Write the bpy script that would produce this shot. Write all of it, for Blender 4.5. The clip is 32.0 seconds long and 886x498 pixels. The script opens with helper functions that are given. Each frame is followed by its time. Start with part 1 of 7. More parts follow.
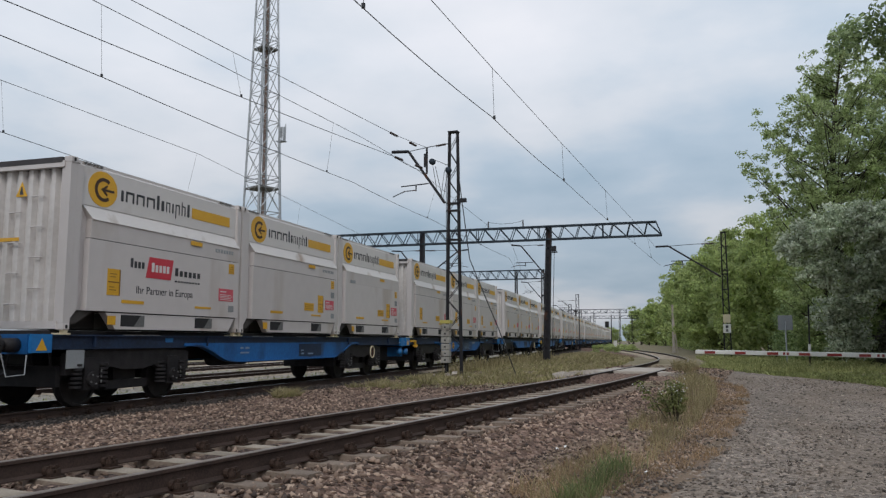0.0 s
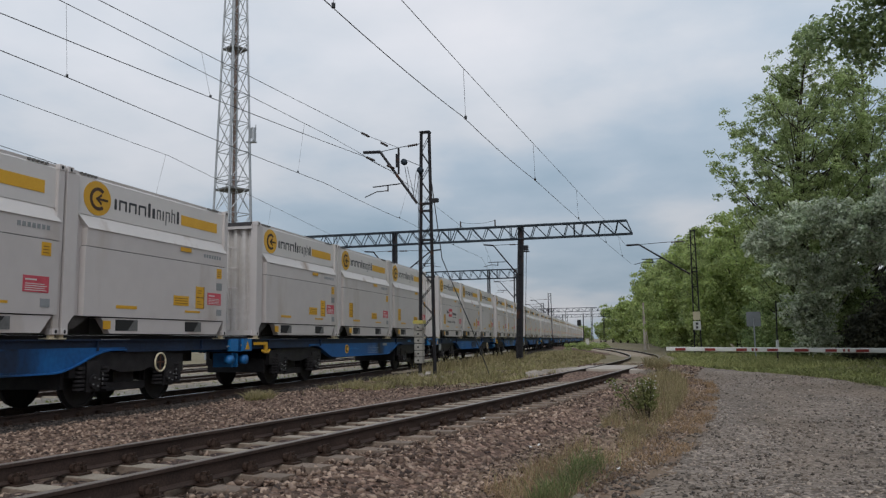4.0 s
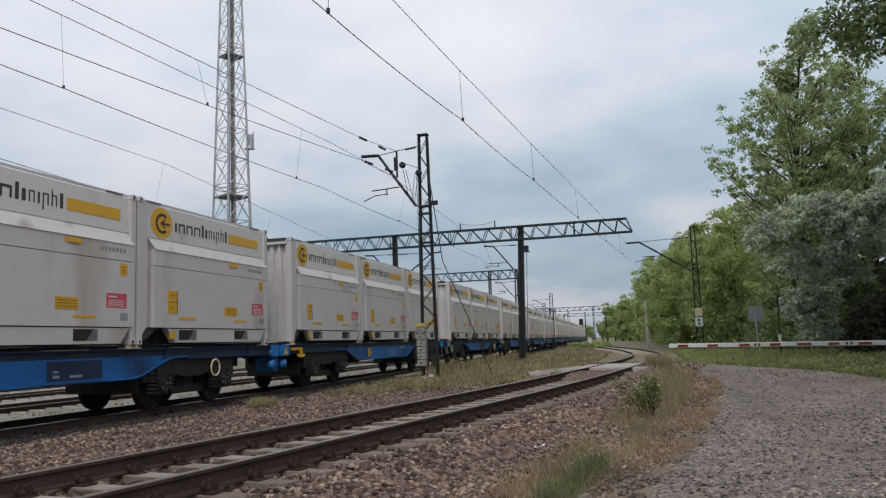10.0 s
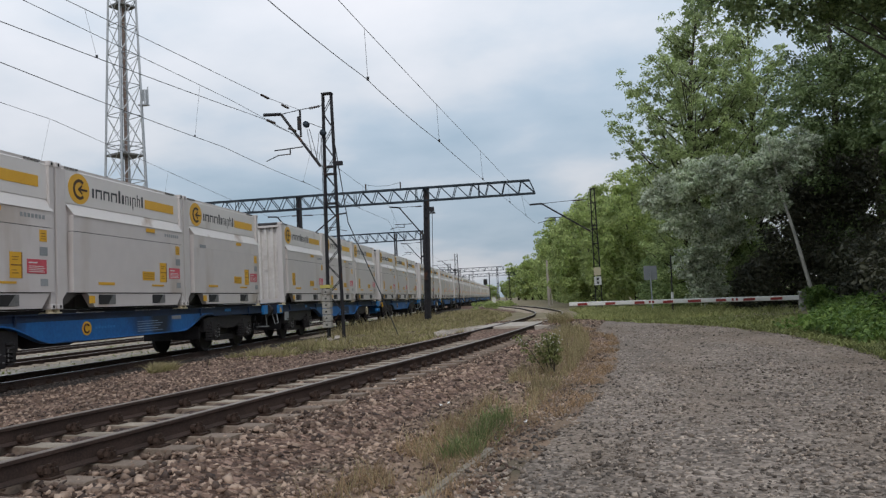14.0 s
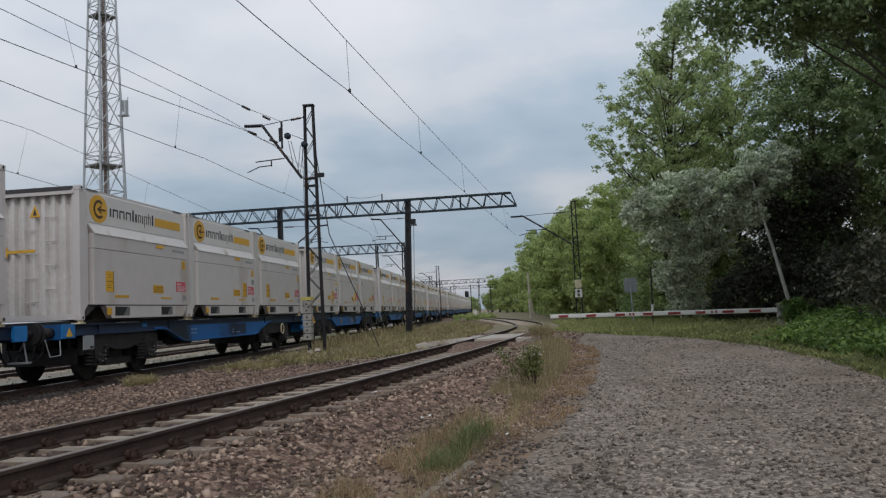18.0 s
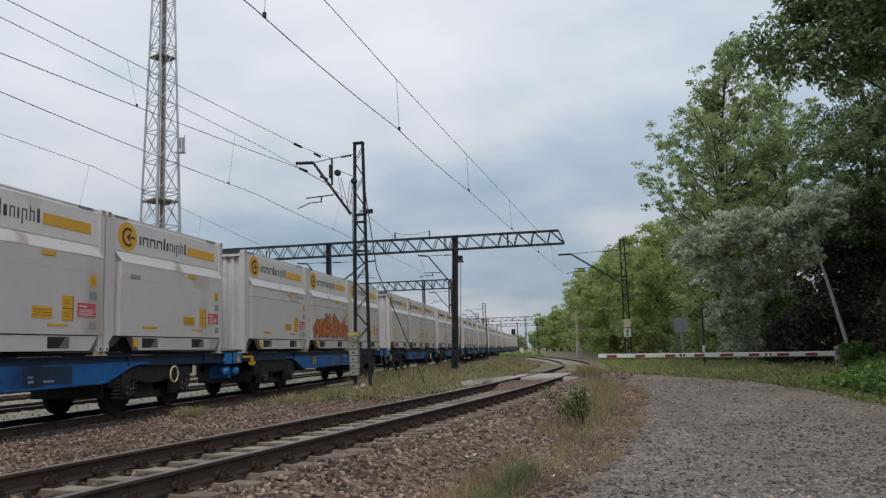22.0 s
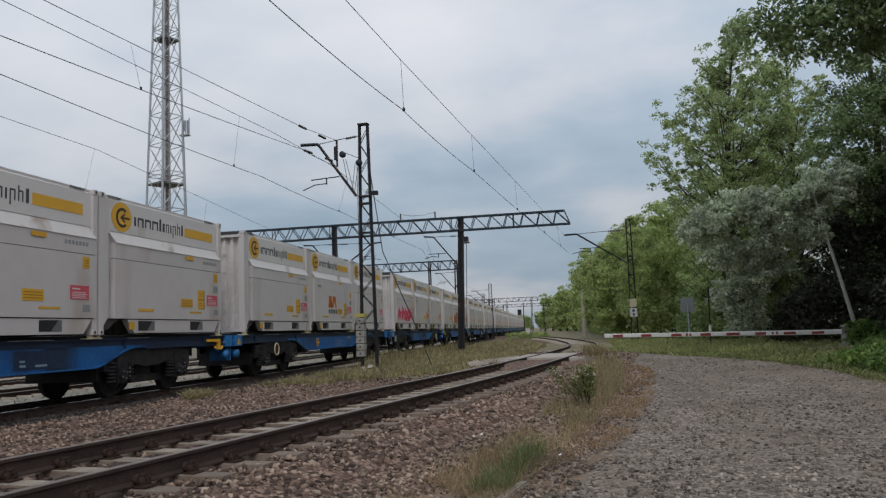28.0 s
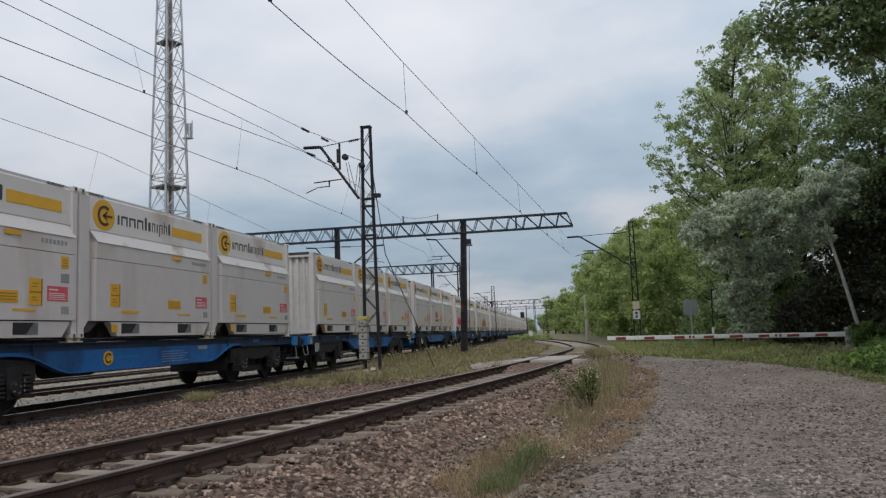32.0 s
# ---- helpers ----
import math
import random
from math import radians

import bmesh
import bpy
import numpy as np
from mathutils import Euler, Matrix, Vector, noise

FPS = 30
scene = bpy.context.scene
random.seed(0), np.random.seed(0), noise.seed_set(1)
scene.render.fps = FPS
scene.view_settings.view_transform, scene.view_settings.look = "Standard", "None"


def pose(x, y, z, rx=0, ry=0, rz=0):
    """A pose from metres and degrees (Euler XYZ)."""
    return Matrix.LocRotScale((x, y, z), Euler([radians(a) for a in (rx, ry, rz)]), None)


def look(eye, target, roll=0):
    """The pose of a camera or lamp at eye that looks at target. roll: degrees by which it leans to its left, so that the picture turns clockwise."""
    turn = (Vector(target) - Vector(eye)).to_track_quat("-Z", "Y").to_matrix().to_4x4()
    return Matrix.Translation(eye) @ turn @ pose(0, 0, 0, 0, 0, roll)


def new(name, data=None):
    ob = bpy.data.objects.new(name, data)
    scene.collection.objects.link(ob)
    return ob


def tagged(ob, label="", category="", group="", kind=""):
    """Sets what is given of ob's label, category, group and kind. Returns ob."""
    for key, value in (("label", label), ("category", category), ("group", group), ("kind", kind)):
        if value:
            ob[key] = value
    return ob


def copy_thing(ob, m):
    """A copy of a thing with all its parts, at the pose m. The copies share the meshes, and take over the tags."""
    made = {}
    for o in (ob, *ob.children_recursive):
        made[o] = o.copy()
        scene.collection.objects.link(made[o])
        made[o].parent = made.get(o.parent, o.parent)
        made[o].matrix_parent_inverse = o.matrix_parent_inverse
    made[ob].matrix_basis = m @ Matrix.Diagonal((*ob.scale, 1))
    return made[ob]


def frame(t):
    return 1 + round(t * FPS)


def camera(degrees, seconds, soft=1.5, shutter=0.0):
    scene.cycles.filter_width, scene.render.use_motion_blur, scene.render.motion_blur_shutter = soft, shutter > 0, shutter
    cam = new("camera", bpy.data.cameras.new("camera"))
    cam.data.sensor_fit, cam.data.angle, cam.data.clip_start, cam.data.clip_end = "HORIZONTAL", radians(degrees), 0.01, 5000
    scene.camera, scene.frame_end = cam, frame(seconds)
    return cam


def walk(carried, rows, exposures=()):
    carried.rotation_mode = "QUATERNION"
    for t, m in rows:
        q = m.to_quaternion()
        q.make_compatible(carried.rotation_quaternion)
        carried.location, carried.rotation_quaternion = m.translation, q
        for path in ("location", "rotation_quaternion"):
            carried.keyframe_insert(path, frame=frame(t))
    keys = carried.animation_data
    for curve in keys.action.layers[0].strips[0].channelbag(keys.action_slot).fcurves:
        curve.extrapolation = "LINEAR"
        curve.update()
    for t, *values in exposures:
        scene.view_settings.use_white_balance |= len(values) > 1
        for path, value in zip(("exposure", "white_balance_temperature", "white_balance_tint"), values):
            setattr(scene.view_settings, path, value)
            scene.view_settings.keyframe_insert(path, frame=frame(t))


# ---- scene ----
cam = camera(59.0, 32.0, soft=1.3)
EYE = (0.0, 0.0, 1.008)

# seconds, yaw, pitch, roll of the hand-held camera, which turns on one spot
TURNS = [
    (0.0, 17.41, 6.67, -0.03),
    (0.5, 16.93, 6.62, -0.45),
    (1.0, 16.54, 6.62, -0.73),
    (1.5, 16.34, 6.63, -0.76),
    (2.0, 16.16, 6.64, -0.77),
    (2.5, 15.99, 6.65, -0.75),
    (3.0, 15.79, 6.65, -0.78),
    (3.5, 15.61, 6.64, -0.76),
    (5.5, 14.84, 6.77, -0.75),
    (6.0, 14.89, 6.74, -0.82),
    (6.5, 15.07, 6.82, -0.85),
    (7.0, 15.21, 6.80, -1.51),
    (7.5, 15.25, 6.88, -2.09),
    (8.0, 15.24, 6.88, -2.29),
    (8.5, 15.25, 6.94, -2.29),
    (9.0, 15.32, 6.91, -2.23),
    (9.5, 15.41, 6.82, -2.16),
    (10.0, 15.40, 6.83, -2.07),
    (10.5, 15.34, 6.86, -2.00),
    (11.0, 15.14, 6.90, -1.92),
    (11.5, 15.10, 6.91, -1.88),
    (12.0, 15.12, 6.93, -1.85),
    (12.5, 15.04, 6.38, -1.82),
    (13.0, 14.39, 5.58, -1.80),
    (13.5, 11.32, 4.76, -2.51),
    (14.0, 8.61, 3.70, -2.81),
    (14.5, 8.20, 3.26, -2.88),
    (16.5, 7.47, 3.83, -2.93),
    (17.0, 7.40, 4.24, -2.80),
    (17.5, 7.35, 4.40, -2.81),
    (18.0, 7.21, 4.52, -2.79),
    (18.5, 6.50, 4.70, -2.83),
    (19.0, 4.97, 5.26, -2.90),
    (19.5, 6.79, 6.26, -2.71),
    (20.0, 8.27, 7.15, -2.38),
    (20.5, 9.70, 7.48, -2.00),
    (21.0, 10.37, 7.46, -1.83),
    (21.5, 10.50, 7.42, -1.76),
    (22.0, 10.55, 7.35, -1.80),
    (22.5, 10.58, 7.05, -1.70),
    (23.0, 10.62, 6.75, -1.68),
    (23.5, 10.64, 6.37, -1.60),
    (24.0, 10.65, 6.15, -1.57),
    (24.5, 10.68, 6.04, -1.58),
    (25.0, 10.71, 5.93, -1.56),
    (25.5, 10.70, 5.89, -1.59),
    (27.5, 10.89, 5.97, -2.09),
    (28.0, 11.02, 5.98, -2.16),
    (28.5, 11.02, 6.00, -2.23),
    (29.0, 11.05, 6.04, -2.35),
    (29.5, 11.07, 6.14, -2.32),
    (30.0, 11.09, 6.18, -2.28),
    (30.5, 11.12, 6.21, -2.28),
    (31.0, 11.12, 6.18, -2.20),
    (31.5, 11.20, 6.19, -2.24),
    (32.0, 11.21, 6.17, -2.19),
]


def turned(yaw, pitch, roll):
    return pose(*EYE, 0, 0, yaw) @ pose(0, 0, 0, 90 + pitch, 0, 0) @ pose(0, 0, 0, 0, 0, roll)


# the camera's own brightening and darkening, in stops
EXPOSURES = [(0.0, 0.02), (1.0, -0.04), (2.0, -0.12), (3.0, -0.12), (6.0, -0.10), (7.0, -0.13), (8.0, -0.14), (9.0, 0.0), (12.0, 0.05), (13.0, 0.05), (14.0, 0.12), (17.0, -0.13), (18.0, -0.11), (19.0, -0.06),
             (20.0, -0.26), (21.0, -0.07), (22.0, -0.02), (23.0, 0.02), (24.0, 0.0), (25.0, 0.07), (28.0, -0.14), (29.0, -0.12), (30.0, -0.22), (31.0, -0.18), (32.0, -0.03)]
walk(cam, [(t, turned(a, b, c)) for t, a, b, c in TURNS], EXPOSURES)

# ---- world and light ----
world = bpy.data.worlds.new("overcast_sky")
scene.world = world
world.use_nodes = True


def build_world():
    nt = world.node_tree
    n, l = nt.nodes, nt.links
    n.clear()
    out, bg = n.new("ShaderNodeOutputWorld"), n.new("ShaderNodeBackground")
    sky = n.new("ShaderNodeTexSky")
    sky.sky_type, sky.sun_disc = "NISHITA", False
    sky.sun_elevation, sky.sun_rotation = radians(48), radians(250)
    sky.air_density, sky.dust_density, sky.ozone_density = 1.2, 3.0, 1.5
    gain = n.new("ShaderNodeVectorMath")
    gain.operation = "SCALE"
    gain.inputs["Scale"].default_value = 0.10
    l.new(sky.outputs[0], gain.inputs[0])
    tc = n.new("ShaderNodeTexCoord")
    # cloud sheets stretched towards the horizon
    sep = n.new("ShaderNodeSeparateXYZ")
    l.new(tc.outputs["Generated"], sep.inputs[0])
    up = n.new("ShaderNodeMath")
    up.operation = "MAXIMUM"
    l.new(sep.outputs[2], up.inputs[0])
    up.inputs[1].default_value = 0.0
    add = n.new("ShaderNodeMath")
    add.operation = "ADD"
    l.new(up.outputs[0], add.inputs[0])
    add.inputs[1].default_value = 0.22
    div = n.new("ShaderNodeVectorMath")
    div.operation = "DIVIDE"
    l.new(tc.outputs["Generated"], div.inputs[0])
    comb = n.new("ShaderNodeCombineXYZ")
    for i in range(3):
        l.new(add.outputs[0], comb.inputs[i])
    l.new(comb.outputs[0], div.inputs[1])
    big, small = n.new("ShaderNodeTexNoise"), n.new("ShaderNodeTexNoise")
    big.inputs["Scale"].default_value, big.inputs["Detail"].default_value, big.inputs["Roughness"].default_value = 0.62, 3.0, 0.45
    big.inputs["Distortion"].default_value = 0.25
    small.inputs["Scale"].default_value, small.inputs["Detail"].default_value, small.inputs["Roughness"].default_value = 2.4, 5.0, 0.5
    mp = n.new("ShaderNodeMapping")
    mp.inputs["Location"].default_value = CLOUDS
    l.new(div.outputs[0], mp.inputs["Vector"])
    l.new(mp.outputs[0], big.inputs["Vector"])
    l.new(div.outputs[0], small.inputs["Vector"])
    mixn = n.new("ShaderNodeMix")
    mixn.inputs["Factor"].default_value = 0.3
    l.new(big.outputs["Fac"], mixn.inputs[2])
    l.new(small.outputs["Fac"], mixn.inputs[3])
    ramp = n.new("ShaderNodeValToRGB")
    r = ramp.color_ramp
    r.elements[0].position, r.elements[0].color = 0.36, (0.325, 0.435, 0.545, 1)
    r.elements[1].position, r.elements[1].color = 0.64, (0.735, 0.745, 0.795, 1)
    e = r.elements.new(0.46)
    e.color = (0.435, 0.528, 0.632, 1)
    e = r.elements.new(0.54)
    e.color = (0.61, 0.65, 0.713, 1)
    l.new(mixn.outputs[0], ramp.inputs[0])
    # an overcast sky is darker towards the horizon
    low = n.new("ShaderNodeMapRange")
    low.inputs["From Min"].default_value, low.inputs["From Max"].default_value = 0.0, 0.34
    low.inputs["To Min"].default_value, low.inputs["To Max"].default_value = 0.68, 1.04
    l.new(up.outputs[0], low.inputs["Value"])
    dim = n.new("ShaderNodeVectorMath")
    dim.operation = "SCALE"
    l.new(ramp.outputs[0], dim.inputs[0])
    l.new(low.outputs[0], dim.inputs["Scale"])
    mix = n.new("ShaderNodeMix")
    mix.data_type = "RGBA"
    mix.inputs["Factor"].default_value = 0.93
    l.new(gain.outputs[0], mix.inputs[6])
    l.new(dim.outputs[0], mix.inputs[7])
    l.new(mix.outputs[2], bg.inputs["Color"])
    bg.inputs["Strength"].default_value = SKY
    l.new(bg.outputs[0], out.inputs["Surface"])


CLOUDS = (1.2, 0.6, 0.0)
SKY = 1.15
build_world()
sun_data = bpy.data.lights.new("sun", "SUN")
sun_data.energy, sun_data.angle, sun_data.color = 1.1, radians(20), (1.0, 0.97, 0.94)
sun = new("sun", sun_data)
sun.matrix_world = look((20, -30, 60), (0, 20, 0))

# ---- materials ----


def mat(name, a, b, rough=0.8, metal=0.0, scale=2.0, fine=40.0, bump=0.0, bump_scale=30.0, c=None, c_at=0.62, streak=0.0, vary=0.0, stretch=None):
    """A surface between the colours a and b at two scales of noise; c: stains; streak: vertical runs; vary: by object."""
    m = bpy.data.materials.new(name)
    m.use_nodes = True
    nt = m.node_tree
    n, l = nt.nodes, nt.links
    bs = n["Principled BSDF"]
    bs.inputs["Roughness"].default_value, bs.inputs["Metallic"].default_value = rough, metal
    tc = n.new("ShaderNodeTexCoord")
    vec = tc.outputs["Object"]
    if stretch:
        mp = n.new("ShaderNodeMapping")
        mp.inputs["Scale"].default_value = stretch
        l.new(vec, mp.inputs["Vector"])
        vec = mp.outputs[0]
    n1, n2 = n.new("ShaderNodeTexNoise"), n.new("ShaderNodeTexNoise")
    for q, s in ((n1, scale), (n2, fine)):
        q.inputs["Scale"].default_value, q.inputs["Detail"].default_value = s, 5.0
        l.new(vec, q.inputs["Vector"])
    mx = n.new("ShaderNodeMix")
    mx.inputs["Factor"].default_value = 0.5
    l.new(n1.outputs["Fac"], mx.inputs[2])
    l.new(n2.outputs["Fac"], mx.inputs[3])
    mr = n.new("ShaderNodeMapRange")
    mr.inputs["From Min"].default_value, mr.inputs["From Max"].default_value = 0.36, 0.64
    l.new(mx.outputs[0], mr.inputs["Value"])
    col = n.new("ShaderNodeMix")
    col.data_type = "RGBA"
    col.inputs[6].default_value, col.inputs[7].default_value = (*a, 1), (*b, 1)
    l.new(mr.outputs[0], col.inputs["Factor"])
    res = col.outputs[2]
    if c:
        n3 = n.new("ShaderNodeTexNoise")
        n3.inputs["Scale"].default_value, n3.inputs["Detail"].default_value = scale * 0.6, 7.0
        mp = n.new("ShaderNodeMapping")
        mp.inputs["Scale"].default_value = (1, 1, 1 - streak)
        mp.inputs["Location"].default_value = (7.3, 1.9, 4.1)
        info = n.new("ShaderNodeObjectInfo")
        ad = n.new("ShaderNodeVectorMath")
        ad.operation = "ADD"
        sc = n.new("ShaderNodeMath")
        sc.operation = "MULTIPLY"
        sc.inputs[1].default_value = 30.0 * vary
        l.new(info.outputs["Random"], sc.inputs[0])
        l.new(tc.outputs["Object"], mp.inputs["Vector"])
        l.new(mp.outputs[0], ad.inputs[0])
        l.new(sc.outputs[0], ad.inputs[1])
        l.new(ad.outputs[0], n3.inputs["Vector"])
        r3 = n.new("ShaderNodeMapRange")
        r3.inputs["From Min"].default_value, r3.inputs["From Max"].default_value = c_at, c_at + 0.16
        l.new(n3.outputs["Fac"], r3.inputs["Value"])
        k = n.new("ShaderNodeMix")
        k.data_type = "RGBA"
        k.inputs[7].default_value = (*c, 1)
        l.new(res, k.inputs[6])
        l.new(r3.outputs[0], k.inputs["Factor"])
        res = k.outputs[2]
    if vary:
        info = n.new("ShaderNodeObjectInfo")
        hs = n.new("ShaderNodeHueSaturation")
        v = n.new("ShaderNodeMapRange")
        v.inputs["To Min"].default_value, v.inputs["To Max"].default_value = 1 - vary, 1 + vary
        l.new(info.outputs["Random"], v.inputs["Value"])
        l.new(v.outputs[0], hs.inputs["Value"])
        l.new(res, hs.inputs["Color"])
        res = hs.outputs[0]
    l.new(res, bs.inputs["Base Color"])
    if bump:
        nb = n.new("ShaderNodeTexNoise")
        nb.inputs["Scale"].default_value, nb.inputs["Detail"].default_value = bump_scale, 6.0
        l.new(tc.outputs["Object"], nb.inputs["Vector"])
        bp = n.new("ShaderNodeBump")
        bp.inputs["Strength"].default_value, bp.inputs["Distance"].default_value = min(1.0, bump * 10), bump
        l.new(nb.outputs["Fac"], bp.inputs["Height"])
        l.new(bp.outputs[0], bs.inputs["Normal"])
    return m


def island_mat(name, lo, hi, mid=None, rough=0.85, through_light=0.0):
    """Every loose piece of the mesh takes its own colour between lo and hi."""
    m = bpy.data.materials.new(name)
    m.use_nodes = True
    nt = m.node_tree
    n, l = nt.nodes, nt.links
    bs = n["Principled BSDF"]
    bs.inputs["Roughness"].default_value = rough
    geo = n.new("ShaderNodeNewGeometry")
    ramp = n.new("ShaderNodeValToRGB")
    r = ramp.color_ramp
    r.elements[0].color, r.elements[1].color = (*lo, 1), (*hi, 1)
    if mid:
        r.elements.new(0.5).color = (*mid, 1)
    l.new(geo.outputs["Random Per Island"], ramp.inputs[0])
    tc = n.new("ShaderNodeTexCoord")
    nz = n.new("ShaderNodeTexNoise")
    nz.inputs["Scale"].default_value, nz.inputs["Detail"].default_value = 0.7, 3.0
    l.new(tc.outputs["Object"], nz.inputs["Vector"])
    mr = n.new("ShaderNodeMapRange")
    mr.inputs["From Min"].default_value, mr.inputs["From Max"].default_value = 0.3, 0.7
    mr.inputs["To Min"].default_value, mr.inputs["To Max"].default_value = 0.7, 1.3
    l.new(nz.outputs["Fac"], mr.inputs["Value"])
    hs = n.new("ShaderNodeHueSaturation")
    l.new(mr.outputs[0], hs.inputs["Value"])
    l.new(ramp.outputs[0], hs.inputs["Color"])
    l.new(hs.outputs[0], bs.inputs["Base Color"])
    if through_light:
        tr = n.new("ShaderNodeBsdfTranslucent")
        l.new(hs.outputs[0], tr.inputs["Color"])
        ms = n.new("ShaderNodeMixShader")
        ms.inputs[0].default_value = through_light
        l.new(bs.outputs[0], ms.inputs[1])
        l.new(tr.outputs[0], ms.inputs[2])
        l.new(ms.outputs[0], n["Material Output"].inputs["Surface"])
    return m


def gravel_mat(name, lo, mid, hi, cell, bump=0.02, stain=None, patch=0.9):
    """Crushed stone too small to lay piece by piece: every cell has its own shade and rounded relief."""
    m = bpy.data.materials.new(name)
    m.use_nodes = True
    nt = m.node_tree
    n, l = nt.nodes, nt.links
    bs = n["Principled BSDF"]
    bs.inputs["Roughness"].default_value = 0.9
    bs.inputs["Specular IOR Level"].default_value = 0.25
    tc = n.new("ShaderNodeTexCoord")
    warp = n.new("ShaderNodeTexNoise")
    warp.inputs["Scale"].default_value, warp.inputs["Detail"].default_value = 1.6 / cell, 2.0
    l.new(tc.outputs["Object"], warp.inputs["Vector"])
    mv = n.new("ShaderNodeMix")
    mv.data_type = "RGBA"
    mv.blend_type = "LINEAR_LIGHT"
    mv.inputs["Factor"].default_value = cell * 0.35
    l.new(tc.outputs["Object"], mv.inputs[6])
    l.new(warp.outputs["Color"], mv.inputs[7])
    vo = n.new("ShaderNodeTexVoronoi")
    vo.inputs["Scale"].default_value = 1.0 / cell
    l.new(mv.outputs[2], vo.inputs["Vector"])
    ramp = n.new("ShaderNodeValToRGB")
    r = ramp.color_ramp
    r.elements[0].color, r.elements[1].color = (*lo, 1), (*hi, 1)
    r.elements.new(0.5).color = (*mid, 1)
    l.new(vo.outputs["Color"], ramp.inputs[0])
    res = ramp.outputs[0]
    big = n.new("ShaderNodeTexNoise")
    big.inputs["Scale"].default_value, big.inputs["Detail"].default_value = patch, 4.0
    l.new(tc.outputs["Object"], big.inputs["Vector"])
    if stain:
        # worn patches where finer material of another colour lies on top
        worn, sr, sm = n.new("ShaderNodeTexNoise"), n.new("ShaderNodeMapRange"), n.new("ShaderNodeMix")
        worn.inputs["Scale"].default_value, worn.inputs["Detail"].default_value = 0.45, 6.0
        mp = n.new("ShaderNodeMapping")
        mp.inputs["Scale"].default_value = (1.6, 0.5, 1.0)
        l.new(tc.outputs["Object"], mp.inputs["Vector"])
        l.new(mp.outputs[0], worn.inputs["Vector"])
        sr.inputs["From Min"].default_value, sr.inputs["From Max"].default_value = 0.46, 0.66
        sr.inputs["To Max"].default_value = 0.65
        l.new(worn.outputs["Fac"], sr.inputs["Value"])
        sm.data_type = "RGBA"
        sm.inputs[7].default_value = (*stain, 1)
        l.new(sr.outputs[0], sm.inputs["Factor"])
        l.new(res, sm.inputs[6])
        res = sm.outputs[2]
    mr = n.new("ShaderNodeMapRange")
    mr.inputs["From Min"].default_value, mr.inputs["From Max"].default_value = 0.3, 0.7
    mr.inputs["To Min"].default_value, mr.inputs["To Max"].default_value = 0.78, 1.22
    l.new(big.outputs["Fac"], mr.inputs["Value"])
    hs = n.new("ShaderNodeHueSaturation")
    l.new(mr.outputs[0], hs.inputs["Value"])
    l.new(res, hs.inputs["Color"])
    l.new(hs.outputs[0], bs.inputs["Base Color"])
    bp = n.new("ShaderNodeBump")
    bp.invert = True
    bp.inputs["Strength"].default_value, bp.inputs["Distance"].default_value = 1.0, bump
    l.new(vo.outputs["Distance"], bp.inputs["Height"])
    l.new(bp.outputs[0], bs.inputs["Normal"])
    return m


M_white = mat("white_container_paint", (0.53, 0.495, 0.483), (0.57, 0.533, 0.518), 0.5, 0.0, 0.9, 3.0, c=(0.37, 0.305, 0.25), c_at=0.59, streak=0.75, vary=0.04)
M_band = mat("white_band_paint", (0.62, 0.592, 0.576), (0.66, 0.63, 0.61), 0.5, 0.0, 0.9, 3.0, c=(0.36, 0.295, 0.24), c_at=0.585, streak=0.3, vary=0.05)
M_ledge = mat("stained_ledge_paint", (0.62, 0.588, 0.57), (0.66, 0.625, 0.603), 0.5, 0.0, 1.7, 5.0, c=(0.31, 0.225, 0.165), c_at=0.575, vary=0.05)
M_end = mat("ribbed_end_paint", (0.52, 0.49, 0.47), (0.63, 0.60, 0.578), 0.55, 0.0, 1.2, 8.0, c=(0.36, 0.33, 0.29), c_at=0.66, streak=0.85, vary=0.06)
M_yellow = mat("yellow_sticker", (0.62, 0.33, 0.02), (0.68, 0.38, 0.03), 0.45, 0.0, 3.0, 30.0, vary=0.06)
M_red = mat("red_sticker", (0.50, 0.06, 0.09), (0.60, 0.10, 0.13), 0.5, 0.0, 6.0, 30.0, vary=0.08)
M_dark = mat("dark_grey_lettering", (0.035, 0.037, 0.042), (0.05, 0.05, 0.055), 0.6)
M_grey = mat("grey_sticker", (0.22, 0.24, 0.25), (0.3, 0.31, 0.32), 0.6, vary=0.1)
M_seam = mat("shadow_gap_rubber", (0.12, 0.12, 0.12), (0.17, 0.17, 0.16), 0.8)
# near-black to put the shade under the side panels into the colour
M_recess = mat("shade_dark_recess_steel", (0.03, 0.027, 0.025), (0.06, 0.053, 0.048), 0.85)
M_hole = mat("black_opening", (0.012, 0.012, 0.013), (0.02, 0.02, 0.02), 0.9)
M_blue = mat("blue_wagon_paint", (0.006, 0.078, 0.255), (0.01, 0.135, 0.39), 0.5, 0.0, 1.0, 12.0, c=(0.006, 0.013, 0.03), c_at=0.5, streak=0.5, vary=0.12)
M_bogie = mat("oily_black_steel", (0.013, 0.012, 0.014), (0.034, 0.031, 0.032), 0.55, 0.0, 4.0, 40.0, bump=0.004)
M_wheel = mat("dark_wheel_steel", (0.016, 0.014, 0.015), (0.035, 0.031, 0.030), 0.6, 0.3, 5.0, 40.0)
M_axle = mat("worn_axle_box", (0.10, 0.10, 0.105), (0.30, 0.30, 0.30), 0.45, 0.5, 9.0, 60.0)
M_rail = mat("rusty_rail_side", (0.030, 0.021, 0.018), (0.070, 0.046, 0.038), 0.75, 0.2, 3.0, 60.0, bump=0.003)
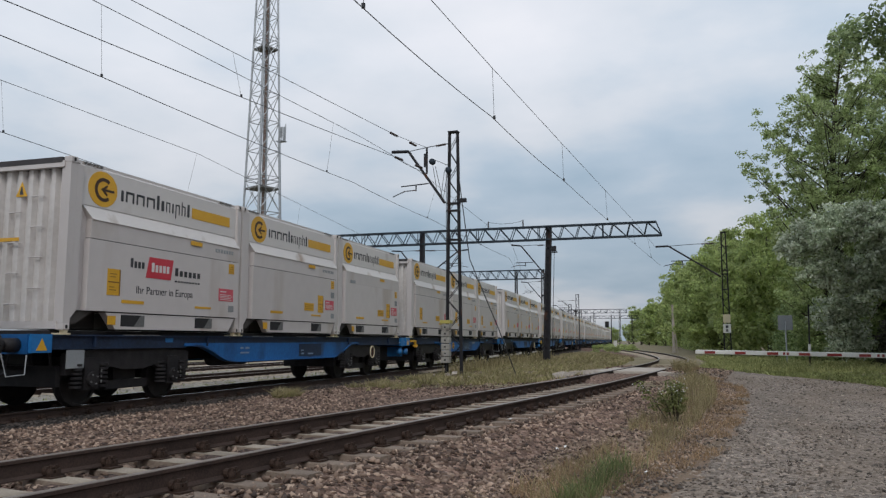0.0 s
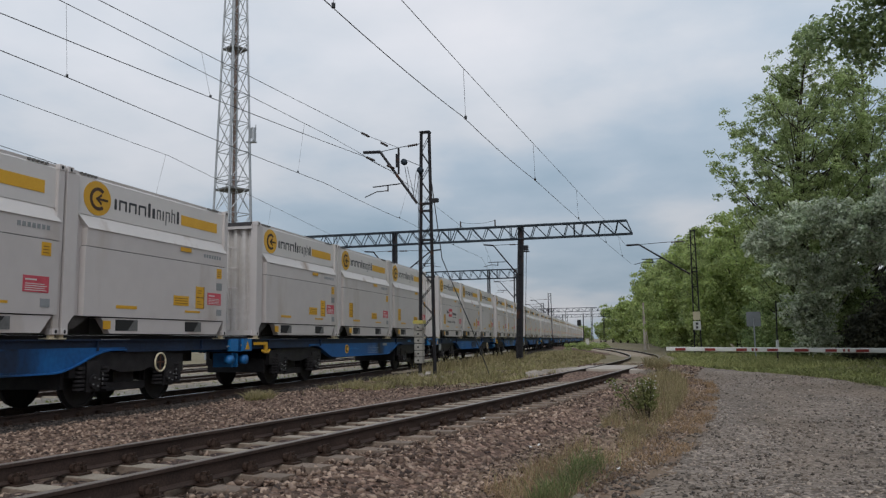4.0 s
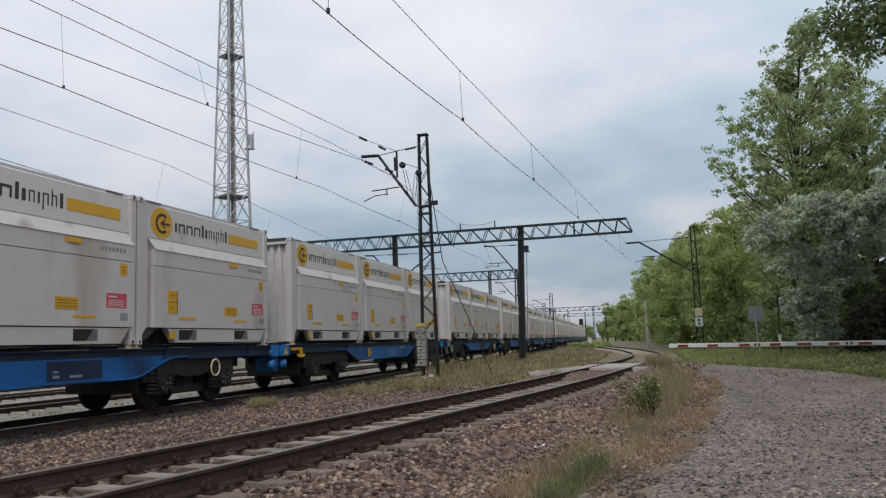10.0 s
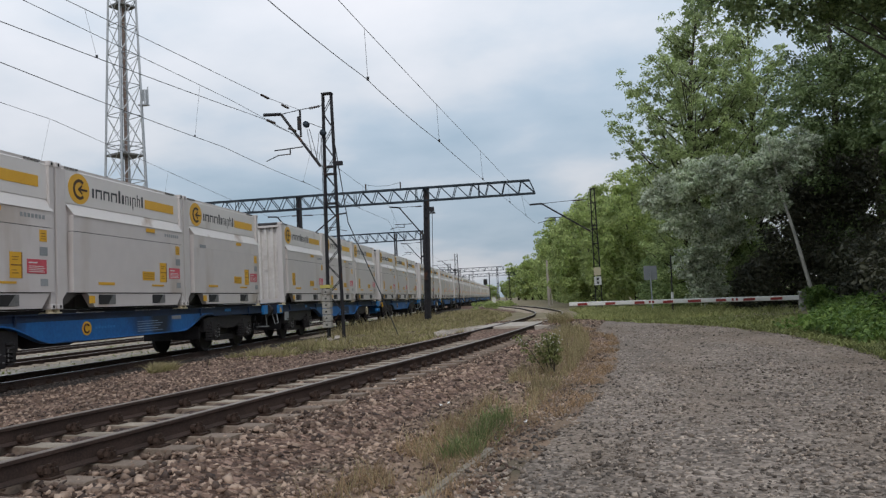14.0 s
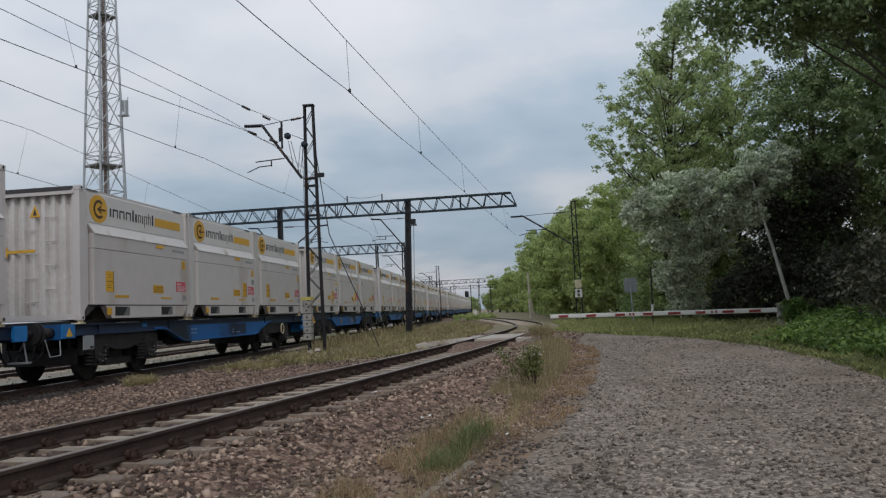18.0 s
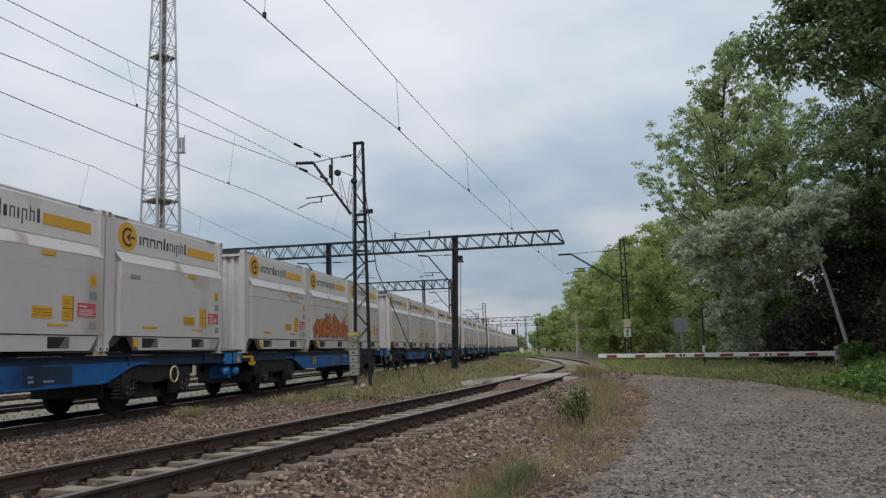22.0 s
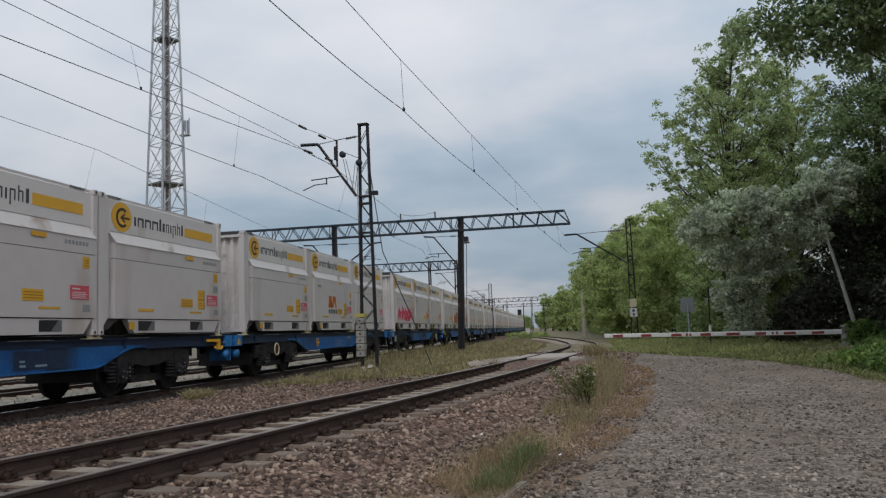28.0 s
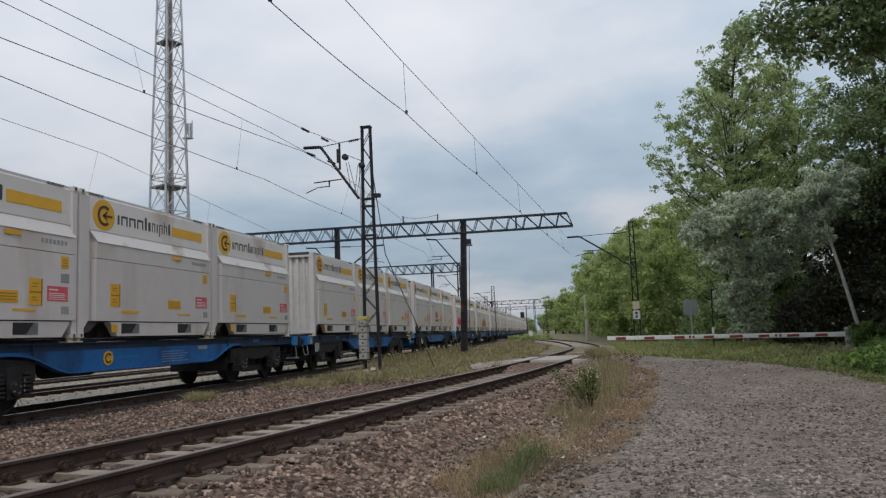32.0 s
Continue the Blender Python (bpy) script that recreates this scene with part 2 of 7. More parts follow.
M_railtop = mat("worn_rail_head", (0.16, 0.13, 0.11), (0.26, 0.22, 0.19), 0.38, 0.8, 2.0, 60.0)
M_bright = mat("polished_rail_head", (0.42, 0.42, 0.42), (0.6, 0.6, 0.6), 0.25, 1.0, 2.0, 60.0)
M_concrete = mat("weathered_concrete_sleeper", (0.23, 0.19, 0.148), (0.40, 0.34, 0.27), 0.9, 0.0, 3.0, 40.0, bump=0.006, c=(0.16, 0.13, 0.10), c_at=0.55, vary=0.14)
M_dusty_shade = mat("dusty_shaded_concrete", (0.14, 0.104, 0.08), (0.26, 0.198, 0.153), 0.95, 0.0, 4.0, 40.0, bump=0.008, vary=0.15)
M_kerb = mat("mossy_old_kerb", (0.17, 0.145, 0.112), (0.30, 0.26, 0.21), 0.92, 0.0, 3.0, 30.0, bump=0.008, c=(0.10, 0.095, 0.05), c_at=0.54)
M_slab = mat("pale_concrete_slab", (0.34, 0.297, 0.257), (0.47, 0.415, 0.362), 0.9, 0.0, 1.5, 30.0, bump=0.006, c=(0.25, 0.22, 0.19), c_at=0.58)
M_steel = mat("dark_mast_steel", (0.018, 0.018, 0.022), (0.035, 0.034, 0.038), 0.6, 0.3, 3.0, 40.0, c=(0.10, 0.045, 0.025), c_at=0.6)
M_gantry = mat("blue_grey_gantry_steel", (0.022, 0.032, 0.045), (0.04, 0.052, 0.065), 0.6, 0.3, 2.0, 30.0)
M_rust = mat("rusty_foot_steel", (0.06, 0.025, 0.015), (0.12, 0.05, 0.028), 0.8, 0.2, 5.0, 40.0)
M_clip = mat("oily_rail_clip", (0.026, 0.017, 0.013), (0.065, 0.04, 0.03), 0.7, 0.3, 5.0, 40.0)
M_soil = mat("dry_brown_soil", (0.13, 0.083, 0.053), (0.245, 0.166, 0.11), 0.95, 0.0, 1.2, 30.0, bump=0.03, bump_scale=30, c=(0.10, 0.08, 0.05), c_at=0.55)
M_print = mat("brown_print", (0.20, 0.10, 0.02), (0.26, 0.14, 0.03), 0.6)
M_galv = mat("galvanised_tower_steel", (0.30, 0.32, 0.34), (0.42, 0.44, 0.46), 0.5, 0.5, 2.0, 30.0)
M_wire = mat("copper_wire_dark", (0.04, 0.042, 0.046), (0.06, 0.06, 0.065), 0.5, 0.5)
M_ins = mat("brown_insulator", (0.03, 0.018, 0.015), (0.05, 0.03, 0.025), 0.3)
M_plate = mat("painted_white_sign", (0.62, 0.62, 0.60), (0.72, 0.72, 0.70), 0.5, c=(0.4, 0.38, 0.33), c_at=0.64)
M_cream = mat("cream_sign", (0.60, 0.52, 0.36), (0.68, 0.60, 0.42), 0.5)
M_signback = mat("grey_sign_back", (0.17, 0.185, 0.20), (0.23, 0.245, 0.26), 0.5, 0.4)
M_barwhite = mat("white_barrier_paint", (0.66, 0.65, 0.62), (0.75, 0.74, 0.71), 0.45, c=(0.5, 0.47, 0.4), c_at=0.62)
M_barred = mat("red_barrier_reflector", (0.21, 0.022, 0.02), (0.29, 0.035, 0.03), 0.35)
M_bark = mat("pale_poplar_bark", (0.32, 0.31, 0.27), (0.50, 0.48, 0.43), 0.9, 0.0, 5.0, 40.0, bump=0.02, bump_scale=12, c=(0.06, 0.05, 0.045), c_at=0.58)
M_darkbark = mat("dark_bark", (0.04, 0.033, 0.026), (0.08, 0.068, 0.054), 0.95, 0.0, 5.0, 40.0, bump=0.02, bump_scale=12)
M_leaf_light = island_mat("light_green_leaves", (0.22, 0.285, 0.11), (0.56, 0.64, 0.33), (0.38, 0.465, 0.20), 0.5, 0.55)
M_leaf_mid = island_mat("fresh_green_leaves", (0.25, 0.32, 0.12), (0.52, 0.59, 0.24), (0.385, 0.46, 0.17), 0.6, 0.58)
M_leaf_dark = island_mat("deep_green_leaves", (0.09, 0.135, 0.055), (0.33, 0.41, 0.19), (0.195, 0.265, 0.11), 0.5, 0.42)
M_leaf_green = island_mat("mid_green_leaves", (0.13, 0.19, 0.07), (0.40, 0.49, 0.21), (0.26, 0.34, 0.13), 0.55, 0.48)
# brownish leaves, darkened further to paint in the shade under the crowns
M_leaf_shade = island_mat("shaded_copper_leaves", (0.030, 0.033, 0.019), (0.095, 0.092, 0.054), (0.052, 0.053, 0.030), 0.6, 0.25)
M_leaf_silver = island_mat("silvery_leaves", (0.26, 0.315, 0.20), (0.84, 0.86, 0.74), (0.545, 0.605, 0.43), 0.5, 0.5)
M_grass = island_mat("verge_grass", (0.11, 0.13, 0.04), (0.29, 0.31, 0.12), (0.19, 0.21, 0.075), 0.75, 0.4)
M_tuft = island_mat("tuft_grass", (0.08, 0.105, 0.038), (0.225, 0.265, 0.105), (0.135, 0.168, 0.062), 0.75, 0.4)
M_verge = island_mat("pale_verge_grass", (0.20, 0.22, 0.075), (0.44, 0.44, 0.19), (0.30, 0.315, 0.12), 0.75, 0.45)
M_meadow = island_mat("dry_meadow_grass", (0.19, 0.18, 0.07), (0.43, 0.395, 0.185), (0.295, 0.275, 0.12), 0.75, 0.45)
M_straw = island_mat("straw_grass", (0.20, 0.17, 0.085), (0.46, 0.39, 0.23), (0.31, 0.265, 0.145), 0.8, 0.35)
M_stalk = island_mat("seeding_stalks", (0.18, 0.152, 0.07), (0.44, 0.37, 0.215), (0.285, 0.245, 0.125), 0.8, 0.35)
M_dry = island_mat("dry_grass", (0.19, 0.126, 0.072), (0.43, 0.30, 0.182), (0.295, 0.20, 0.116), 0.8, 0.3)
M_nettle = island_mat("nettle_green", (0.06, 0.12, 0.025), (0.22, 0.32, 0.075), (0.125, 0.205, 0.045), 0.6, 0.42)
M_stone = island_mat("ballast_stones", (0.03407, 0.0204, 0.01556), (0.45, 0.328, 0.248), (0.151, 0.098, 0.071), 0.85)
M_darkstone = island_mat("dark_stones", (0.012, 0.009, 0.008), (0.10, 0.08, 0.068), (0.04, 0.031, 0.027), 0.8)
M_roadstone = island_mat("grey_road_stones", (0.062, 0.05, 0.041), (0.415, 0.342, 0.28), (0.156, 0.124, 0.099), 0.85)
M_ground = mat("grassy_soil", (0.125, 0.105, 0.054), (0.225, 0.182, 0.105), 0.95, 0.0, 0.35, 9.0, bump=0.03, bump_scale=14, c=(0.24, 0.195, 0.125), c_at=0.52)
M_farbed = gravel_mat("pale_far_gravel", (0.16, 0.145, 0.12), (0.27, 0.245, 0.205), (0.40, 0.37, 0.32), 0.06, 0.03)
M_path = gravel_mat("pale_path_gravel", (0.20, 0.168, 0.138), (0.32, 0.275, 0.23), (0.44, 0.385, 0.33), 0.05, 0.02)
M_bed = gravel_mat("ballast_bed", (0.04049, 0.02237, 0.01655), (0.1448, 0.09109, 0.06806), (0.3682, 0.2453, 0.1881), 0.055, 0.035)
M_crib = gravel_mat("dirty_crib_ballast", (0.0204, 0.01222, 0.00985), (0.0765, 0.04982, 0.04137), (0.1938, 0.1363, 0.1162), 0.05, 0.035)
M_darkbed = gravel_mat("dark_main_ballast", (0.010, 0.0075, 0.0065), (0.033, 0.026, 0.022), (0.09, 0.072, 0.062), 0.055, 0.035)
M_road = gravel_mat("grey_gravel_road", (0.078, 0.063, 0.052), (0.197, 0.162, 0.135), (0.412, 0.343, 0.288), 0.042, 0.02, (0.20, 0.155, 0.118))

for m in (M_bogie, M_wheel, M_rail, M_clip, M_steel, M_gantry):
    m.node_tree.nodes["Principled BSDF"].inputs["Specular IOR Level"].default_value = 0.2
    m.node_tree.nodes["Principled BSDF"].inputs["Metallic"].default_value = 0.0

# ---- mesh helpers ----


def box(bm, x0, x1, y0, y1, z0, z1):
    v = [bm.verts.new((x, y, z)) for z in (z0, z1) for y in (y0, y1) for x in (x0, x1)]
    for f in ((0, 2, 3, 1), (4, 5, 7, 6), (0, 1, 5, 4), (2, 6, 7, 3), (0, 4, 6, 2), (1, 3, 7, 5)):
        bm.faces.new([v[i] for i in f])


def cbox(bm, c, s):
    box(bm, c[0] - s[0] / 2, c[0] + s[0] / 2, c[1] - s[1] / 2, c[1] + s[1] / 2, c[2] - s[2] / 2, c[2] + s[2] / 2)


def tube(bm, pts, r, seg=8, r1=None, cap=True):
    """A round bar through the points, tapering from r to r1."""
    pts = [Vector(p) for p in pts]
    rings = []
    for i, p in enumerate(pts):
        d = (pts[min(i + 1, len(pts) - 1)] - pts[max(i - 1, 0)]).normalized()
        side = d.cross(Vector((0, 0, 1)) if abs(d.z) < 0.95 else Vector((1, 0, 0))).normalized()
        up = side.cross(d)
        k = r if r1 is None else r + (r1 - r) * i / (len(pts) - 1)
        rings.append([bm.verts.new(p + k * (math.cos(a) * side + math.sin(a) * up)) for a in (2 * math.pi * j / seg for j in range(seg))])
    for a, b in zip(rings, rings[1:]):
        for j in range(seg):
            bm.faces.new((a[j], a[(j + 1) % seg], b[(j + 1) % seg], b[j]))
    if cap:
        bm.faces.new(rings[0][::-1])
        bm.faces.new(rings[-1])


def prism(bm, pts, a, b, axis="x"):
    """A flat outline pulled from a to b along an axis: pts are (y, z) for x, (x, z) for y, (x, y) for z."""
    def place(p, q):
        return (q, *p) if axis == "x" else (p[0], q, p[1]) if axis == "y" else (*p, q)
    lo, hi = [bm.verts.new(place(p, a)) for p in pts], [bm.verts.new(place(p, b)) for p in pts]
    n = len(pts)
    bm.faces.new(lo[::-1])
    bm.faces.new(hi)
    for i in range(n):
        bm.faces.new((lo[i], lo[(i + 1) % n], hi[(i + 1) % n], hi[i]))


def mesh_of(name, bm, material, smooth=False):
    bmesh.ops.recalc_face_normals(bm, faces=bm.faces)
    me = bpy.data.meshes.new(name)
    bm.to_mesh(me)
    bm.free()
    me.materials.append(material)
    if smooth:
        me.polygons.foreach_set("use_smooth", [True] * len(me.polygons))
    return me


def part(name, bm, material, parent=None, label="", smooth=False):
    ob = new(name, mesh_of(name, bm, material, smooth))
    if parent:
        ob.parent = parent
    return tagged(ob, label)


def thing(name, m, label, category, group="", kind=""):
    ob = new(name)
    ob.empty_display_size = 0.2
    ob.matrix_basis = m
    return tagged(ob, label, category, group, kind)


def raw(name, verts, faces, material, parent=None, smooth=False):
    me = bpy.data.meshes.new(name)
    me.from_pydata(verts, [], faces)
    me.materials.append(material)
    if smooth:
        me.polygons.foreach_set("use_smooth", [True] * len(me.polygons))
    me.update()
    ob = new(name, me)
    if parent:
        ob.parent = parent
    return ob


def smooth01(u):
    u = min(max(u, 0.0), 1.0)
    return u * u * (3 - 2 * u)


# ---- the lines of the tracks ----
class Line:
    """A smooth line through given points, asked by its length from the start."""

    def __init__(self, pts, step=0.5):
        pts = [Vector((*p, 0)) for p in pts]
        pts = [2 * pts[0] - pts[1]] + pts + [2 * pts[-1] - pts[-2]]
        out = []
        for a, b, c, d in zip(pts, pts[1:], pts[2:], pts[3:]):
            k = max(2, int((c - b).length / step))
            for i in range(k):
                u = i / k
                out.append(0.5 * (2 * b + (c - a) * u + (2 * a - 5 * b + 4 * c - d) * u * u + (3 * b - a - 3 * c + d) * u**3))
        out.append(pts[-2])
        self.p = np.array([(q.x, q.y) for q in out])
        self.s = np.concatenate([[0], np.cumsum(np.hypot(*np.diff(self.p, axis=0).T))])

    def at(self, s):
        x, y = np.interp(s, self.s, self.p[:, 0]), np.interp(s, self.s, self.p[:, 1])
        e = 0.8
        d = [np.interp(s + e, self.s, self.p[:, i]) - np.interp(s - e, self.s, self.p[:, i]) for i in (0, 1)]
        return x, y, math.degrees(math.atan2(-d[0], d[1]))

    def s_of_y(self, y):
        return float(np.interp(y, self.p[:, 1], self.s))

    def x_of_y(self, y):
        return float(np.interp(y, self.p[:, 1], self.p[:, 0]))


def main_x(y):
    if y < 15:
        return -12.53
    if y < 65:
        return -12.53 - 0.0006 * (y - 15) ** 2
    if y < 260:
        return -14.03 - 0.06 * (y - 65)
    return -25.73 - 0.06 * (y - 260) - 0.0011 * (y - 260) ** 2


MAIN = Line([(main_x(y), y) for y in range(-60, 640, 10)])
SIDING = Line([(-10.6, -30), (-8.9, -20), (-7.3, -10), (-5.72, 0), (-4.87, 5), (-4.06, 10), (-3.29, 15), (-2.62, 20), (-2.08, 25), (-1.6, 30),
               (-1.2, 35), (-0.93, 40), (-0.93, 45), (-1.2, 50), (-2.2, 60), (-3.5, 70), (-6.9, 90), (-13.0, 120), (-29, 180), (-48, 240)])
RAIL_Z = {"main": -0.28, "siding": 0.0}


def land(x, y):
    """Height of the ground."""
    rise = 0.30 * smooth01((y - 13) / 15) * smooth01((x + 5.5) / 3.0)
    rise -= 0.08 * smooth01((-9.6 - x) / 1.6)
    return -0.43 + rise + 0.03 * noise.noise((x * 0.35, y * 0.35, 0.0)) + 0.015 * noise.noise((x * 1.3, y * 1.3, 3.0))


def build_ground():
    xs = np.unique(np.concatenate([np.arange(-30, 22, 0.5), np.geomspace(22, 2600, 26), -np.geomspace(30, 2600, 26)]))
    ys = np.unique(np.concatenate([np.arange(-12, 60, 0.5), np.geomspace(60, 2600, 30), -np.geomspace(12, 2600, 22)]))
    v = [(x, y, land(x, y)) for y in ys for x in xs]
    n = len(xs)
    f = [(j * n + i, j * n + i + 1, (j + 1) * n + i + 1, (j + 1) * n + i) for j in range(len(ys) - 1) for i in range(n - 1)]
    tagged(raw("ground", v, f, M_ground, smooth=True), "patchy grass and bare soil around the tracks", "ground", kind="structure")


build_ground()


def bed(name, line, y0, y1, top, half, foot, material, label, step=0.4, across=22, dip=0.0):
    """A ballast mound along a line, flat over 2 * half and sinking into the ground at foot."""
    v, s, k = [], line.s_of_y(y0), 0
    s1 = line.s_of_y(y1)
    us = np.linspace(-1, 1, across)
    while s < s1:
        x, y, a = line.at(s)
        c, q = math.cos(radians(a)), math.sin(radians(a))
        for u in us:
            o = u * foot
            z = top if abs(o) < half else top - (top + 0.62) * (abs(o) - half) / (foot - half)
            z -= dip if abs(o) < 0.66 else 0.5 * dip if abs(o) < 1.36 else 0.0
            px, py = x + c * o, y + q * o
            near = 1.0 if abs(py) < 40 else 0.4
            z += near * (0.03 * noise.noise((px * 2.1, py * 2.1, 5)) + 0.02 * noise.noise((px * 6, py * 6, 1)))
            v.append((px, py, z))
        k += 1
        s += step if y < 60 else step * 5
    f = [(j * across + i, j * across + i + 1, (j + 1) * across + i + 1, (j + 1) * across + i) for j in range(k - 1) for i in range(across - 1)]
    return tagged(raw(name, v, f, material, smooth=True), label, "ballast", kind="structure")


bed("ballast_siding", SIDING, -14, 230, -0.235, 1.6, 3.0, M_bed, "brown crushed-stone ballast under the siding", across=46, dip=0.05)
bed("ballast_crib", SIDING, -12, 60, -0.218, 0.645, 0.66, M_crib, "dark brown ballast between the rails", across=9)
bed("ballast_main", MAIN, -14, 420, -0.47, 1.5, 2.7, M_darkbed, "dark ballast under the main track")
FAR_TRACKS = [Line([(main_x(y) - o, y) for y in range(-60, 420, 10)]) for o in (5.2, 10.4, 15.5)]
for ln in FAR_TRACKS:
    bed("ballast_far", ln, 5, 300, -0.46, 1.7, 3.0, M_farbed, "pale ballast under a neighbouring track", step=1.2, across=9)


def between():
    """Brown gravel between the two ballast mounds, thinning out into the grass."""
    v, ys, us = [], np.arange(-14, 40.1, 0.5), np.linspace(0, 1, 16)
    for y in ys:
        a, b = MAIN.x_of_y(y) + 1.75, SIDING.x_of_y(y) - 2.4
        for u in us:
            x = a + (b - a) * u
            fade = smooth01((y - 20) / 6) * (1 - 0.6 * u) + smooth01((y - 27) / 6)
            v.append((x, y, land(x, y) + 0.035 - 0.09 * min(1, fade) + 0.02 * noise.noise((x * 3, y * 3, 6))))
    n = len(us)
    f = [(j * n + i, j * n + i + 1, (j + 1) * n + i + 1, (j + 1) * n + i) for j in range(len(ys) - 1) for i in range(n - 1)]
    tagged(raw("gravel_strip", v, f, M_bed, smooth=True), "brown gravel strip between the two tracks", "gravel", kind="structure")


between()


def shoulder():
    """Dry soil between the siding's ballast and the road."""
    v, ys, us = [], np.arange(-14, 26.1, 0.4), np.linspace(0, 1, 12)
    for y in ys:
        a, b = SIDING.x_of_y(y) + 2.2, road_edges(y)[0] + 0.4
        for u in us:
            x = a + (b - a) * u
            v.append((x, y, land(x, y) + 0.02 + 0.02 * noise.noise((x * 3, y * 3, 6))))
    n = len(us)
    f = [(j * n + i, j * n + i + 1, (j + 1) * n + i + 1, (j + 1) * n + i) for j in range(len(ys) - 1) for i in range(n - 1)]
    tagged(raw("soil_strip", v, f, M_soil, smooth=True), "dry brown soil between ballast and road", "soil", kind="structure")


# ---- the gravel road ----
def road_edges(y):
    left = float(np.interp(y, [-20, 0, 5, 8, 10, 12, 15, 18.7, 22, 24, 26.2, 27], [-1.4, -1.1, -0.78, -0.45, -0.08, 0.15, 0.5, 0.9, 0.95, 0.65, -0.3, -0.9]))
    right = float(np.interp(y, [-20, 0, 8, 12, 14.5, 17, 20, 23, 26, 28.5, 30.5, 31.5], [9.0, 7.5, 6.0, 5.35, 5.6, 5.75, 5.6, 4.9, 3.6, 2.2, 0.5, -1.0]))
    return left, right


def road_depth(x, y):
    """Metres inside the road, below zero outside."""
    l, r = road_edges(y)
    d = min(x - l, r - x)
    return min(d, 31.3 - y)


def road_z(x, y):
    up = 0.11 * smooth01((y - 22) / 5) * smooth01((3.0 - x) / 3.0)
    return land(x, y) * 0.7 - 0.3 * 0.43 * (1 - smooth01((y - 13) / 15)) - 0.3 * 0.13 * smooth01((y - 13) / 15) + 0.03 + up


def build_road():
    xs, ys = np.arange(-2.5, 9.6, 0.3), np.arange(-14, 32.4, 0.3)
    v = []
    for y in ys:
        for x in xs:
            d = road_depth(x, y) + 0.25 * noise.noise((x * 1.1, y * 1.1, 8))
            z = road_z(x, y) + 0.012 * noise.noise((x * 2.5, y * 2.5, 2)) - 0.025 * abs(noise.noise((x * 0.9, y * 0.25, 4)))
            v.append((x, y, z if d > 0.2 else z - min(0.3, (0.2 - d) * 0.35)))
    n = len(xs)
    f = [(j * n + i, j * n + i + 1, (j + 1) * n + i + 1, (j + 1) * n + i) for j in range(len(ys) - 1) for i in range(n - 1)]
    tagged(raw("road", v, f, M_road, smooth=True), "grey gravel road with worn wheel ruts", "road", kind="structure")


build_road()
shoulder()


# ---- rails and sleepers ----
def rail_profile(h=0.18, w=0.135, head=0.07):
    return [(-w / 2, -h), (w / 2, -h), (w / 2, -h + 0.012), (0.012, -h + 0.032), (0.01, -0.045), (head / 2, -0.034), (head / 2, -0.006), (head / 2 - 0.008, 0),
            (-head / 2 + 0.008, 0), (-head / 2, -0.006), (-head / 2, -0.034), (-0.01, -0.045), (-0.012, -h + 0.032), (-w / 2, -h + 0.012)]


def rail(track, line, y0, y1, off, z, top, fine_to=75):
    prof = rail_profile()
    v, n, k = [], len(prof), 0
    s, s1 = line.s_of_y(y0), line.s_of_y(y1)
    while s < s1:
        x, y, a = line.at(s)
        c, q = math.cos(radians(a)), math.sin(radians(a))
        v += [(x + c * (off + u), y + q * (off + u), z + w) for u, w in prof]
        k += 1
        s += 0.8 if y < fine_to else 4.0
    f = [(j * n + i, (j + 1) * n + i, (j + 1) * n + (i + 1) % n, j * n + (i + 1) % n) for j in range(k - 1) for i in range(n)]
    f += [tuple(range(n - 1, -1, -1)), tuple(range((k - 1) * n, k * n))]
    ob = raw("rail", v, f, M_rail, track)
    ob.data.materials.append(top)
    for p in ob.data.polygons:
        if len(p.vertices) == 4 and p.index % n in (6, 7, 8):
            p.material_index = 1
    bm = bmesh.new()
    bm.from_mesh(ob.data)
    bmesh.ops.recalc_face_normals(bm, faces=bm.faces)
    bm.to_mesh(ob.data)
    bm.free()
    return tagged(ob, "rust-brown steel rail with a worn head")


def sleeper_mesh():
    bm = bmesh.new()
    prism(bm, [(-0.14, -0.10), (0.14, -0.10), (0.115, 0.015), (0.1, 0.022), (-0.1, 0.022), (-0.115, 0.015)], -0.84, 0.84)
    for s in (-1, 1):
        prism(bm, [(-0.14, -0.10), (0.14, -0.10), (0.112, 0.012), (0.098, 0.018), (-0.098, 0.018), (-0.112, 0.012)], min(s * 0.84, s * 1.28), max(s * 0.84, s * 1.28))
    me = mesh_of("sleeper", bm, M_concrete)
    me.materials.append(M_dusty_shade)
    # ends are dusty; upright sides take the same dark colour for their shade
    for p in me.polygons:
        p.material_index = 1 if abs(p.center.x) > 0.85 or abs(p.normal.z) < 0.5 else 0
    return me


def fastening_mesh():
    bm = bmesh.new()
    box(bm, -0.19, 0.19, -0.075, 0.075, 0.02, 0.035)
    for sx in (-1, 1):
        box(bm, sx * 0.115 - 0.03, sx * 0.115 + 0.03, -0.055, 0.055, 0.034, 0.062)
        for sy in (-1, 1):
            tube(bm, [(sx * 0.12, sy * 0.034, 0.06), (sx * 0.12, sy * 0.028, 0.098)], 0.032, 8)
            tube(bm, [(sx * 0.12, sy * 0.028, 0.085), (sx * 0.12, sy * 0.028, 0.135)], 0.014, 6)
        for sy in (-1, 1):
            tube(bm, [(sx * 0.06, sy * 0.042, 0.085), (sx * 0.105, sy * 0.042, 0.085)], 0.040, 10)
            tube(bm, [(sx * 0.10, sy * 0.042, 0.085), (sx * 0.12, sy * 0.042, 0.085)], 0.020, 8)
    return mesh_of("fastening", bm, M_clip)


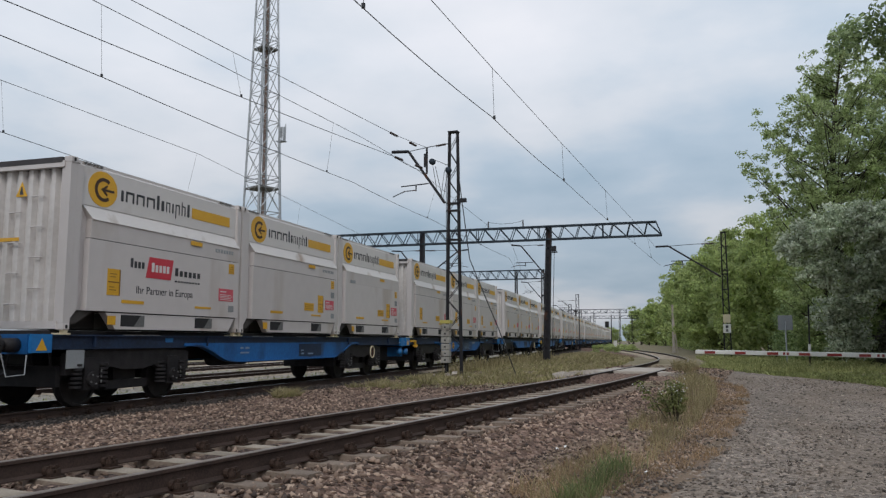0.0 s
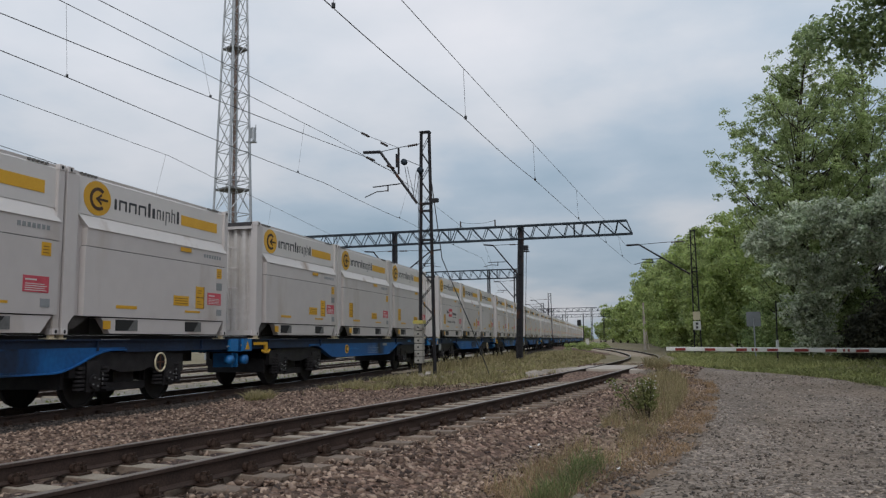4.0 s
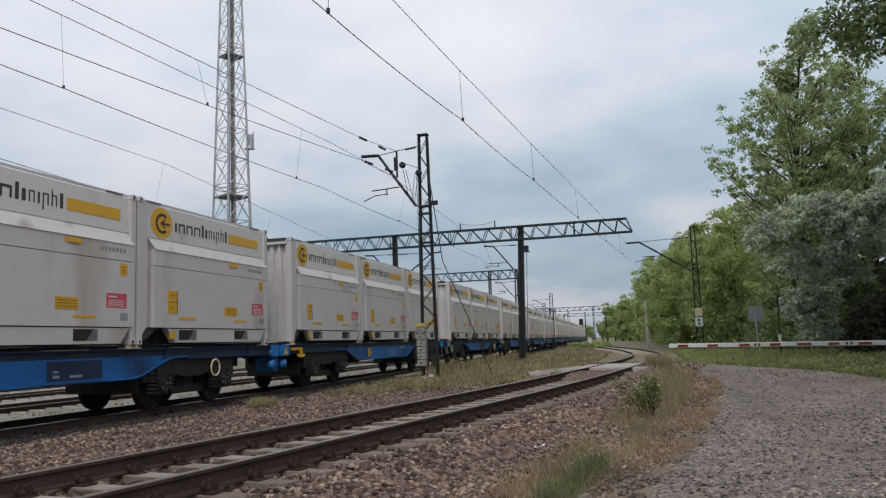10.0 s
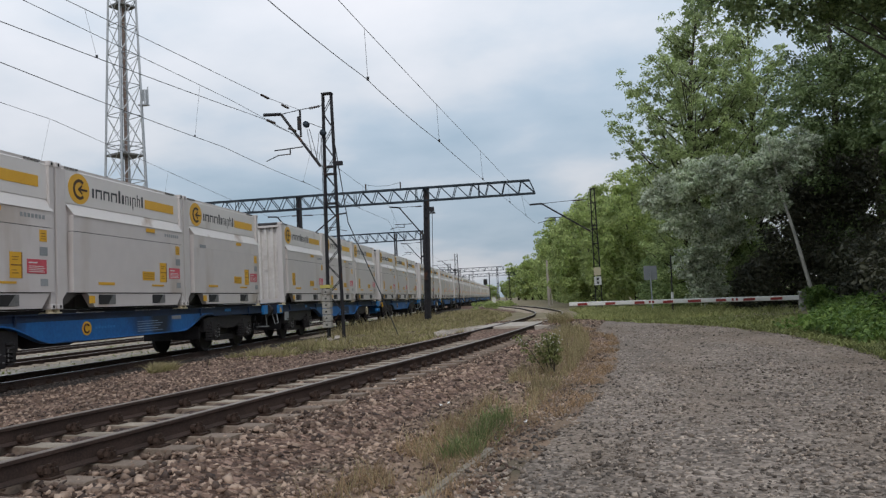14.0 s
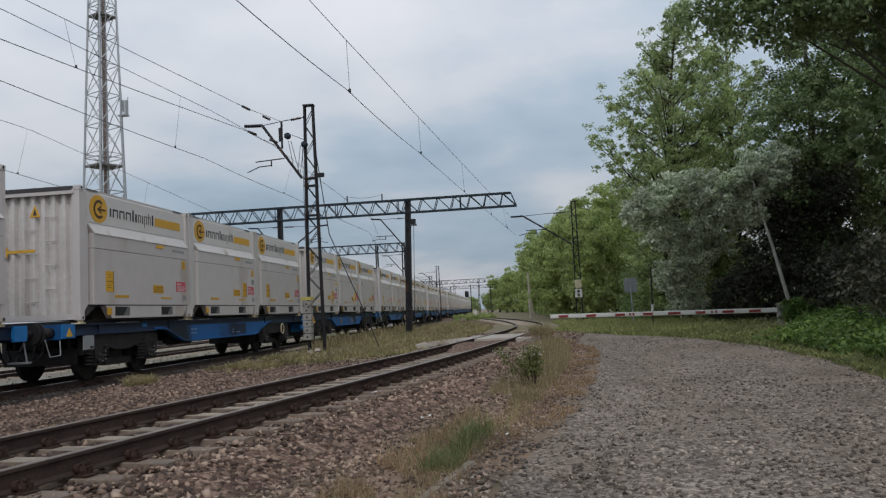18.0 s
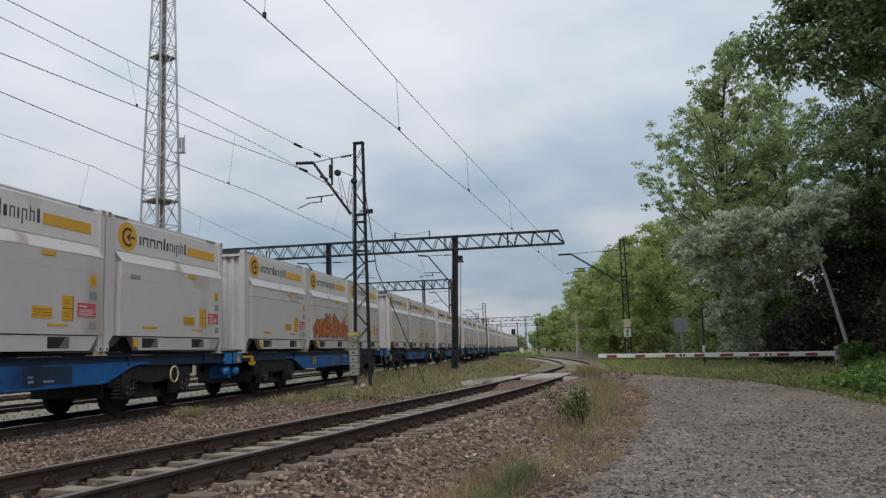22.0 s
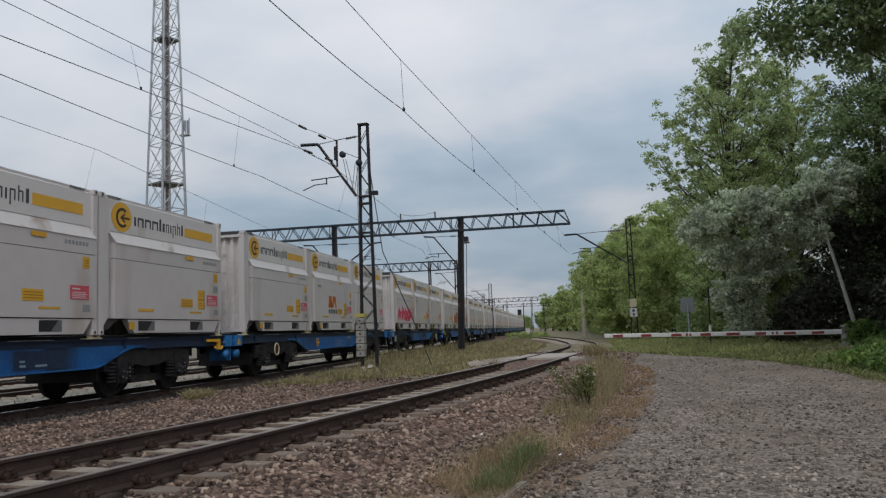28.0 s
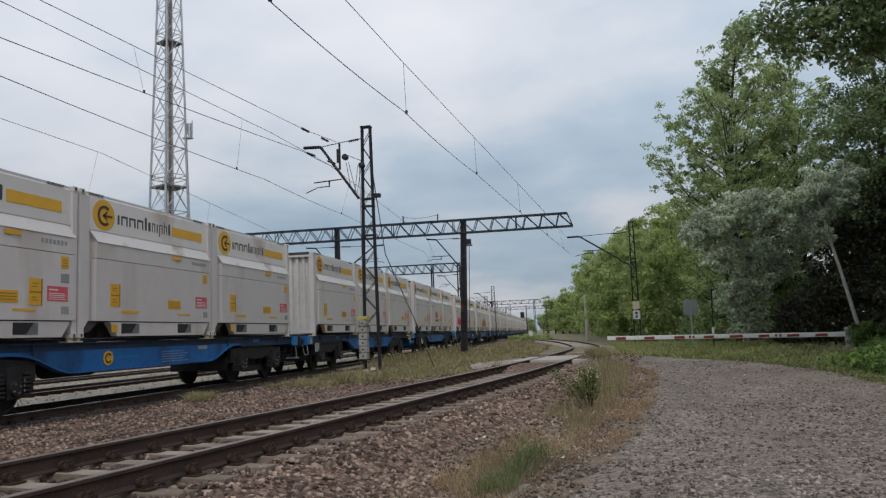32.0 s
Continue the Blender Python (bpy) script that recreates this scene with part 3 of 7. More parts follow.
SLEEPER, FASTENING = sleeper_mesh(), fastening_mesh()


def track(name, line, y0, y1, z, top, label, sleepers=None, clips=None):
    t = thing(name, Matrix(), label, "track", kind="structure")
    for o in (-0.753, 0.753):
        rail(t, line, y0, y1, o, z, top)
    loose = []
    if sleepers:
        s, s1 = line.s_of_y(sleepers[0]), line.s_of_y(sleepers[1])
        while s < s1:
            x, y, a = line.at(s)
            if not clips or y > clips[1] + 14:
                loose.append((x, y, a))
                s += 0.62
                continue
            ob = new("sleeper", SLEEPER)
            ob.parent, ob.matrix_basis = t, pose(x, y, z - 0.212 + random.uniform(-0.006, 0.004), 0, 0, a + random.uniform(-0.6, 0.6))
            if clips and clips[0] < y < clips[1]:
                for o in (-0.753, 0.753):
                    c = new("fastening", FASTENING)
                    c.parent, c.matrix_basis = t, pose(x + math.cos(radians(a)) * o, y + math.sin(radians(a)) * o, z - 0.212, 0, 0, a)
            s += 0.62
    if loose:
        bm = bmesh.new()
        for x, y, a in loose:
            c, q = math.cos(radians(a)) * 1.28, math.sin(radians(a)) * 1.28
            tube(bm, [(x - c, y - q, z - 0.24), (x + c, y + q, z - 0.24)], 0.13, 4)
        tagged(part("sleepers", bm, M_concrete, t), kind="stuff")
    return t


track("track_siding", SIDING, -14, 230, 0.0, M_railtop, "rusty siding on pale concrete sleepers", (-6, 110), (-2, 36))
track("track_main", MAIN, -14, 420, RAIL_Z["main"], M_bright, "main railway track with polished rail heads", (4, 60), (8, 20))
for ln in FAR_TRACKS:
    track("track_far", ln, 5, 300, -0.30, M_railtop, "neighbouring track half hidden behind the train", (10, 60))


# ---- the level crossing ----
def crossing():
    t = thing("level_crossing", Matrix(), "pale concrete slab panels laid between and beside the rails", "crossing", kind="structure")
    for o0, o1, z, y0, n in ((-0.66, 0.66, -0.012, 27.2, 4), (0.84, 1.5, -0.02, 26.8, 4), (-1.4, -0.84, -0.04, 27.6, 4)):
        for j in range(n):
            s = SIDING.s_of_y(y0 + 0.97 * j)
            x, y, a = SIDING.at(s + 0.48)
            bm = bmesh.new()
            box(bm, o0, o1, -0.47, 0.47, -0.15, 0)
            bmesh.ops.bevel(bm, geom=list(bm.edges), offset=0.012, segments=1, affect="EDGES")
            ob = part("slab", bm, M_slab, t)
            ob.matrix_basis = pose(x, y, z + random.uniform(-0.006, 0.006), 0, 0, a)
    # gravel packed up to the slabs, between the rails and outside them
    for o0, o1, ya, yb, top in ((-0.66, 0.66, 21.8, 27.25, -0.04), (0.86, 2.4, 23.2, 25.2, -0.05), (0.86, 2.6, 25.0, 30.5, -0.07), (-2.6, -0.86, 27.2, 33.5, -0.09)):
        v, ys, us = [], np.arange(ya, yb + 0.01, 0.2), np.linspace(0, 1, 8)
        for q in ys:
            x, y, a = SIDING.at(SIDING.s_of_y(q))
            lift = smooth01((q - ya) / 2.6) * (1.0 if yb < 26 else smooth01((yb - q) / 1.5))
            for u in us:
                o = o0 + (o1 - o0) * u
                fall = 0.22 * smooth01((abs(o) - 1.5) / 0.9)
                px, py = x + math.cos(radians(a)) * o, y + math.sin(radians(a)) * o
                v.append((px, py, -0.25 + (top + 0.25) * lift - fall + 0.025 * noise.noise((px * 3, py * 3, 2))))
        f = [(j * 8 + i, j * 8 + i + 1, (j + 1) * 8 + i + 1, (j + 1) * 8 + i) for j in range(len(ys) - 1) for i in range(7)]
        tagged(raw("gravel_fill", v, f, M_path if abs(o1) > 2.5 or o0 < -2.5 else M_bed, t, smooth=True), "gravel packed against the slabs")
    v, us = [], np.linspace(0, 1, 14)
    for w in np.linspace(-1, 1, 7):
        for u in us:
            x = -5.2 + 2.7 * u
            y = 32.2 - 1.0 * u + w * (1.9 + 0.3 * u)
            v.append((x, y, ((-0.27 + 0.13 * smooth01(u * 1.6)) if abs(w) < 0.9 else -0.55) + 0.02 * noise.noise((x * 2, y * 2, 1))))
    f = [(j * 14 + i, j * 14 + i + 1, (j + 1) * 14 + i + 1, (j + 1) * 14 + i) for j in range(6) for i in range(13)]
    tagged(raw("path", v, f, M_path, smooth=True), "pale gravel path over the tracks", "path", kind="structure")
    # timber and rubble beside the rail
    bm = bmesh.new()
    x, y, a = SIDING.at(SIDING.s_of_y(31.8))
    for i in range(7):
        cbox(bm, (x - 1.6 + random.uniform(-0.7, 0.7), y + random.uniform(-0.4, 0.4), -0.12), (random.uniform(0.2, 0.6), random.uniform(0.1, 0.25), 0.14))
    part("rubble", bm, M_rust, t, "dark broken timber beside the slabs")


crossing()

# ---- the train ----
CL, CW, CH, DECK = 6.058, 2.5, 3.355, 1.285
PITCH, WAGON = 6.12, 20.45


def plate(bm, y0, y1, z0, z1, x, d=0.006):
    box(bm, x, x + d, y0, y1, z0, z1)


def oval(bm, y, z, ry, rz, x, d=0.006, seg=28):
    prism(bm, [(y + ry * math.cos(2 * math.pi * i / seg), z + rz * math.sin(2 * math.pi * i / seg)) for i in range(seg)], x, x + d)


SX = 1.25  # outer face of the lower side panel
BX = 1.17  # face of the upper band


def end_wall(c, y, out, near=True):
    """A ribbed end wall with rungs, facing out (-1 towards the rear)."""
    pts, x = [], -1.06
    while x < 1.05:
        pts += [(x, -0.045), (x + 0.10, -0.045), (x + 0.14, 0.055), (x + 0.235, 0.055), (x + 0.275, -0.045)]
        x += 0.275
    outer = [(px, y + out * (d - 0.055)) for px, d in pts if px <= 1.08]
    bm = bmesh.new()
    prism(bm, outer + [(outer[-1][0], y - out * 0.12), (outer[0][0], y - out * 0.12)], 0.16, CH - 0.2, "z")
    w = part("end_wall", bm, M_end, c, "white ribbed steel end wall")
    for xx, zs in (((-0.22, (0.5, 1.1, 1.7, 2.3)), (0.32, (0.8, 1.4, 2.0, 2.6))) if near and out < 0 else ()):
        for z in zs:
            bm = bmesh.new()
            tube(bm, [(xx, y + out * -0.01, z), (xx, y + out * 0.06, z), (xx + 0.26, y + out * 0.06, z), (xx + 0.26, y + out * -0.01, z)], 0.013, 5)
            part("rung", bm, M_white, w)
    bm = bmesh.new()
    box(bm, -1.1, 1.1, y - 0.09 if out < 0 else y - 0.01, y + 0.01 if out < 0 else y + 0.09, CH - 0.21, CH - 0.09)
    part("top_rail", bm, M_white, w)
    bm = bmesh.new()
    box(bm, -1.1, 1.1, y - 0.09 if out < 0 else y - 0.01, y + 0.01 if out < 0 else y + 0.09, 0.02, 0.17)
    part("bottom_rail", bm, M_white, w)
    if out < 0:
        bm = bmesh.new()
        box(bm, -0.78, 0.02, y - 0.02, y - 0.008, 1.74, 1.81)
        box(bm, -1.05, -0.72, y - 0.022, y - 0.008, 1.66, 1.90)
        part("locking_bar", bm, M_yellow, w, "yellow horizontal locking bar")
        bm = bmesh.new()
        prism(bm, [(-0.12, 2.62), (0.16, 2.62), (0.02, 2.92)], y - 0.016, y - 0.008, "y")
        t = part("warning_triangle", bm, M_yellow, w, "yellow warning triangle")
        bm = bmesh.new()
        prism(bm, [(-0.03, 2.66), (0.07, 2.66), (0.03, 2.82), (0.01, 2.82)], y - 0.02, y - 0.015, "y")
        part("triangle_mark", bm, M_dark, t)


def rounded(bm, y0, y1, z0, z1, x, d, r, seg=2):
    """A flat block with rounded corners."""
    r = min(r, (y1 - y0) / 2 - 0.001, (z1 - z0) / 2 - 0.001)
    pts = []
    for cy, cz, a0 in ((y1 - r, z1 - r, 0), (y0 + r, z1 - r, 90), (y0 + r, z0 + r, 180), (y1 - r, z0 + r, 270)):
        pts += [(cy + r * math.cos(radians(a0 + 90 * i / seg)), cz + r * math.sin(radians(a0 + 90 * i / seg))) for i in range(seg + 1)]
    prism(bm, pts, x, x + d)


def word_bars(bm, y0, y1, z0, h, x, seed):
    """An unlettered word mark: plain rounded blocks, heavy ones first, thin ones after."""
    heavy = ((0.07, 1.0), (0.25, 1.0), (0.25, 1.0), (0.26, 1.0))
    thin = ((0.08, 1.4), (0.09, 1.0), (0.14, 1.0), (0.045, 1.0), (0.15, 1.0), (0.14, 1.4), (0.08, 1.3))
    a, gap = y0, 0.075
    k = (y1 - y0 - gap * 10) / (sum(q[0] for q in heavy + thin))
    for i, (w, t) in enumerate(heavy + thin):
        w *= k
        low = -0.42 * h if i == 8 else 0.0
        s = 0.05 if i < 4 else 0.032
        if w < 0.12:
            rounded(bm, a, a + w, z0 + low, z0 + h * t, x, 0.005, 0.02)
        else:
            rounded(bm, a, a + s, z0 + low, z0 + h * t, x, 0.005, 0.015)
            rounded(bm, a + w - s, a + w, z0, z0 + h, x, 0.005, 0.015)
            rounded(bm, a + s * 0.5, a + w - s * 0.5, z0 + h - s, z0 + h, x, 0.004, 0.015)
        a += w + gap


def side(c, seed, style, near=True):
    """The long side that faces the camera; y runs from the rear end."""
    y = lambda v: v - CL / 2
    rnd = random.Random(seed)
    # upper band, slanting ledge and lower panel in one folded sheet
    bm = bmesh.new()
    prism(bm, [(0.95, 2.48), (BX, 2.48), (BX, CH - 0.1), (BX - 0.03, CH - 0.06), (0.95, CH - 0.06)], y(0.32), y(CL - 0.16), "y")
    band = part("upper_band", bm, M_band, c, "smooth white band carrying the name mark")
    bm = bmesh.new()
    a = [(BX - 0.02, y(0.42), 2.49), (BX - 0.02, y(CL - 0.2), 2.49), (SX + 0.02, y(CL - 0.08), 2.2), (SX + 0.02, y(0.62), 2.2)]
    b = [(1.0, q[1], q[2]) for q in a]
    va, vb = [bm.verts.new(q) for q in a], [bm.verts.new(q) for q in b]
    bm.faces.new(va)
    bm.faces.new(vb[::-1])
    for i in range(4):
        bm.faces.new((va[i], vb[i], vb[(i + 1) % 4], va[(i + 1) % 4]))
    part("ledge", bm, M_ledge, c, "slanting white ledge plate")
    bm = bmesh.new()
    whole = style == "smooth"
    prism(bm, [(1.0, 1.83 if not whole else 1.812), (SX + (0.012 if whole else 0), 1.83 if not whole else 1.812), (SX + (0.012 if whole else 0), 2.2), (1.0, 2.2)], y(0.60), y(CL - 0.09), "y")
    part("side_panel", bm, M_white, c, "smooth white side panel")
    bm = bmesh.new()
    prism(bm, [(1.0, 0.385), (SX + 0.012, 0.385), (SX + 0.012, 1.81), (1.0, 1.81)], y(0.56), y(CL - 0.09), "y")
    low = part("side_panel", bm, M_white, c, "smooth white lower side panel")
    bm = bmesh.new()
    if whole:
        plate(bm, y(0.98), y(1.42), 1.82, 1.92, SX + 0.013)
        plate(bm, y(1.03), y(1.37), 1.845, 1.895, SX + 0.019, 0.003)
        part("maker_plate", bm, M_grey, c, "small dark-rimmed maker's plate")
    else:
        box(bm, 1.0, SX - 0.015, y(0.60), y(CL - 0.1), 1.807, 1.833)
        part("seam", bm, M_seam, c, "thin dark joint between the panels")
    bm = bmesh.new()
    box(bm, 0.95, 1.12, y(0.2), y(CL - 0.12), 0.387, 2.5)
    part("inner_wall", bm, M_white, c)
    # bottom rail with pockets
    bm = bmesh.new()
    prism(bm, [(y(1.42), 0.03), (y(CL - 0.48), 0.03), (y(CL - 0.2), 0.36), (y(1.12), 0.36)], 1.08, SX - 0.01)
    part("bottom_rail", bm, M_white, c, "white bottom rail cut slanting at both ends")
    # recess sheets, gusset and ceiling carry the shade below the panel as dark colour
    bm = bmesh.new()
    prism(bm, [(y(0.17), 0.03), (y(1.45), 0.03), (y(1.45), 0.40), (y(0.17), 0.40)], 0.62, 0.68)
    part("underside_recess", bm, M_recess, c, "open recess under the panel, coloured dark for its shade")
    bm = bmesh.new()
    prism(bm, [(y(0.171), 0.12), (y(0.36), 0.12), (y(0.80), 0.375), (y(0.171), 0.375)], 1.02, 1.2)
    part("gusset", bm, M_recess, c, "slanting gusset beside the corner post, coloured dark for the recess shade")
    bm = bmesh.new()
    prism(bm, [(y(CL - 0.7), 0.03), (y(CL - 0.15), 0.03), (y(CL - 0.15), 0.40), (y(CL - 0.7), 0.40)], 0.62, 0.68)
    part("underside_recess", bm, M_recess, c, "open recess under the panel, coloured dark for its shade")
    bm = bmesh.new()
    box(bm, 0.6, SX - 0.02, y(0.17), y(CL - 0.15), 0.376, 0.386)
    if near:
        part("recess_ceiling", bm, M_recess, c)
    # pockets are flat: black sheet for the shade inside, grey patch for the half-lit cheek
    for a0, a1 in ((1.58, 2.32), (4.15, 4.85)):
        bm = bmesh.new()
        box(bm, SX - 0.012, SX - 0.004, y(a0), y(a1), 0.09, 0.33)
        p = part("fork_pocket", bm, M_hole, c, "black fork pocket")
        if not near:
            continue
        bm = bmesh.new()
        prism(bm, [(y(a1) - 0.34, 0.092), (y(a1) - 0.002, 0.092), (y(a1) - 0.002, 0.328), (y(a1) - 0.12, 0.328)], SX - 0.004, SX - 0.001)
        part("pocket_cheek", bm, M_cheek, p, "flat grey patch painted as the pocket's half-lit inner cheek")
    # name mark
    if style != "plain_band":
        bm = bmesh.new()
        oval(bm, y(0.96), 2.87, 0.42, 0.365, BX + 0.001)
        disc = part("emblem", bm, M_yellow, band, "round yellow emblem with an arrow")
        bm = bmesh.new()
        arc = [(y(0.98) + 0.26 * math.cos(a), 2.86 + 0.245 * math.sin(a)) for a in np.linspace(radians(50), radians(310), 22)]
        arc += [(y(0.98) + 0.185 * math.cos(a), 2.86 + 0.175 * math.sin(a)) for a in np.linspace(radians(310), radians(50), 22)]
        for i in range(21):
            prism(bm, [arc[i], arc[i + 1], arc[42 - i], arc[43 - i]], BX + 0.008, BX + 0.013)
        yy = y(0.92)
        plate(bm, yy, yy + 0.36, 2.835, 2.885, BX + 0.008, 0.005)
        prism(bm, [(yy - 0.02, 2.86), (yy + 0.15, 2.98), (yy + 0.17, 2.94), (yy + 0.07, 2.86), (yy + 0.17, 2.78), (yy + 0.15, 2.74)], BX + 0.008, BX + 0.013)
        part("arrow", bm, M_arrow, disc)
        bm = bmesh.new()
        word_bars(bm, y(1.5), y(3.88), 2.72, 0.235, BX + 0.002, 1)
        tagged(part("name_mark", bm, M_dark, band, "dark grey word mark"), kind="stuff")
        bm = bmesh.new()
        plate(bm, y(3.98), y(5.6), 2.72, 2.97, BX + 0.002)
        part("name_bar", bm, M_yellow, band, "broad yellow bar after the name")
    X = SX + 0.013
    marks = [("sticker", M_yellow, 1.10, 1.48, 0.72, 1.26), ("sticker", M_yellow, 3.62, 4.25, 0.72, 0.96), ("strip", M_yellow, 1.55, 2.25, 0.57, 0.64), ("strip", M_yellow, 4.1, 4.75, 0.56, 0.61),
             ("placard", M_red, 5.08, 5.72, 0.79, 1.10), ("sticker", M_grey, 5.52, 5.76, 0.52, 0.68), ("sticker", M_yellow, 5.5, 5.74, 1.5, 1.76)]
    if style in ("late", "smooth"):
        marks[0] = ("sticker", M_yellow, 4.55, 4.93, 0.68, 1.23)
        marks.append(("sticker", M_grey, 5.5, 5.76, 1.19, 1.38))
    if style == "company":
        marks = marks[:1] + marks[2:]
    if not near:
        marks = [q for q in marks if q[0] != "strip"]
    for nm, m, a0, a1, z0, z1 in marks:
        bm = bmesh.new()
        plate(bm, y(a0), y(a1), z0, z1, X)
        p = part(nm, bm, m, low)
        if not near:
            continue
        bm = bmesh.new()
        if m == M_yellow and nm == "sticker" and z1 - z0 > 0.4:
            plate(bm, y(a0) + 0.03, y(a1) - 0.02, (z0 + z1) / 2 - 0.012, (z0 + z1) / 2 + 0.012, X + 0.006, 0.004)
            plate(bm, y(a1) - 0.03, y(a1), z0, z1, X + 0.006, 0.004)
            for k in range(2):
                plate(bm, y(a0) + 0.07, y(a1) - 0.12 - 0.05 * k, z0 + 0.10 + 0.06 * k, z0 + 0.115 + 0.06 * k, X + 0.006, 0.003)
                plate(bm, y(a0) + 0.07, y(a1) - 0.14 + 0.03 * k, z1 - 0.17 + 0.06 * k, z1 - 0.155 + 0.06 * k, X + 0.006, 0.003)
            part("print", bm, M_print, p)
        elif nm == "placard":
            plate(bm, y(a0) + 0.05, y(a0) + 0.33, z1 - 0.09, z1 - 0.06, X + 0.006, 0.003)
            for k in range(4):
                plate(bm, y(a0) + 0.05, y(a1) - 0.06 - 0.05 * (k % 2), z0 + 0.03 + 0.04 * k, z0 + 0.045 + 0.04 * k, X + 0.006, 0.003)
            part("print", bm, M_band, p)
        elif m == M_yellow and nm == "sticker":
            for k in range(3):
                plate(bm, y(a0) + 0.04, y(a1) - 0.05, z0 + 0.05 + 0.06 * k, z0 + 0.065 + 0.06 * k, X + 0.006, 0.003)
            part("print", bm, M_print, p)
        else:
            bm.free()
    bm = bmesh.new()
    for k in range(7):
        plate(bm, y(4.9) + k * 0.12, y(4.9) + k * 0.12 + 0.08, 2.0, 2.09, SX + 0.001, 0.004)
    tagged(part("number_mark", bm, M_grey, c, "faded grey row of marks"), kind="stuff")
    bm = bmesh.new()
    plate(bm, y(3.85), y(4.3), 2.06, 2.16, SX + 0.021)
    part("sticker", bm, M_yellow, c)
    bm = bmesh.new()
    plate(bm, y(1.18), y(1.42), 0.12, 0.30, SX - 0.008)
    part("sticker", bm, M_yellow, c)


def container(seed, style, near=True):
    c = thing("freight_container", Matrix(), "white twenty-foot bulk container with a yellow emblem, on a blue wagon", "container", "containers of the train")
    h = CL / 2
    for sx in (-1, 1):
        for sy in (-1, 1):
            bm = bmesh.new()
            w = 0.34 if (sx > 0 and sy < 0) else 0.16
            x0, x1 = (1.03, 1.235) if sx > 0 else (-1.235, -1.03)
            y0, y1 = (-h + 0.004, -h + w) if sy < 0 else (h - w, h - 0.004)
            cut = y1 if w < 0.3 else y0 + 0.17
            prism(bm, [(x0, y0), (x1, y0), (x1, cut), (x0, cut)], 0.12, CH - 0.12, "z")
            if w > 0.3:
                prism(bm, [(y0 + 0.171, 0.22), (y1, 0.40), (y1, CH - 0.12), (y0 + 0.171, CH - 0.12)], x0, x1)
            p = part("corner_post", bm, M_white, c, "white steel corner post")
            for z0 in (0.0, CH - 0.118) if near else ():
                bm = bmesh.new()
                ya, yb = (-h, -h + 0.17) if sy < 0 else (h - 0.17, h)
                box(bm, sx * 1.25 if sx < 0 else 1.06, -1.06 if sx < 0 else 1.25, ya, yb, z0, z0 + 0.118)
                bmesh.ops.bevel(bm, geom=list(bm.edges), offset=0.01, segments=1, affect="EDGES")
                cast = part("corner_casting", bm, M_white, p)
                bm = bmesh.new()
                if sx > 0 and near:
                    oval(bm, (ya + yb) / 2, z0 + 0.06, 0.032, 0.04, 1.25, 0.003, 10)
                    part("casting_hole", bm, M_hole, cast)
                else:
                    bm.free()
    end_wall(c, -h + 0.06, -1, near)
    end_wall(c, h - 0.06, 1, near)
    bm = bmesh.new()
    box(bm, -1.2, -1.06, -h + 0.16, h - 0.16, 0.05, CH - 0.1)
    part("far_wall", bm, M_white, c)
    bm = bmesh.new()
    prism(bm, [(-1.16, CH - 0.13), (1.07, CH - 0.13), (1.07, CH - 0.03), (0.95, CH - 0.006), (-0.95, CH - 0.006), (-1.16, CH - 0.03)], -h + 0.08, h - 0.08, "y")
    part("roof", bm, M_seam, c, "dark tarpaulin roof sunk between the rims")
    if near:
        bm = bmesh.new()
        box(bm, -1.05, 1.05, -h - 0.034, -h + 0.05, CH - 0.125, CH - 0.015)
        part("roof_slot", bm, M_slot, c, "dark slot under the roof edge")
    bm = bmesh.new()
    box(bm, 1.08, 1.15, -h + 0.17, h - 0.17, CH - 0.07, CH - 0.012)
    part("roof_rim", bm, M_white, c)
    bm = bmesh.new()
    for k in range(5 if near else 0):
        box(bm, 1.151, 1.19, -h + 0.42 + 0.11 * k, -h + 0.48 + 0.11 * k, CH - 0.058, CH - 0.02)
        box(bm, 1.151, 1.19, h - 0.9 + 0.11 * k, h - 0.84 + 0.11 * k, CH - 0.058, CH - 0.02)
    if near:
        tagged(part("roof_trim", bm, M_seam, c), kind="stuff")
    else:
        bm.free()
    bm = bmesh.new()
    box(bm, -1.06, 0.61, -h + 0.2, h - 0.2, 0.03, 0.36)
    part("floor", bm, M_seam, c)
    side(c, seed, style, near)
    return c


def wheelset():
    bm = bmesh.new()
    for s in (-1, 1):
        xs = s * 0.75
        rings = []
        for x, r in ((-0.07, 0.20), (-0.065, 0.46), (-0.07, 0.485), (-0.07, 0.548), (-0.045, 0.55), (-0.04, 0.525), (0.068, 0.518), (0.068, 0.465), (0.03, 0.455), (0.02, 0.16), (0.08, 0.12)):
            rings.append([bm.verts.new((xs + s * x, r * math.cos(k * math.pi / 16), r * math.sin(k * math.pi / 16))) for k in range(32)])
        for a, b in zip(rings, rings[1:]):
            for k in range(32):
                bm.faces.new((a[k], a[(k + 1) % 32], b[(k + 1) % 32], b[k]))
    tube(bm, [(-1.05, 0, 0), (1.05, 0, 0)], 0.085, 12)
    return mesh_of("wheelset", bm, M_wheel)


WHEELSET = wheelset()
AXLE, WHEEL_Z = 1.3, 0.308
BOGIE_DROP = -0.08


def bogie_places(even):
    """The overhang is shorter at the buffer end."""
    return (-6.95, 5.5) if even else (-6.1, 6.55)


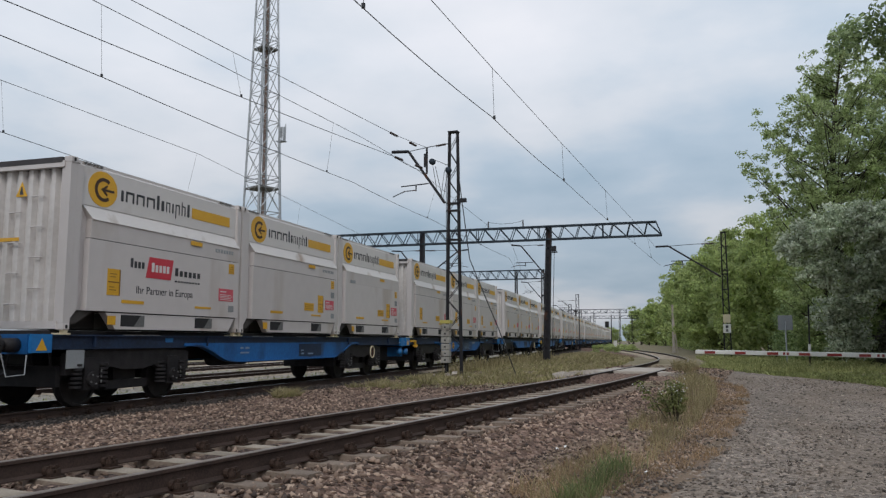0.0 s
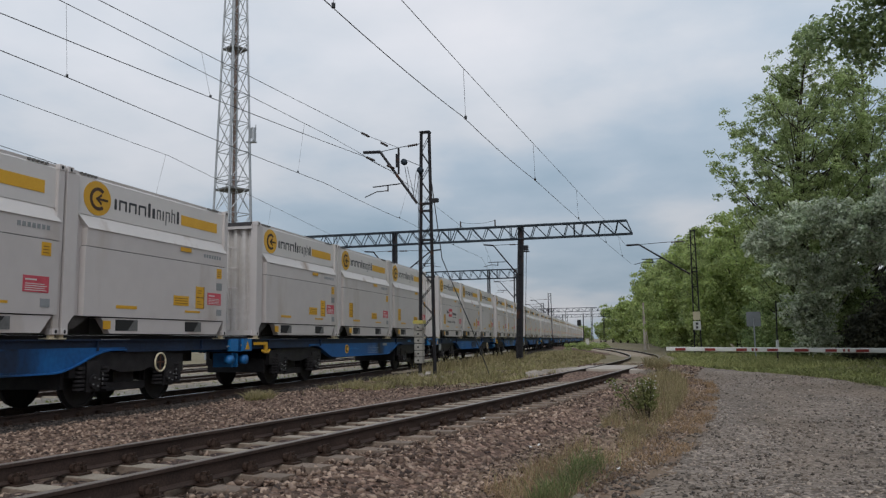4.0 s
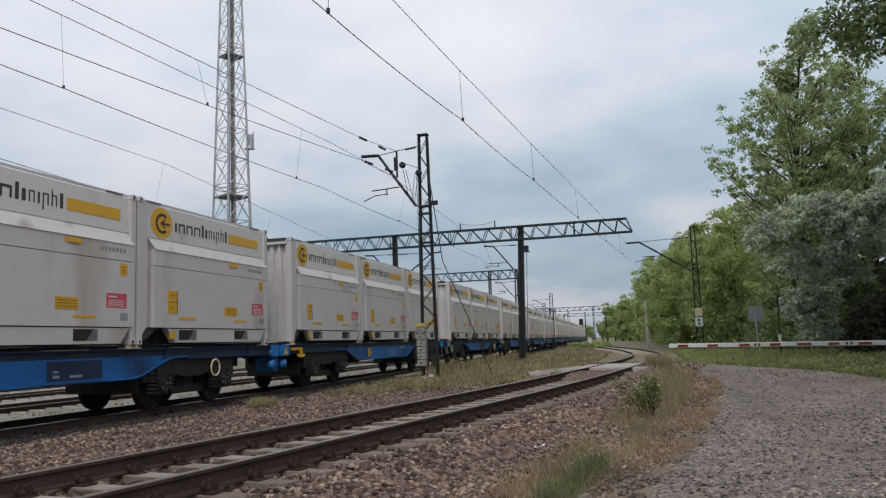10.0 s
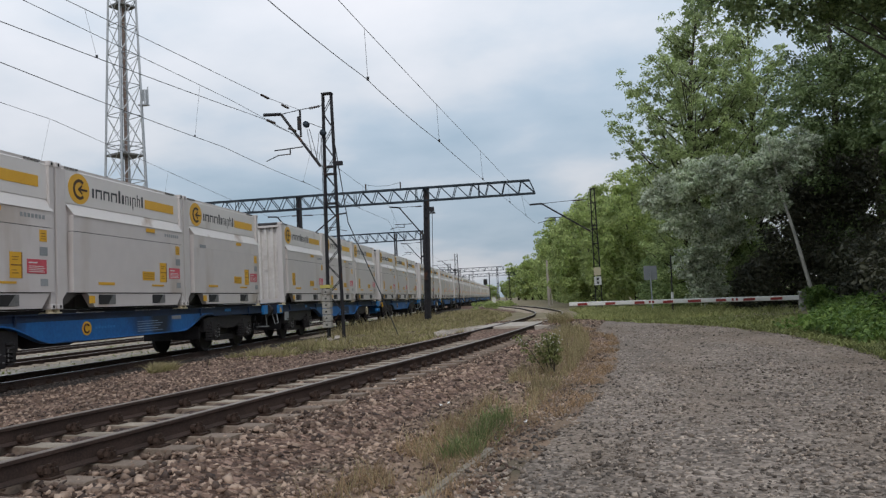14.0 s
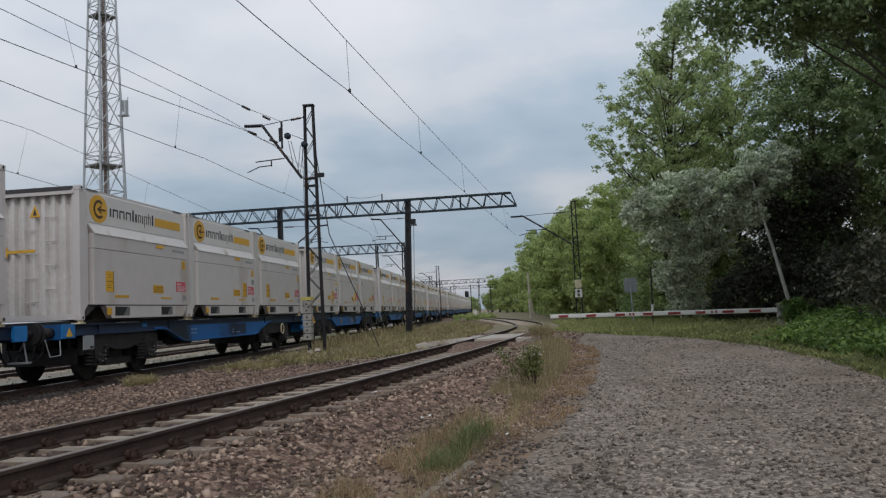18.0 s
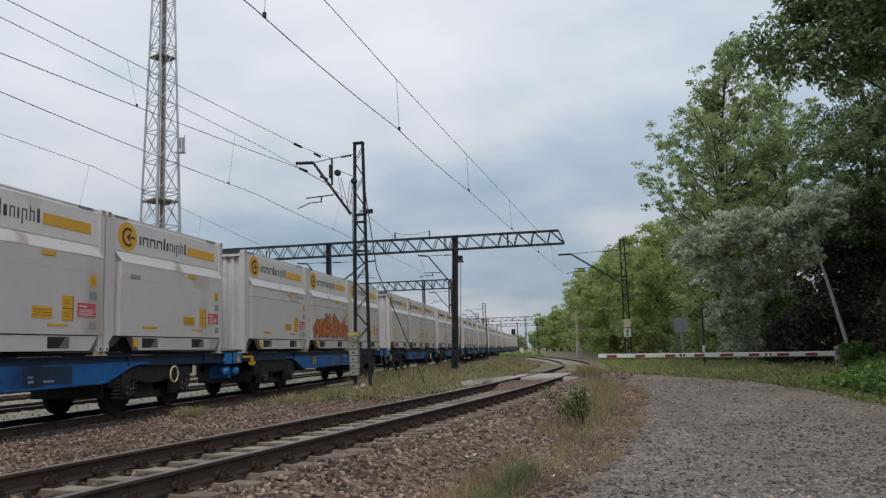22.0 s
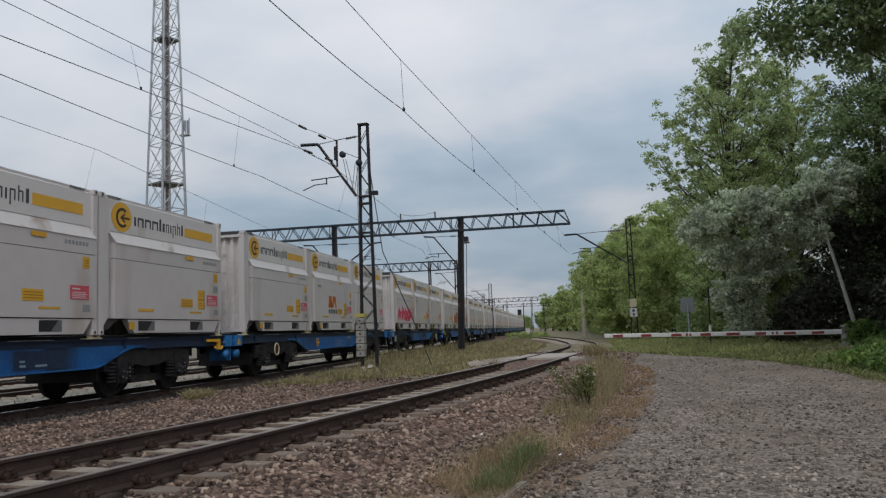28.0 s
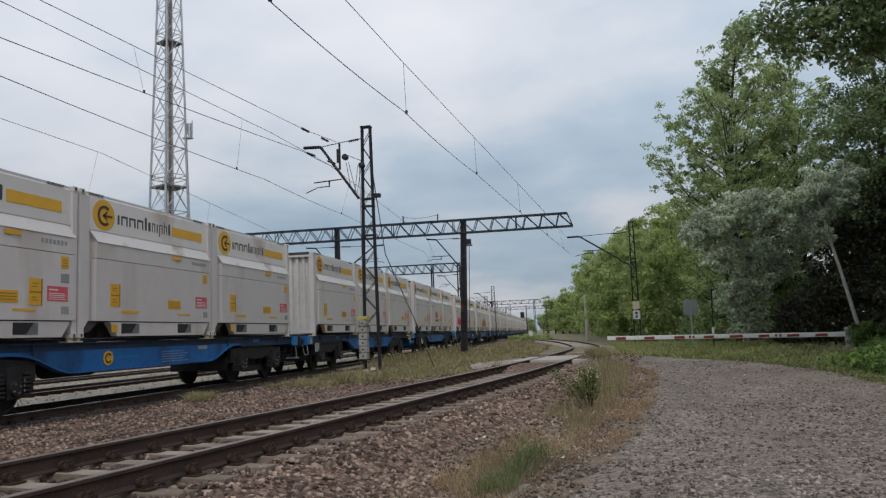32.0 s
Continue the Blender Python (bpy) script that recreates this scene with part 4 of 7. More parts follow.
def sill_marks(sill, x1, even):
    """Painted marks on the belly of the sill: a dark panel on one wagon of a pair, an emblem and rows of writing on the other."""
    bm = bmesh.new()
    if even:
        for a0, a1, z0, z1 in ((-2.75, -2.6, 0.86, 0.91), (-2.5, -2.3, 0.86, 0.91), (-2.75, -2.3, 0.74, 0.78), (0.75, 0.92, 0.66, 0.71), (1.2, 1.55, 0.655, 0.7), (0.75, 0.9, 0.76, 0.8)):
            plate(bm, a0, a1, z0, z1, x1 + 0.008, 0.004)
    else:
        for k in range(5):
            plate(bm, 0.55, 1.9 - 0.13 * (k * 2 % 3), 0.62 + 0.065 * k, 0.637 + 0.065 * k, x1 + 0.002, 0.004)
    tagged(part("marking_bar", bm, M_faded, sill, "faded white rows of marks"), kind="stuff")
    bm = bmesh.new()
    if even:
        plate(bm, 0.6, 2.15, 0.6, 0.985, x1 + 0.003, 0.004)
        part("data_panel", bm, M_grime_shade, sill, "dark navy data panel")
    else:
        oval(bm, -1.75, 0.81, 0.19, 0.17, x1 + 0.002, 0.004, 20)
        e = part("emblem", bm, M_yellow, sill, "round yellow emblem with a dark ring")
        bm = bmesh.new()
        tube(bm, [(x1 + 0.008, -1.75 + 0.115 * math.cos(a), 0.81 + 0.1 * math.sin(a)) for a in np.linspace(0.7, 5.6, 14)], 0.022, 4)
        part("ring", bm, M_rust, e)
        bm = bmesh.new()
        for k in range(7):
            plate(bm, -1.4 + 0.13 * k, -1.31 + 0.13 * k, 0.785, 0.84 + 0.02 * (k % 3 == 1), x1 + 0.002, 0.003)
        tagged(part("word_mark", bm, M_bluebright, sill, "faint pale word mark"), kind="stuff")
        bm = bmesh.new()
        plate(bm, 2.45, 3.0, 0.9, 1.0, x1 + 0.002, 0.01)
        part("data_plate", bm, M_grey, sill, "small grey data plate")
    bm = bmesh.new()
    yy = (-5.9, -5.62) if even else (6.2, 6.7)
    plate(bm, *yy, 1.04, 1.14, x1 - 0.022, 0.006)
    part("paint_patch", bm, M_bluebright, sill, "fresh bright blue paint patch")


def wagon_prototype(near=True, even=True, turned=False):
    """Wagons run in close-coupled pairs: the even one has its buffers at the rear, the odd one at the front."""
    w = thing("container_flat_wagon", Matrix(), "blue four-axle flat wagon with fish-bellied sills and black bogies", "wagon", "wagons of the train")
    h = 9.88
    for sx in (1, -1):
        x0, x1 = (0.98, 1.10) if sx > 0 else (-1.10, -0.98)
        low = [(yy, 0.97 - 0.43 * smooth01((4.75 - abs(yy)) / 1.7)) for yy in np.linspace(-5.2, 5.2, 45)]
        bm = bmesh.new()
        prism(bm, low + [(5.2, 1.02), (-5.2, 1.02)], x0 + 0.03, x1)
        sill = part("side_sill", bm, M_blue, w, "blue fish-bellied side sill")
        bm = bmesh.new()
        prism(bm, [(a, b - 0.02) for a, b in low] + [(a, b + 0.012) for a, b in low[::-1]], x0 - 0.02, x1 + 0.05)
        part("lower_flange", bm, M_blue, sill)
        # chord and sill ends hold the container overhang's shade in their colour, besides grime
        bm = bmesh.new()
        box(bm, x0 + 0.03, x1 - 0.02, -h, h, 1.02, 1.17)
        part("upper_chord", bm, M_grime_shade, w, "navy upper chord, coloured dark for grime and overhang shade")
        for e in (-1, 1):
            bm = bmesh.new()
            a0, a1 = (-h, -5.2) if e < 0 else (5.2, h)
            box(bm, x0 + 0.03, x1 - 0.01, a0, a1, 0.93, 1.02)
            box(bm, x0, x1 + 0.04, a0, a1, 0.915, 0.935)
            part("end_sill", bm, M_grime_shade, w, "sill end coloured dark for grime and overhang shade")
        bm = bmesh.new()
        box(bm, x0 - 0.02, x1 + 0.05, -h, h, 1.168, 1.195)
        part("upper_flange", bm, M_grime_shade, w)
        if near and sx > 0:
            # white strips imitate the bright gleam along the scraped flange edge
            for a0, a1 in ((-7.4, -6.2), (-2.2, -1.1), (0.4, 1.7), (4.4, 5.3)):
                bm = bmesh.new()
                box(bm, x1 + 0.02, x1 + 0.053, a0, a1, 1.194, 1.2)
                part("scuffed_edge", bm, M_band, sill, "pale strip painted as gleam on the scraped flange edge")
        if sx > 0:
            for yy in (-4.3, 4.3, -8.2, 8.2) if near else ():
                bm = bmesh.new()
                box(bm, x1 - 0.02, x1 + 0.045, yy - 0.015, yy + 0.015, 0.95 if abs(yy) > 3 else 0.6, 1.167)
                part("stiffener", bm, M_grime_shade, sill)
            sill_marks(sill, x1, even)
    bm = bmesh.new()
    box(bm, -0.98, 0.98, -h, h, 0.95, 1.1)
    box(bm, -0.94, 0.94, -MID - 0.05, MID + 0.05, 1.1, DECK - 0.006)
    box(bm, -0.3, 0.3, -9.0, 9.0, 0.62, 0.95)
    part("centre_frame", bm, M_bogie, w, "black centre frame")
    for e in (-1, 1):
        bm = bmesh.new()
        ya, yb = (-h - 0.03, -h + 0.06) if e < 0 else (h - 0.06, h + 0.03)
        box(bm, -1.13, 1.13, ya, yb, 0.84, 1.2)
        beam = part("headstock", bm, M_blue, w, "bright blue end beam")
        bm = bmesh.new()
        y0, y1 = (-h - 0.0, -h + 0.48) if e < 0 else (h - 0.4, h + 0.0)
        box(bm, 1.1, 1.2, y0, y1, 0.86, 1.2)
        cp = part("corner_plate", bm, M_bluebright, beam, "bright blue corner plate")
        bm = bmesh.new()
        ym = (y0 + y1) / 2
        prism(bm, [(ym - 0.13, 0.9), (ym + 0.13, 0.9), (ym, 1.12)], 1.2, 1.206)
        if e < 0:
            part("warning_triangle", bm, M_yellow, beam)
        else:
            bm.free()
        bm = bmesh.new()
        tube(bm, [(0, e * h, 0.98), (0, e * (h + 0.58), 0.94)] if (e < 0) == even else [(0, e * h, 0.9), (0, e * (h + 0.06), 0.9)], 0.09, 8)
        part("coupling", bm, M_bogie, w)
        if (e < 0) != even:
            bm = bmesh.new()
            box(bm, 0.45, 1.02, e * h - 0.05, e * h + 0.04, 0.42, 0.8)
            part("coupling_box", bm, M_bluebright, w, "bright blue coupling bracket")
            bm = bmesh.new()
            tube(bm, [(0.98, e * (h - 0.25), 0.62), (1.16, e * (h - 0.25), 0.62)], 0.13, 14)
            part("side_bearer", bm, M_bluebright, w, "round blue side bearer", True)
            bm = bmesh.new()
            tube(bm, [(1.13, e * (h - 0.5), 0.98), (1.16, e * (h - 0.2), 1.04), (1.13, e * (h + 0.03), 1.02)], 0.02, 6)
            part("grab_rail", bm, M_galv, w)
            continue
        for sx in (-1, 1):
            bm = bmesh.new()
            tube(bm, [(sx * 0.875, e * (h + 0.02), 1.0), (sx * 0.875, e * (h + 0.34), 1.0)], 0.13, 14)
            tube(bm, [(sx * 0.875, e * (h + 0.34), 1.0), (sx * 0.875, e * (h + 0.56), 1.0)], 0.095, 12)
            b = part("buffer", bm, M_bogie, w, "black side buffer", True)
            bm = bmesh.new()
            tube(bm, [(sx * 0.875, e * (h + 0.55), 1.0), (sx * 0.875, e * (h + 0.595), 1.0)], 0.26, 18)
            part("buffer_head", bm, M_bogie, b)
        for x in (-0.45, 0.5, 0.72):
            bm = bmesh.new()
            tube(bm, [(x, e * h, 0.86), (x, e * (h + 0.1), 0.5), (x * 0.9, e * (h + 0.3), 0.34), (x * 0.85, e * (h + 0.5), 0.5)], 0.028, 6)
            part("brake_hose", bm, M_bogie, w, "black brake hose", True)
        bm = bmesh.new()
        for x in (-0.7, -0.25, 0.3, 0.75):
            tube(bm, [(x, e * (h - 0.9), 0.95), (x, e * (h - 1.0), 0.3)], 0.035, 5)
        tube(bm, [(-0.9, e * (h - 0.98), 0.34), (0.9, e * (h - 0.98), 0.34)], 0.045, 6)
        tube(bm, [(-0.3, e * (h - 0.2), 0.62), (0.4, e * (h - 1.3), 0.5)], 0.04, 6)
        part("brake_rigging", bm, M_bogie, w, "black brake levers and rods")
        bm = bmesh.new()
        tube(bm, [(0.25, e * h, 0.9), (0.3, e * (h + 0.3), 0.6), (0.1, e * (h + 0.55), 0.62)], 0.03, 6)
        part("screw_coupling", bm, M_bogie, w)
        bm = bmesh.new()
        yy = e * (h + 0.02)
        if e < 0:
            tube(bm, [(1.12, yy, 0.82), (1.2, yy + e * 0.1, 0.48), (1.2, yy + e * 0.5, 0.46), (1.12, yy + e * 0.56, 0.86)], 0.013, 6)
            part("shunter_step", bm, M_grey, w, "grey wire step")
            bm = bmesh.new()
            box(bm, 1.12, 1.15, -8.95, -8.5, 0.55, 0.9)
            part("end_plate", bm, M_grey, w, "grey plate hung under the sill")
            continue
        box(bm, 0.7, 1.15, e * (h + 0.12) - 0.1, e * (h + 0.12) + 0.1, 0.36, 0.4)
        tube(bm, [(1.1, e * (h + 0.12), 0.4), (1.1, e * (h + 0.02), 0.82)], 0.018, 6)
        part("foot_tread", bm, M_galv, w)
    if even == turned:
        bm = bmesh.new()
        q = -h + 0.75 if not even else h - 1.5
        box(bm, 1.11, 1.18, q, q + 0.75, 1.02, 1.10)
        box(bm, 1.11, 1.18, q + 0.62, q + 0.76, 0.82, 1.03)
        tube(bm, [(1.15, q + 0.46, 0.86), (1.15, q + 0.56, 0.8), (1.15, q + 0.84, 0.8), (1.15, q + 0.93, 0.87)], 0.035, 6)
        part("brake_handle", bm, M_yellow, w, "yellow brake changeover handle")
        return undercarriage(w, near, even)
    hb = 6.4 if even else -6.4
    bm = bmesh.new()
    ring = [(1.17, hb + 0.2 * math.cos(a), 0.66 + 0.21 * math.sin(a)) for a in np.linspace(0, 2 * math.pi, 25)]
    tube(bm, ring, 0.022, 6, cap=False)
    hw = part("handbrake_wheel", bm, M_cream, w, "cream handbrake wheel")
    bm = bmesh.new()
    tube(bm, [(1.165, hb, 0.47), (1.165, hb, 0.85)], 0.014, 5)
    tube(bm, [(1.165, hb - 0.18, 0.66), (1.165, hb + 0.18, 0.66)], 0.014, 5)
    tube(bm, [(0.9, hb, 0.66), (1.18, hb, 0.66)], 0.02, 6)
    part("spokes", bm, M_rust, hw)
    return undercarriage(w, near, even)


def undercarriage(w, near, even):
    # twist locks under the container corners
    for k in range(3 if near else 0):
        for e in (0.09, CL - 0.09):
            bm = bmesh.new()
            yy = -(2 * PITCH + CL) / 2 + k * PITCH + e
            box(bm, 0.95, 1.2, yy - 0.11, yy + 0.11, 1.195, 1.225)
            box(bm, 1.08, 1.18, yy - 0.05, yy + 0.05, 1.225, DECK + 0.004)
            part("twist_lock", bm, M_cream, w, "pale container seat")
    for by in bogie_places(even):
        for sx in (-1, 1):
            bm = bmesh.new()
            prof = [(-1.95, 0.5), (-0.95, 0.5), (-0.7, 0.64), (-0.35, 0.56), (0.35, 0.56), (0.7, 0.64), (0.95, 0.5), (1.95, 0.5), (1.95, 0.84), (0.9, 0.92), (-0.9, 0.92), (-1.95, 0.84)]
            prism(bm, [(by + a, b + (BOGIE_DROP if b < 0.7 else 0.0)) for a, b in prof], sx * 0.95, sx * 1.07)
            fr = part("bogie_frame", bm, M_bogie, w, "black cast bogie side frame")
            for ay in (-AXLE, AXLE) if sx > 0 else ():
                bm = bmesh.new()
                box(bm, min(sx * 0.93, sx * 1.13), max(sx * 0.93, sx * 1.13), by + ay - 0.2, by + ay + 0.2, 0.2 + BOGIE_DROP, 0.74)
                tube(bm, [(sx * 1.1, by + ay, 0.32), (sx * 1.19, by + ay, 0.32)], 0.15, 12)
                ab = part("axle_box", bm, M_bogie, fr, "greasy axle box")
                if not near:
                    continue
                bm = bmesh.new()
                for q in range(4):
                    a = q * math.pi / 2 + 0.5
                    tube(bm, [(sx * 1.18, by + ay + 0.1 * math.cos(a), 0.32 + 0.1 * math.sin(a)), (sx * 1.215, by + ay + 0.1 * math.cos(a), 0.32 + 0.1 * math.sin(a))], 0.018, 6)
                bm2 = bm
                for q in range(3):
                    box(bm, 1.2, 1.212, by + ay + 0.17, by + ay + 0.2, 0.25 + 0.1 * q, 0.305 + 0.1 * q)
                tagged(part("bolts", bm2, M_axle, fr), kind="stuff")
                for dy in (-0.36, 0.36) if near else ():
                    bm = bmesh.new()
                    for q in range(6):
                        tube(bm, [(sx * 1.06, by + ay + dy, 0.16 + 0.085 * q), (sx * 1.06, by + ay + dy, 0.205 + 0.085 * q)], 0.12, 10)
                    part("spring", bm, M_bogie, fr)
        bm = bmesh.new()
        cbox(bm, (0, by, 0.72), (2.0, 0.5, 0.22))
        cbox(bm, (0, by, 0.42), (1.7, 0.7, 0.42))
        cbox(bm, (0.86, by, 0.17), (0.14, 1.3, 0.18))
        cbox(bm, (0, by, 0.62), (1.5, 3.4, 0.3))
        part("bolster", bm, M_bogie, w)
        for e in (-1, 1):
            bm = bmesh.new()
            cbox(bm, (0, by + e * 2.0, 0.4), (1.9, 0.1, 0.4))
            part("brake_beam", bm, M_bogie, w)
    bm = bmesh.new()
    tube(bm, [(0.5, -3.2, 0.62), (0.5, -1.6, 0.62)], 0.2, 14)
    part("air_tank", bm, M_bogie, w, "black air reservoir", True)
    bm = bmesh.new()
    tube(bm, [(-0.4, 0.2, 0.6), (-0.4, 1.5, 0.6)], 0.17, 14)
    part("air_tank", bm, M_bogie, w, "black air reservoir", True)
    return w


def wagon_wheels(w, even):
    out = []
    for by in bogie_places(even):
        for ay in (-AXLE, AXLE):
            ob = new("wheelset", WHEELSET)
            ob.parent = w
            ob.matrix_basis = pose(0, by + ay, WHEEL_Z)
            out.append((ob, by + ay))
    return out


# navy darkened for both grime and the shade below the container overhang
M_grime_shade = mat("grime_shade_navy", (0.006, 0.014, 0.036), (0.012, 0.032, 0.08), 0.6, 0.0, 1.5, 14.0, vary=0.15)
M_cheek = mat("painted_half_lit_cheek", (0.10, 0.10, 0.10), (0.17, 0.17, 0.165), 0.7, 0.0, 4.0, 30.0)
M_arrow = mat("dark_brown_print", (0.045, 0.022, 0.012), (0.07, 0.035, 0.018), 0.6)
M_slot = mat("dark_roof_edge", (0.03, 0.028, 0.03), (0.06, 0.055, 0.058), 0.8)
M_faded = mat("faded_white_marks", (0.16, 0.24, 0.36), (0.26, 0.34, 0.44), 0.6)
M_bluebright = mat("bright_blue_paint", (0.012, 0.13, 0.36), (0.02, 0.18, 0.46), 0.45, 0.0, 2.0, 14.0, c=(0.02, 0.05, 0.1), c_at=0.62)


# metres that the train has gone at each full second
GONE = [-0.15, 7.28, 14.67, 22.02, 29.33, 36.59, 43.83, 51.03, 58.2, 65.34, 72.46, 79.55, 86.61, 93.64, 100.66, 107.65, 114.61,
        121.56, 128.48, 135.38, 142.25, 149.1, 155.93, 162.73, 169.51, 176.25, 182.97, 189.66, 196.31, 202.93, 209.52, 216.06, 222.57]


def gone(t):
    return float(np.interp(t, range(33), GONE))


S_REF = MAIN.s_of_y(11.9)
MID = (2 * PITCH + CL) / 2


def train_pose(n, ahead, t, z):
    """ahead: metres before the wagon's middle."""
    s = S_REF + gone(t) - n * WAGON + (0.26 if n % 2 == 0 else -0.26) + MID + ahead
    x, y, a = MAIN.at(s)
    return pose(x, y, z - 0.07, 0, 0, a)


TRAIN = []   # (object, wagon, metres ahead of its middle, height)
WHEELS = []


def lettering(text, size, c, x, y, z, material, name="lettering"):
    cu = bpy.data.curves.new(name, "FONT")
    cu.body, cu.size, cu.extrude = text, size, 0.002
    cu.materials.append(material)
    ob = new(name, cu)
    ob.parent = c
    ob.matrix_basis = pose(x, y, z, 90, 0, 90)
    return ob


def extras(c, n, k):
    """What sets single containers apart."""
    y = lambda v: v - CL / 2
    X = SX + 0.014
    if (n, k) == (0, 0):
        tagged(c, "white bulk container with a red company panel and a dark slogan")
        bm = bmesh.new()
        prism(bm, [(y(2.28), 1.16), (y(3.14), 1.16), (y(3.22), 1.62), (y(2.38), 1.62)], X, X + 0.005)
        panel = part("company_panel", bm, M_redpanel, c, "red company panel")
        bm = bmesh.new()
        for q in range(5):
            plate(bm, y(2.46) + q * 0.13, y(2.55) + q * 0.13, 1.3, 1.46 if q else 1.5, X + 0.005, 0.004)
        part("panel_mark", bm, M_band, panel)
        bm = bmesh.new()
        for q in range(4):
            plate(bm, y(1.78) + q * 0.12, y(1.86) + q * 0.12, 1.34, 1.48 if q else 1.54, X, 0.004)
        for q in range(6):
            plate(bm, y(3.3) + q * 0.17, y(3.41) + q * 0.17, 1.27, 1.4 if q else 1.46, X, 0.004)
        for q in range(9):
            plate(bm, y(3.3) + q * 0.11, y(3.37) + q * 0.11, 1.13, 1.17, X, 0.004)
        part("company_bars", bm, M_dark, c, "dark unlettered company name")
        lettering("Ihr Partner in Europa", 0.235, c, X, y(1.98), 0.80, M_dark, "slogan")
    if (n, k) == (7, 1):
        tagged(c, "white bulk container sprayed with orange and black graffiti")
        rnd = random.Random(5)
        fill, rim, dots = bmesh.new(), bmesh.new(), bmesh.new()

        def stroke(bm, pts, r, x0):
            for p, q in zip(pts, pts[1:]):
                dy, dz = q[0] - p[0], q[1] - p[1]
                f = r / (math.hypot(dy, dz) + 1e-6)
                o, e = (-dz * f, dy * f), (dy * f * 0.5, dz * f * 0.5)
                bm.faces.new([bm.verts.new((x0, *v)) for v in ((p[0] - o[0] - e[0], p[1] - o[1] - e[1]), (q[0] - o[0] + e[0], q[1] - o[1] + e[1]), (q[0] + o[0] + e[0], q[1] + o[1] + e[1]), (p[0] + o[0] - e[0], p[1] + o[1] - e[1]))])

        # swollen upright shapes, each with a dark rim, dark inner strokes and pale dots
        for q in range(13):
            cy = y(0.9 + 0.375 * q)
            low, high = rnd.uniform(0.40, 0.52), rnd.uniform(1.2, 1.62) if q % 6 else 1.1
            lean, wide = rnd.uniform(-0.14, 0.14), rnd.uniform(0.2, 0.3)
            ring = []
            for a in np.linspace(0, 2 * math.pi, 15)[:-1]:
                u = math.sin(a)
                ring.append((min(max(cy + wide * math.cos(a) * (1 + 0.22 * math.sin(3 * a + q)) + lean * u, y(0.62)), y(5.92)), (low + high) / 2 + (high - low) / 2 * u * (1 - 0.12 * math.cos(2 * a + q))))
            mid = (sum(p[0] for p in ring) / 14, sum(p[1] for p in ring) / 14)
            lift = 0.012 + q * 0.0006
            rim.faces.new([rim.verts.new((X + 0.001 + lift, *p)) for p in ring])
            fill.faces.new([fill.verts.new((X + 0.0014 + lift, mid[0] + (p[0] - mid[0]) * 0.78, mid[1] + (p[1] - mid[1]) * 0.9)) for p in ring])
            for w in range(3):
                y0, z0 = cy + rnd.uniform(-0.15, 0.15), rnd.uniform(low + 0.15, high - 0.35)
                a0, turn, L = rnd.uniform(0.6, 2.4), rnd.uniform(-1.6, 1.6), rnd.uniform(0.22, 0.5)
                pts = [(y0, z0)]
                for v in range(5):
                    a = a0 + turn * v / 4
                    pts.append((pts[-1][0] + L / 5 * math.cos(a), min(pts[-1][1] + L / 5 * math.sin(a), high)))
                stroke(rim, pts, 0.022, X + 0.0018 + lift)
            for w in range(2):
                p = (cy + rnd.uniform(-0.2, 0.2), rnd.uniform(low, high))
                stroke(dots, [p, (p[0] + 0.05, p[1] + rnd.uniform(-0.05, 0.08))], 0.02, X + 0.0022 + lift)
        tagged(part("spray_outline", rim, M_sprayblack, c), kind="stuff")
        tagged(part("spray_fill", fill, M_sprayorange, c, "orange spray-painted fill"), kind="stuff")
        tagged(part("spray_highlight", dots, M_spraypink, c), kind="stuff")
    if (n, k) == (8, 0):
        tagged(c, "white bulk container with a sprayed red tag")
        rnd = random.Random(8)
        bm = bmesh.new()
        yy, pts, up = 1.0, [], True
        while yy < 5.0:
            top, foot = 1.12 + 0.34 * rnd.random(), 0.72 - 0.42 * rnd.random() * (yy / 5)
            pts.append((X + 0.004, y(yy + (0.05 if up else -0.05)), top if up else foot))
            if rnd.random() < 0.35:
                pts.append((X + 0.004, y(yy + 0.1), (top + foot) / 2 + 0.1))
                pts.append((X + 0.004, y(yy - 0.04), (top + foot) / 2 - 0.05))
            up = not up
            yy += rnd.uniform(0.09, 0.2)
        P = [Vector(p) for p in pts]
        P = [2 * P[0] - P[1]] + P + [2 * P[-1] - P[-2]]
        line = []
        for a, b, d, e in zip(P, P[1:], P[2:], P[3:]):
            for u in (0.0, 0.34, 0.67):
                line.append(0.5 * (2 * b + (d - a) * u + (2 * a - 5 * b + 4 * d - e) * u * u + (3 * b - a - 3 * d + e) * u**3))
        tube(bm, line, 0.026, 4)
        tube(bm, [(X + 0.004, y(0.85), 0.66), (X + 0.004, y(0.92), 0.6)], 0.03, 4)
        tagged(part("spray_tag", bm, M_sprayred, c, "red spray-painted tag"), kind="stuff")
    if (n, k) == (9, 1):
        tagged(c, "white bulk container with an orange roof-shaped company mark")
        bm = bmesh.new()
        for a0 in (2.3, 2.85):
            prism(bm, [(y(a0), 1.0), (y(a0 + 0.16), 1.0), (y(a0 + 0.34), 1.5), (y(a0 + 0.5), 1.5), (y(a0 + 0.62), 1.0), (y(a0 + 0.46), 1.0), (y(a0 + 0.4), 1.32), (y(a0 + 0.24), 1.5), (y(a0 + 0.1), 1.5)], X, X + 0.005)
        part("company_mark", bm, M_sprayorange, c)
        bm = bmesh.new()
        for q in range(5):
            plate(bm, y(2.35) + q * 0.25, y(2.35) + q * 0.25 + 0.15, 0.74, 0.92, X, 0.005)
        part("company_bars", bm, M_dark, c)


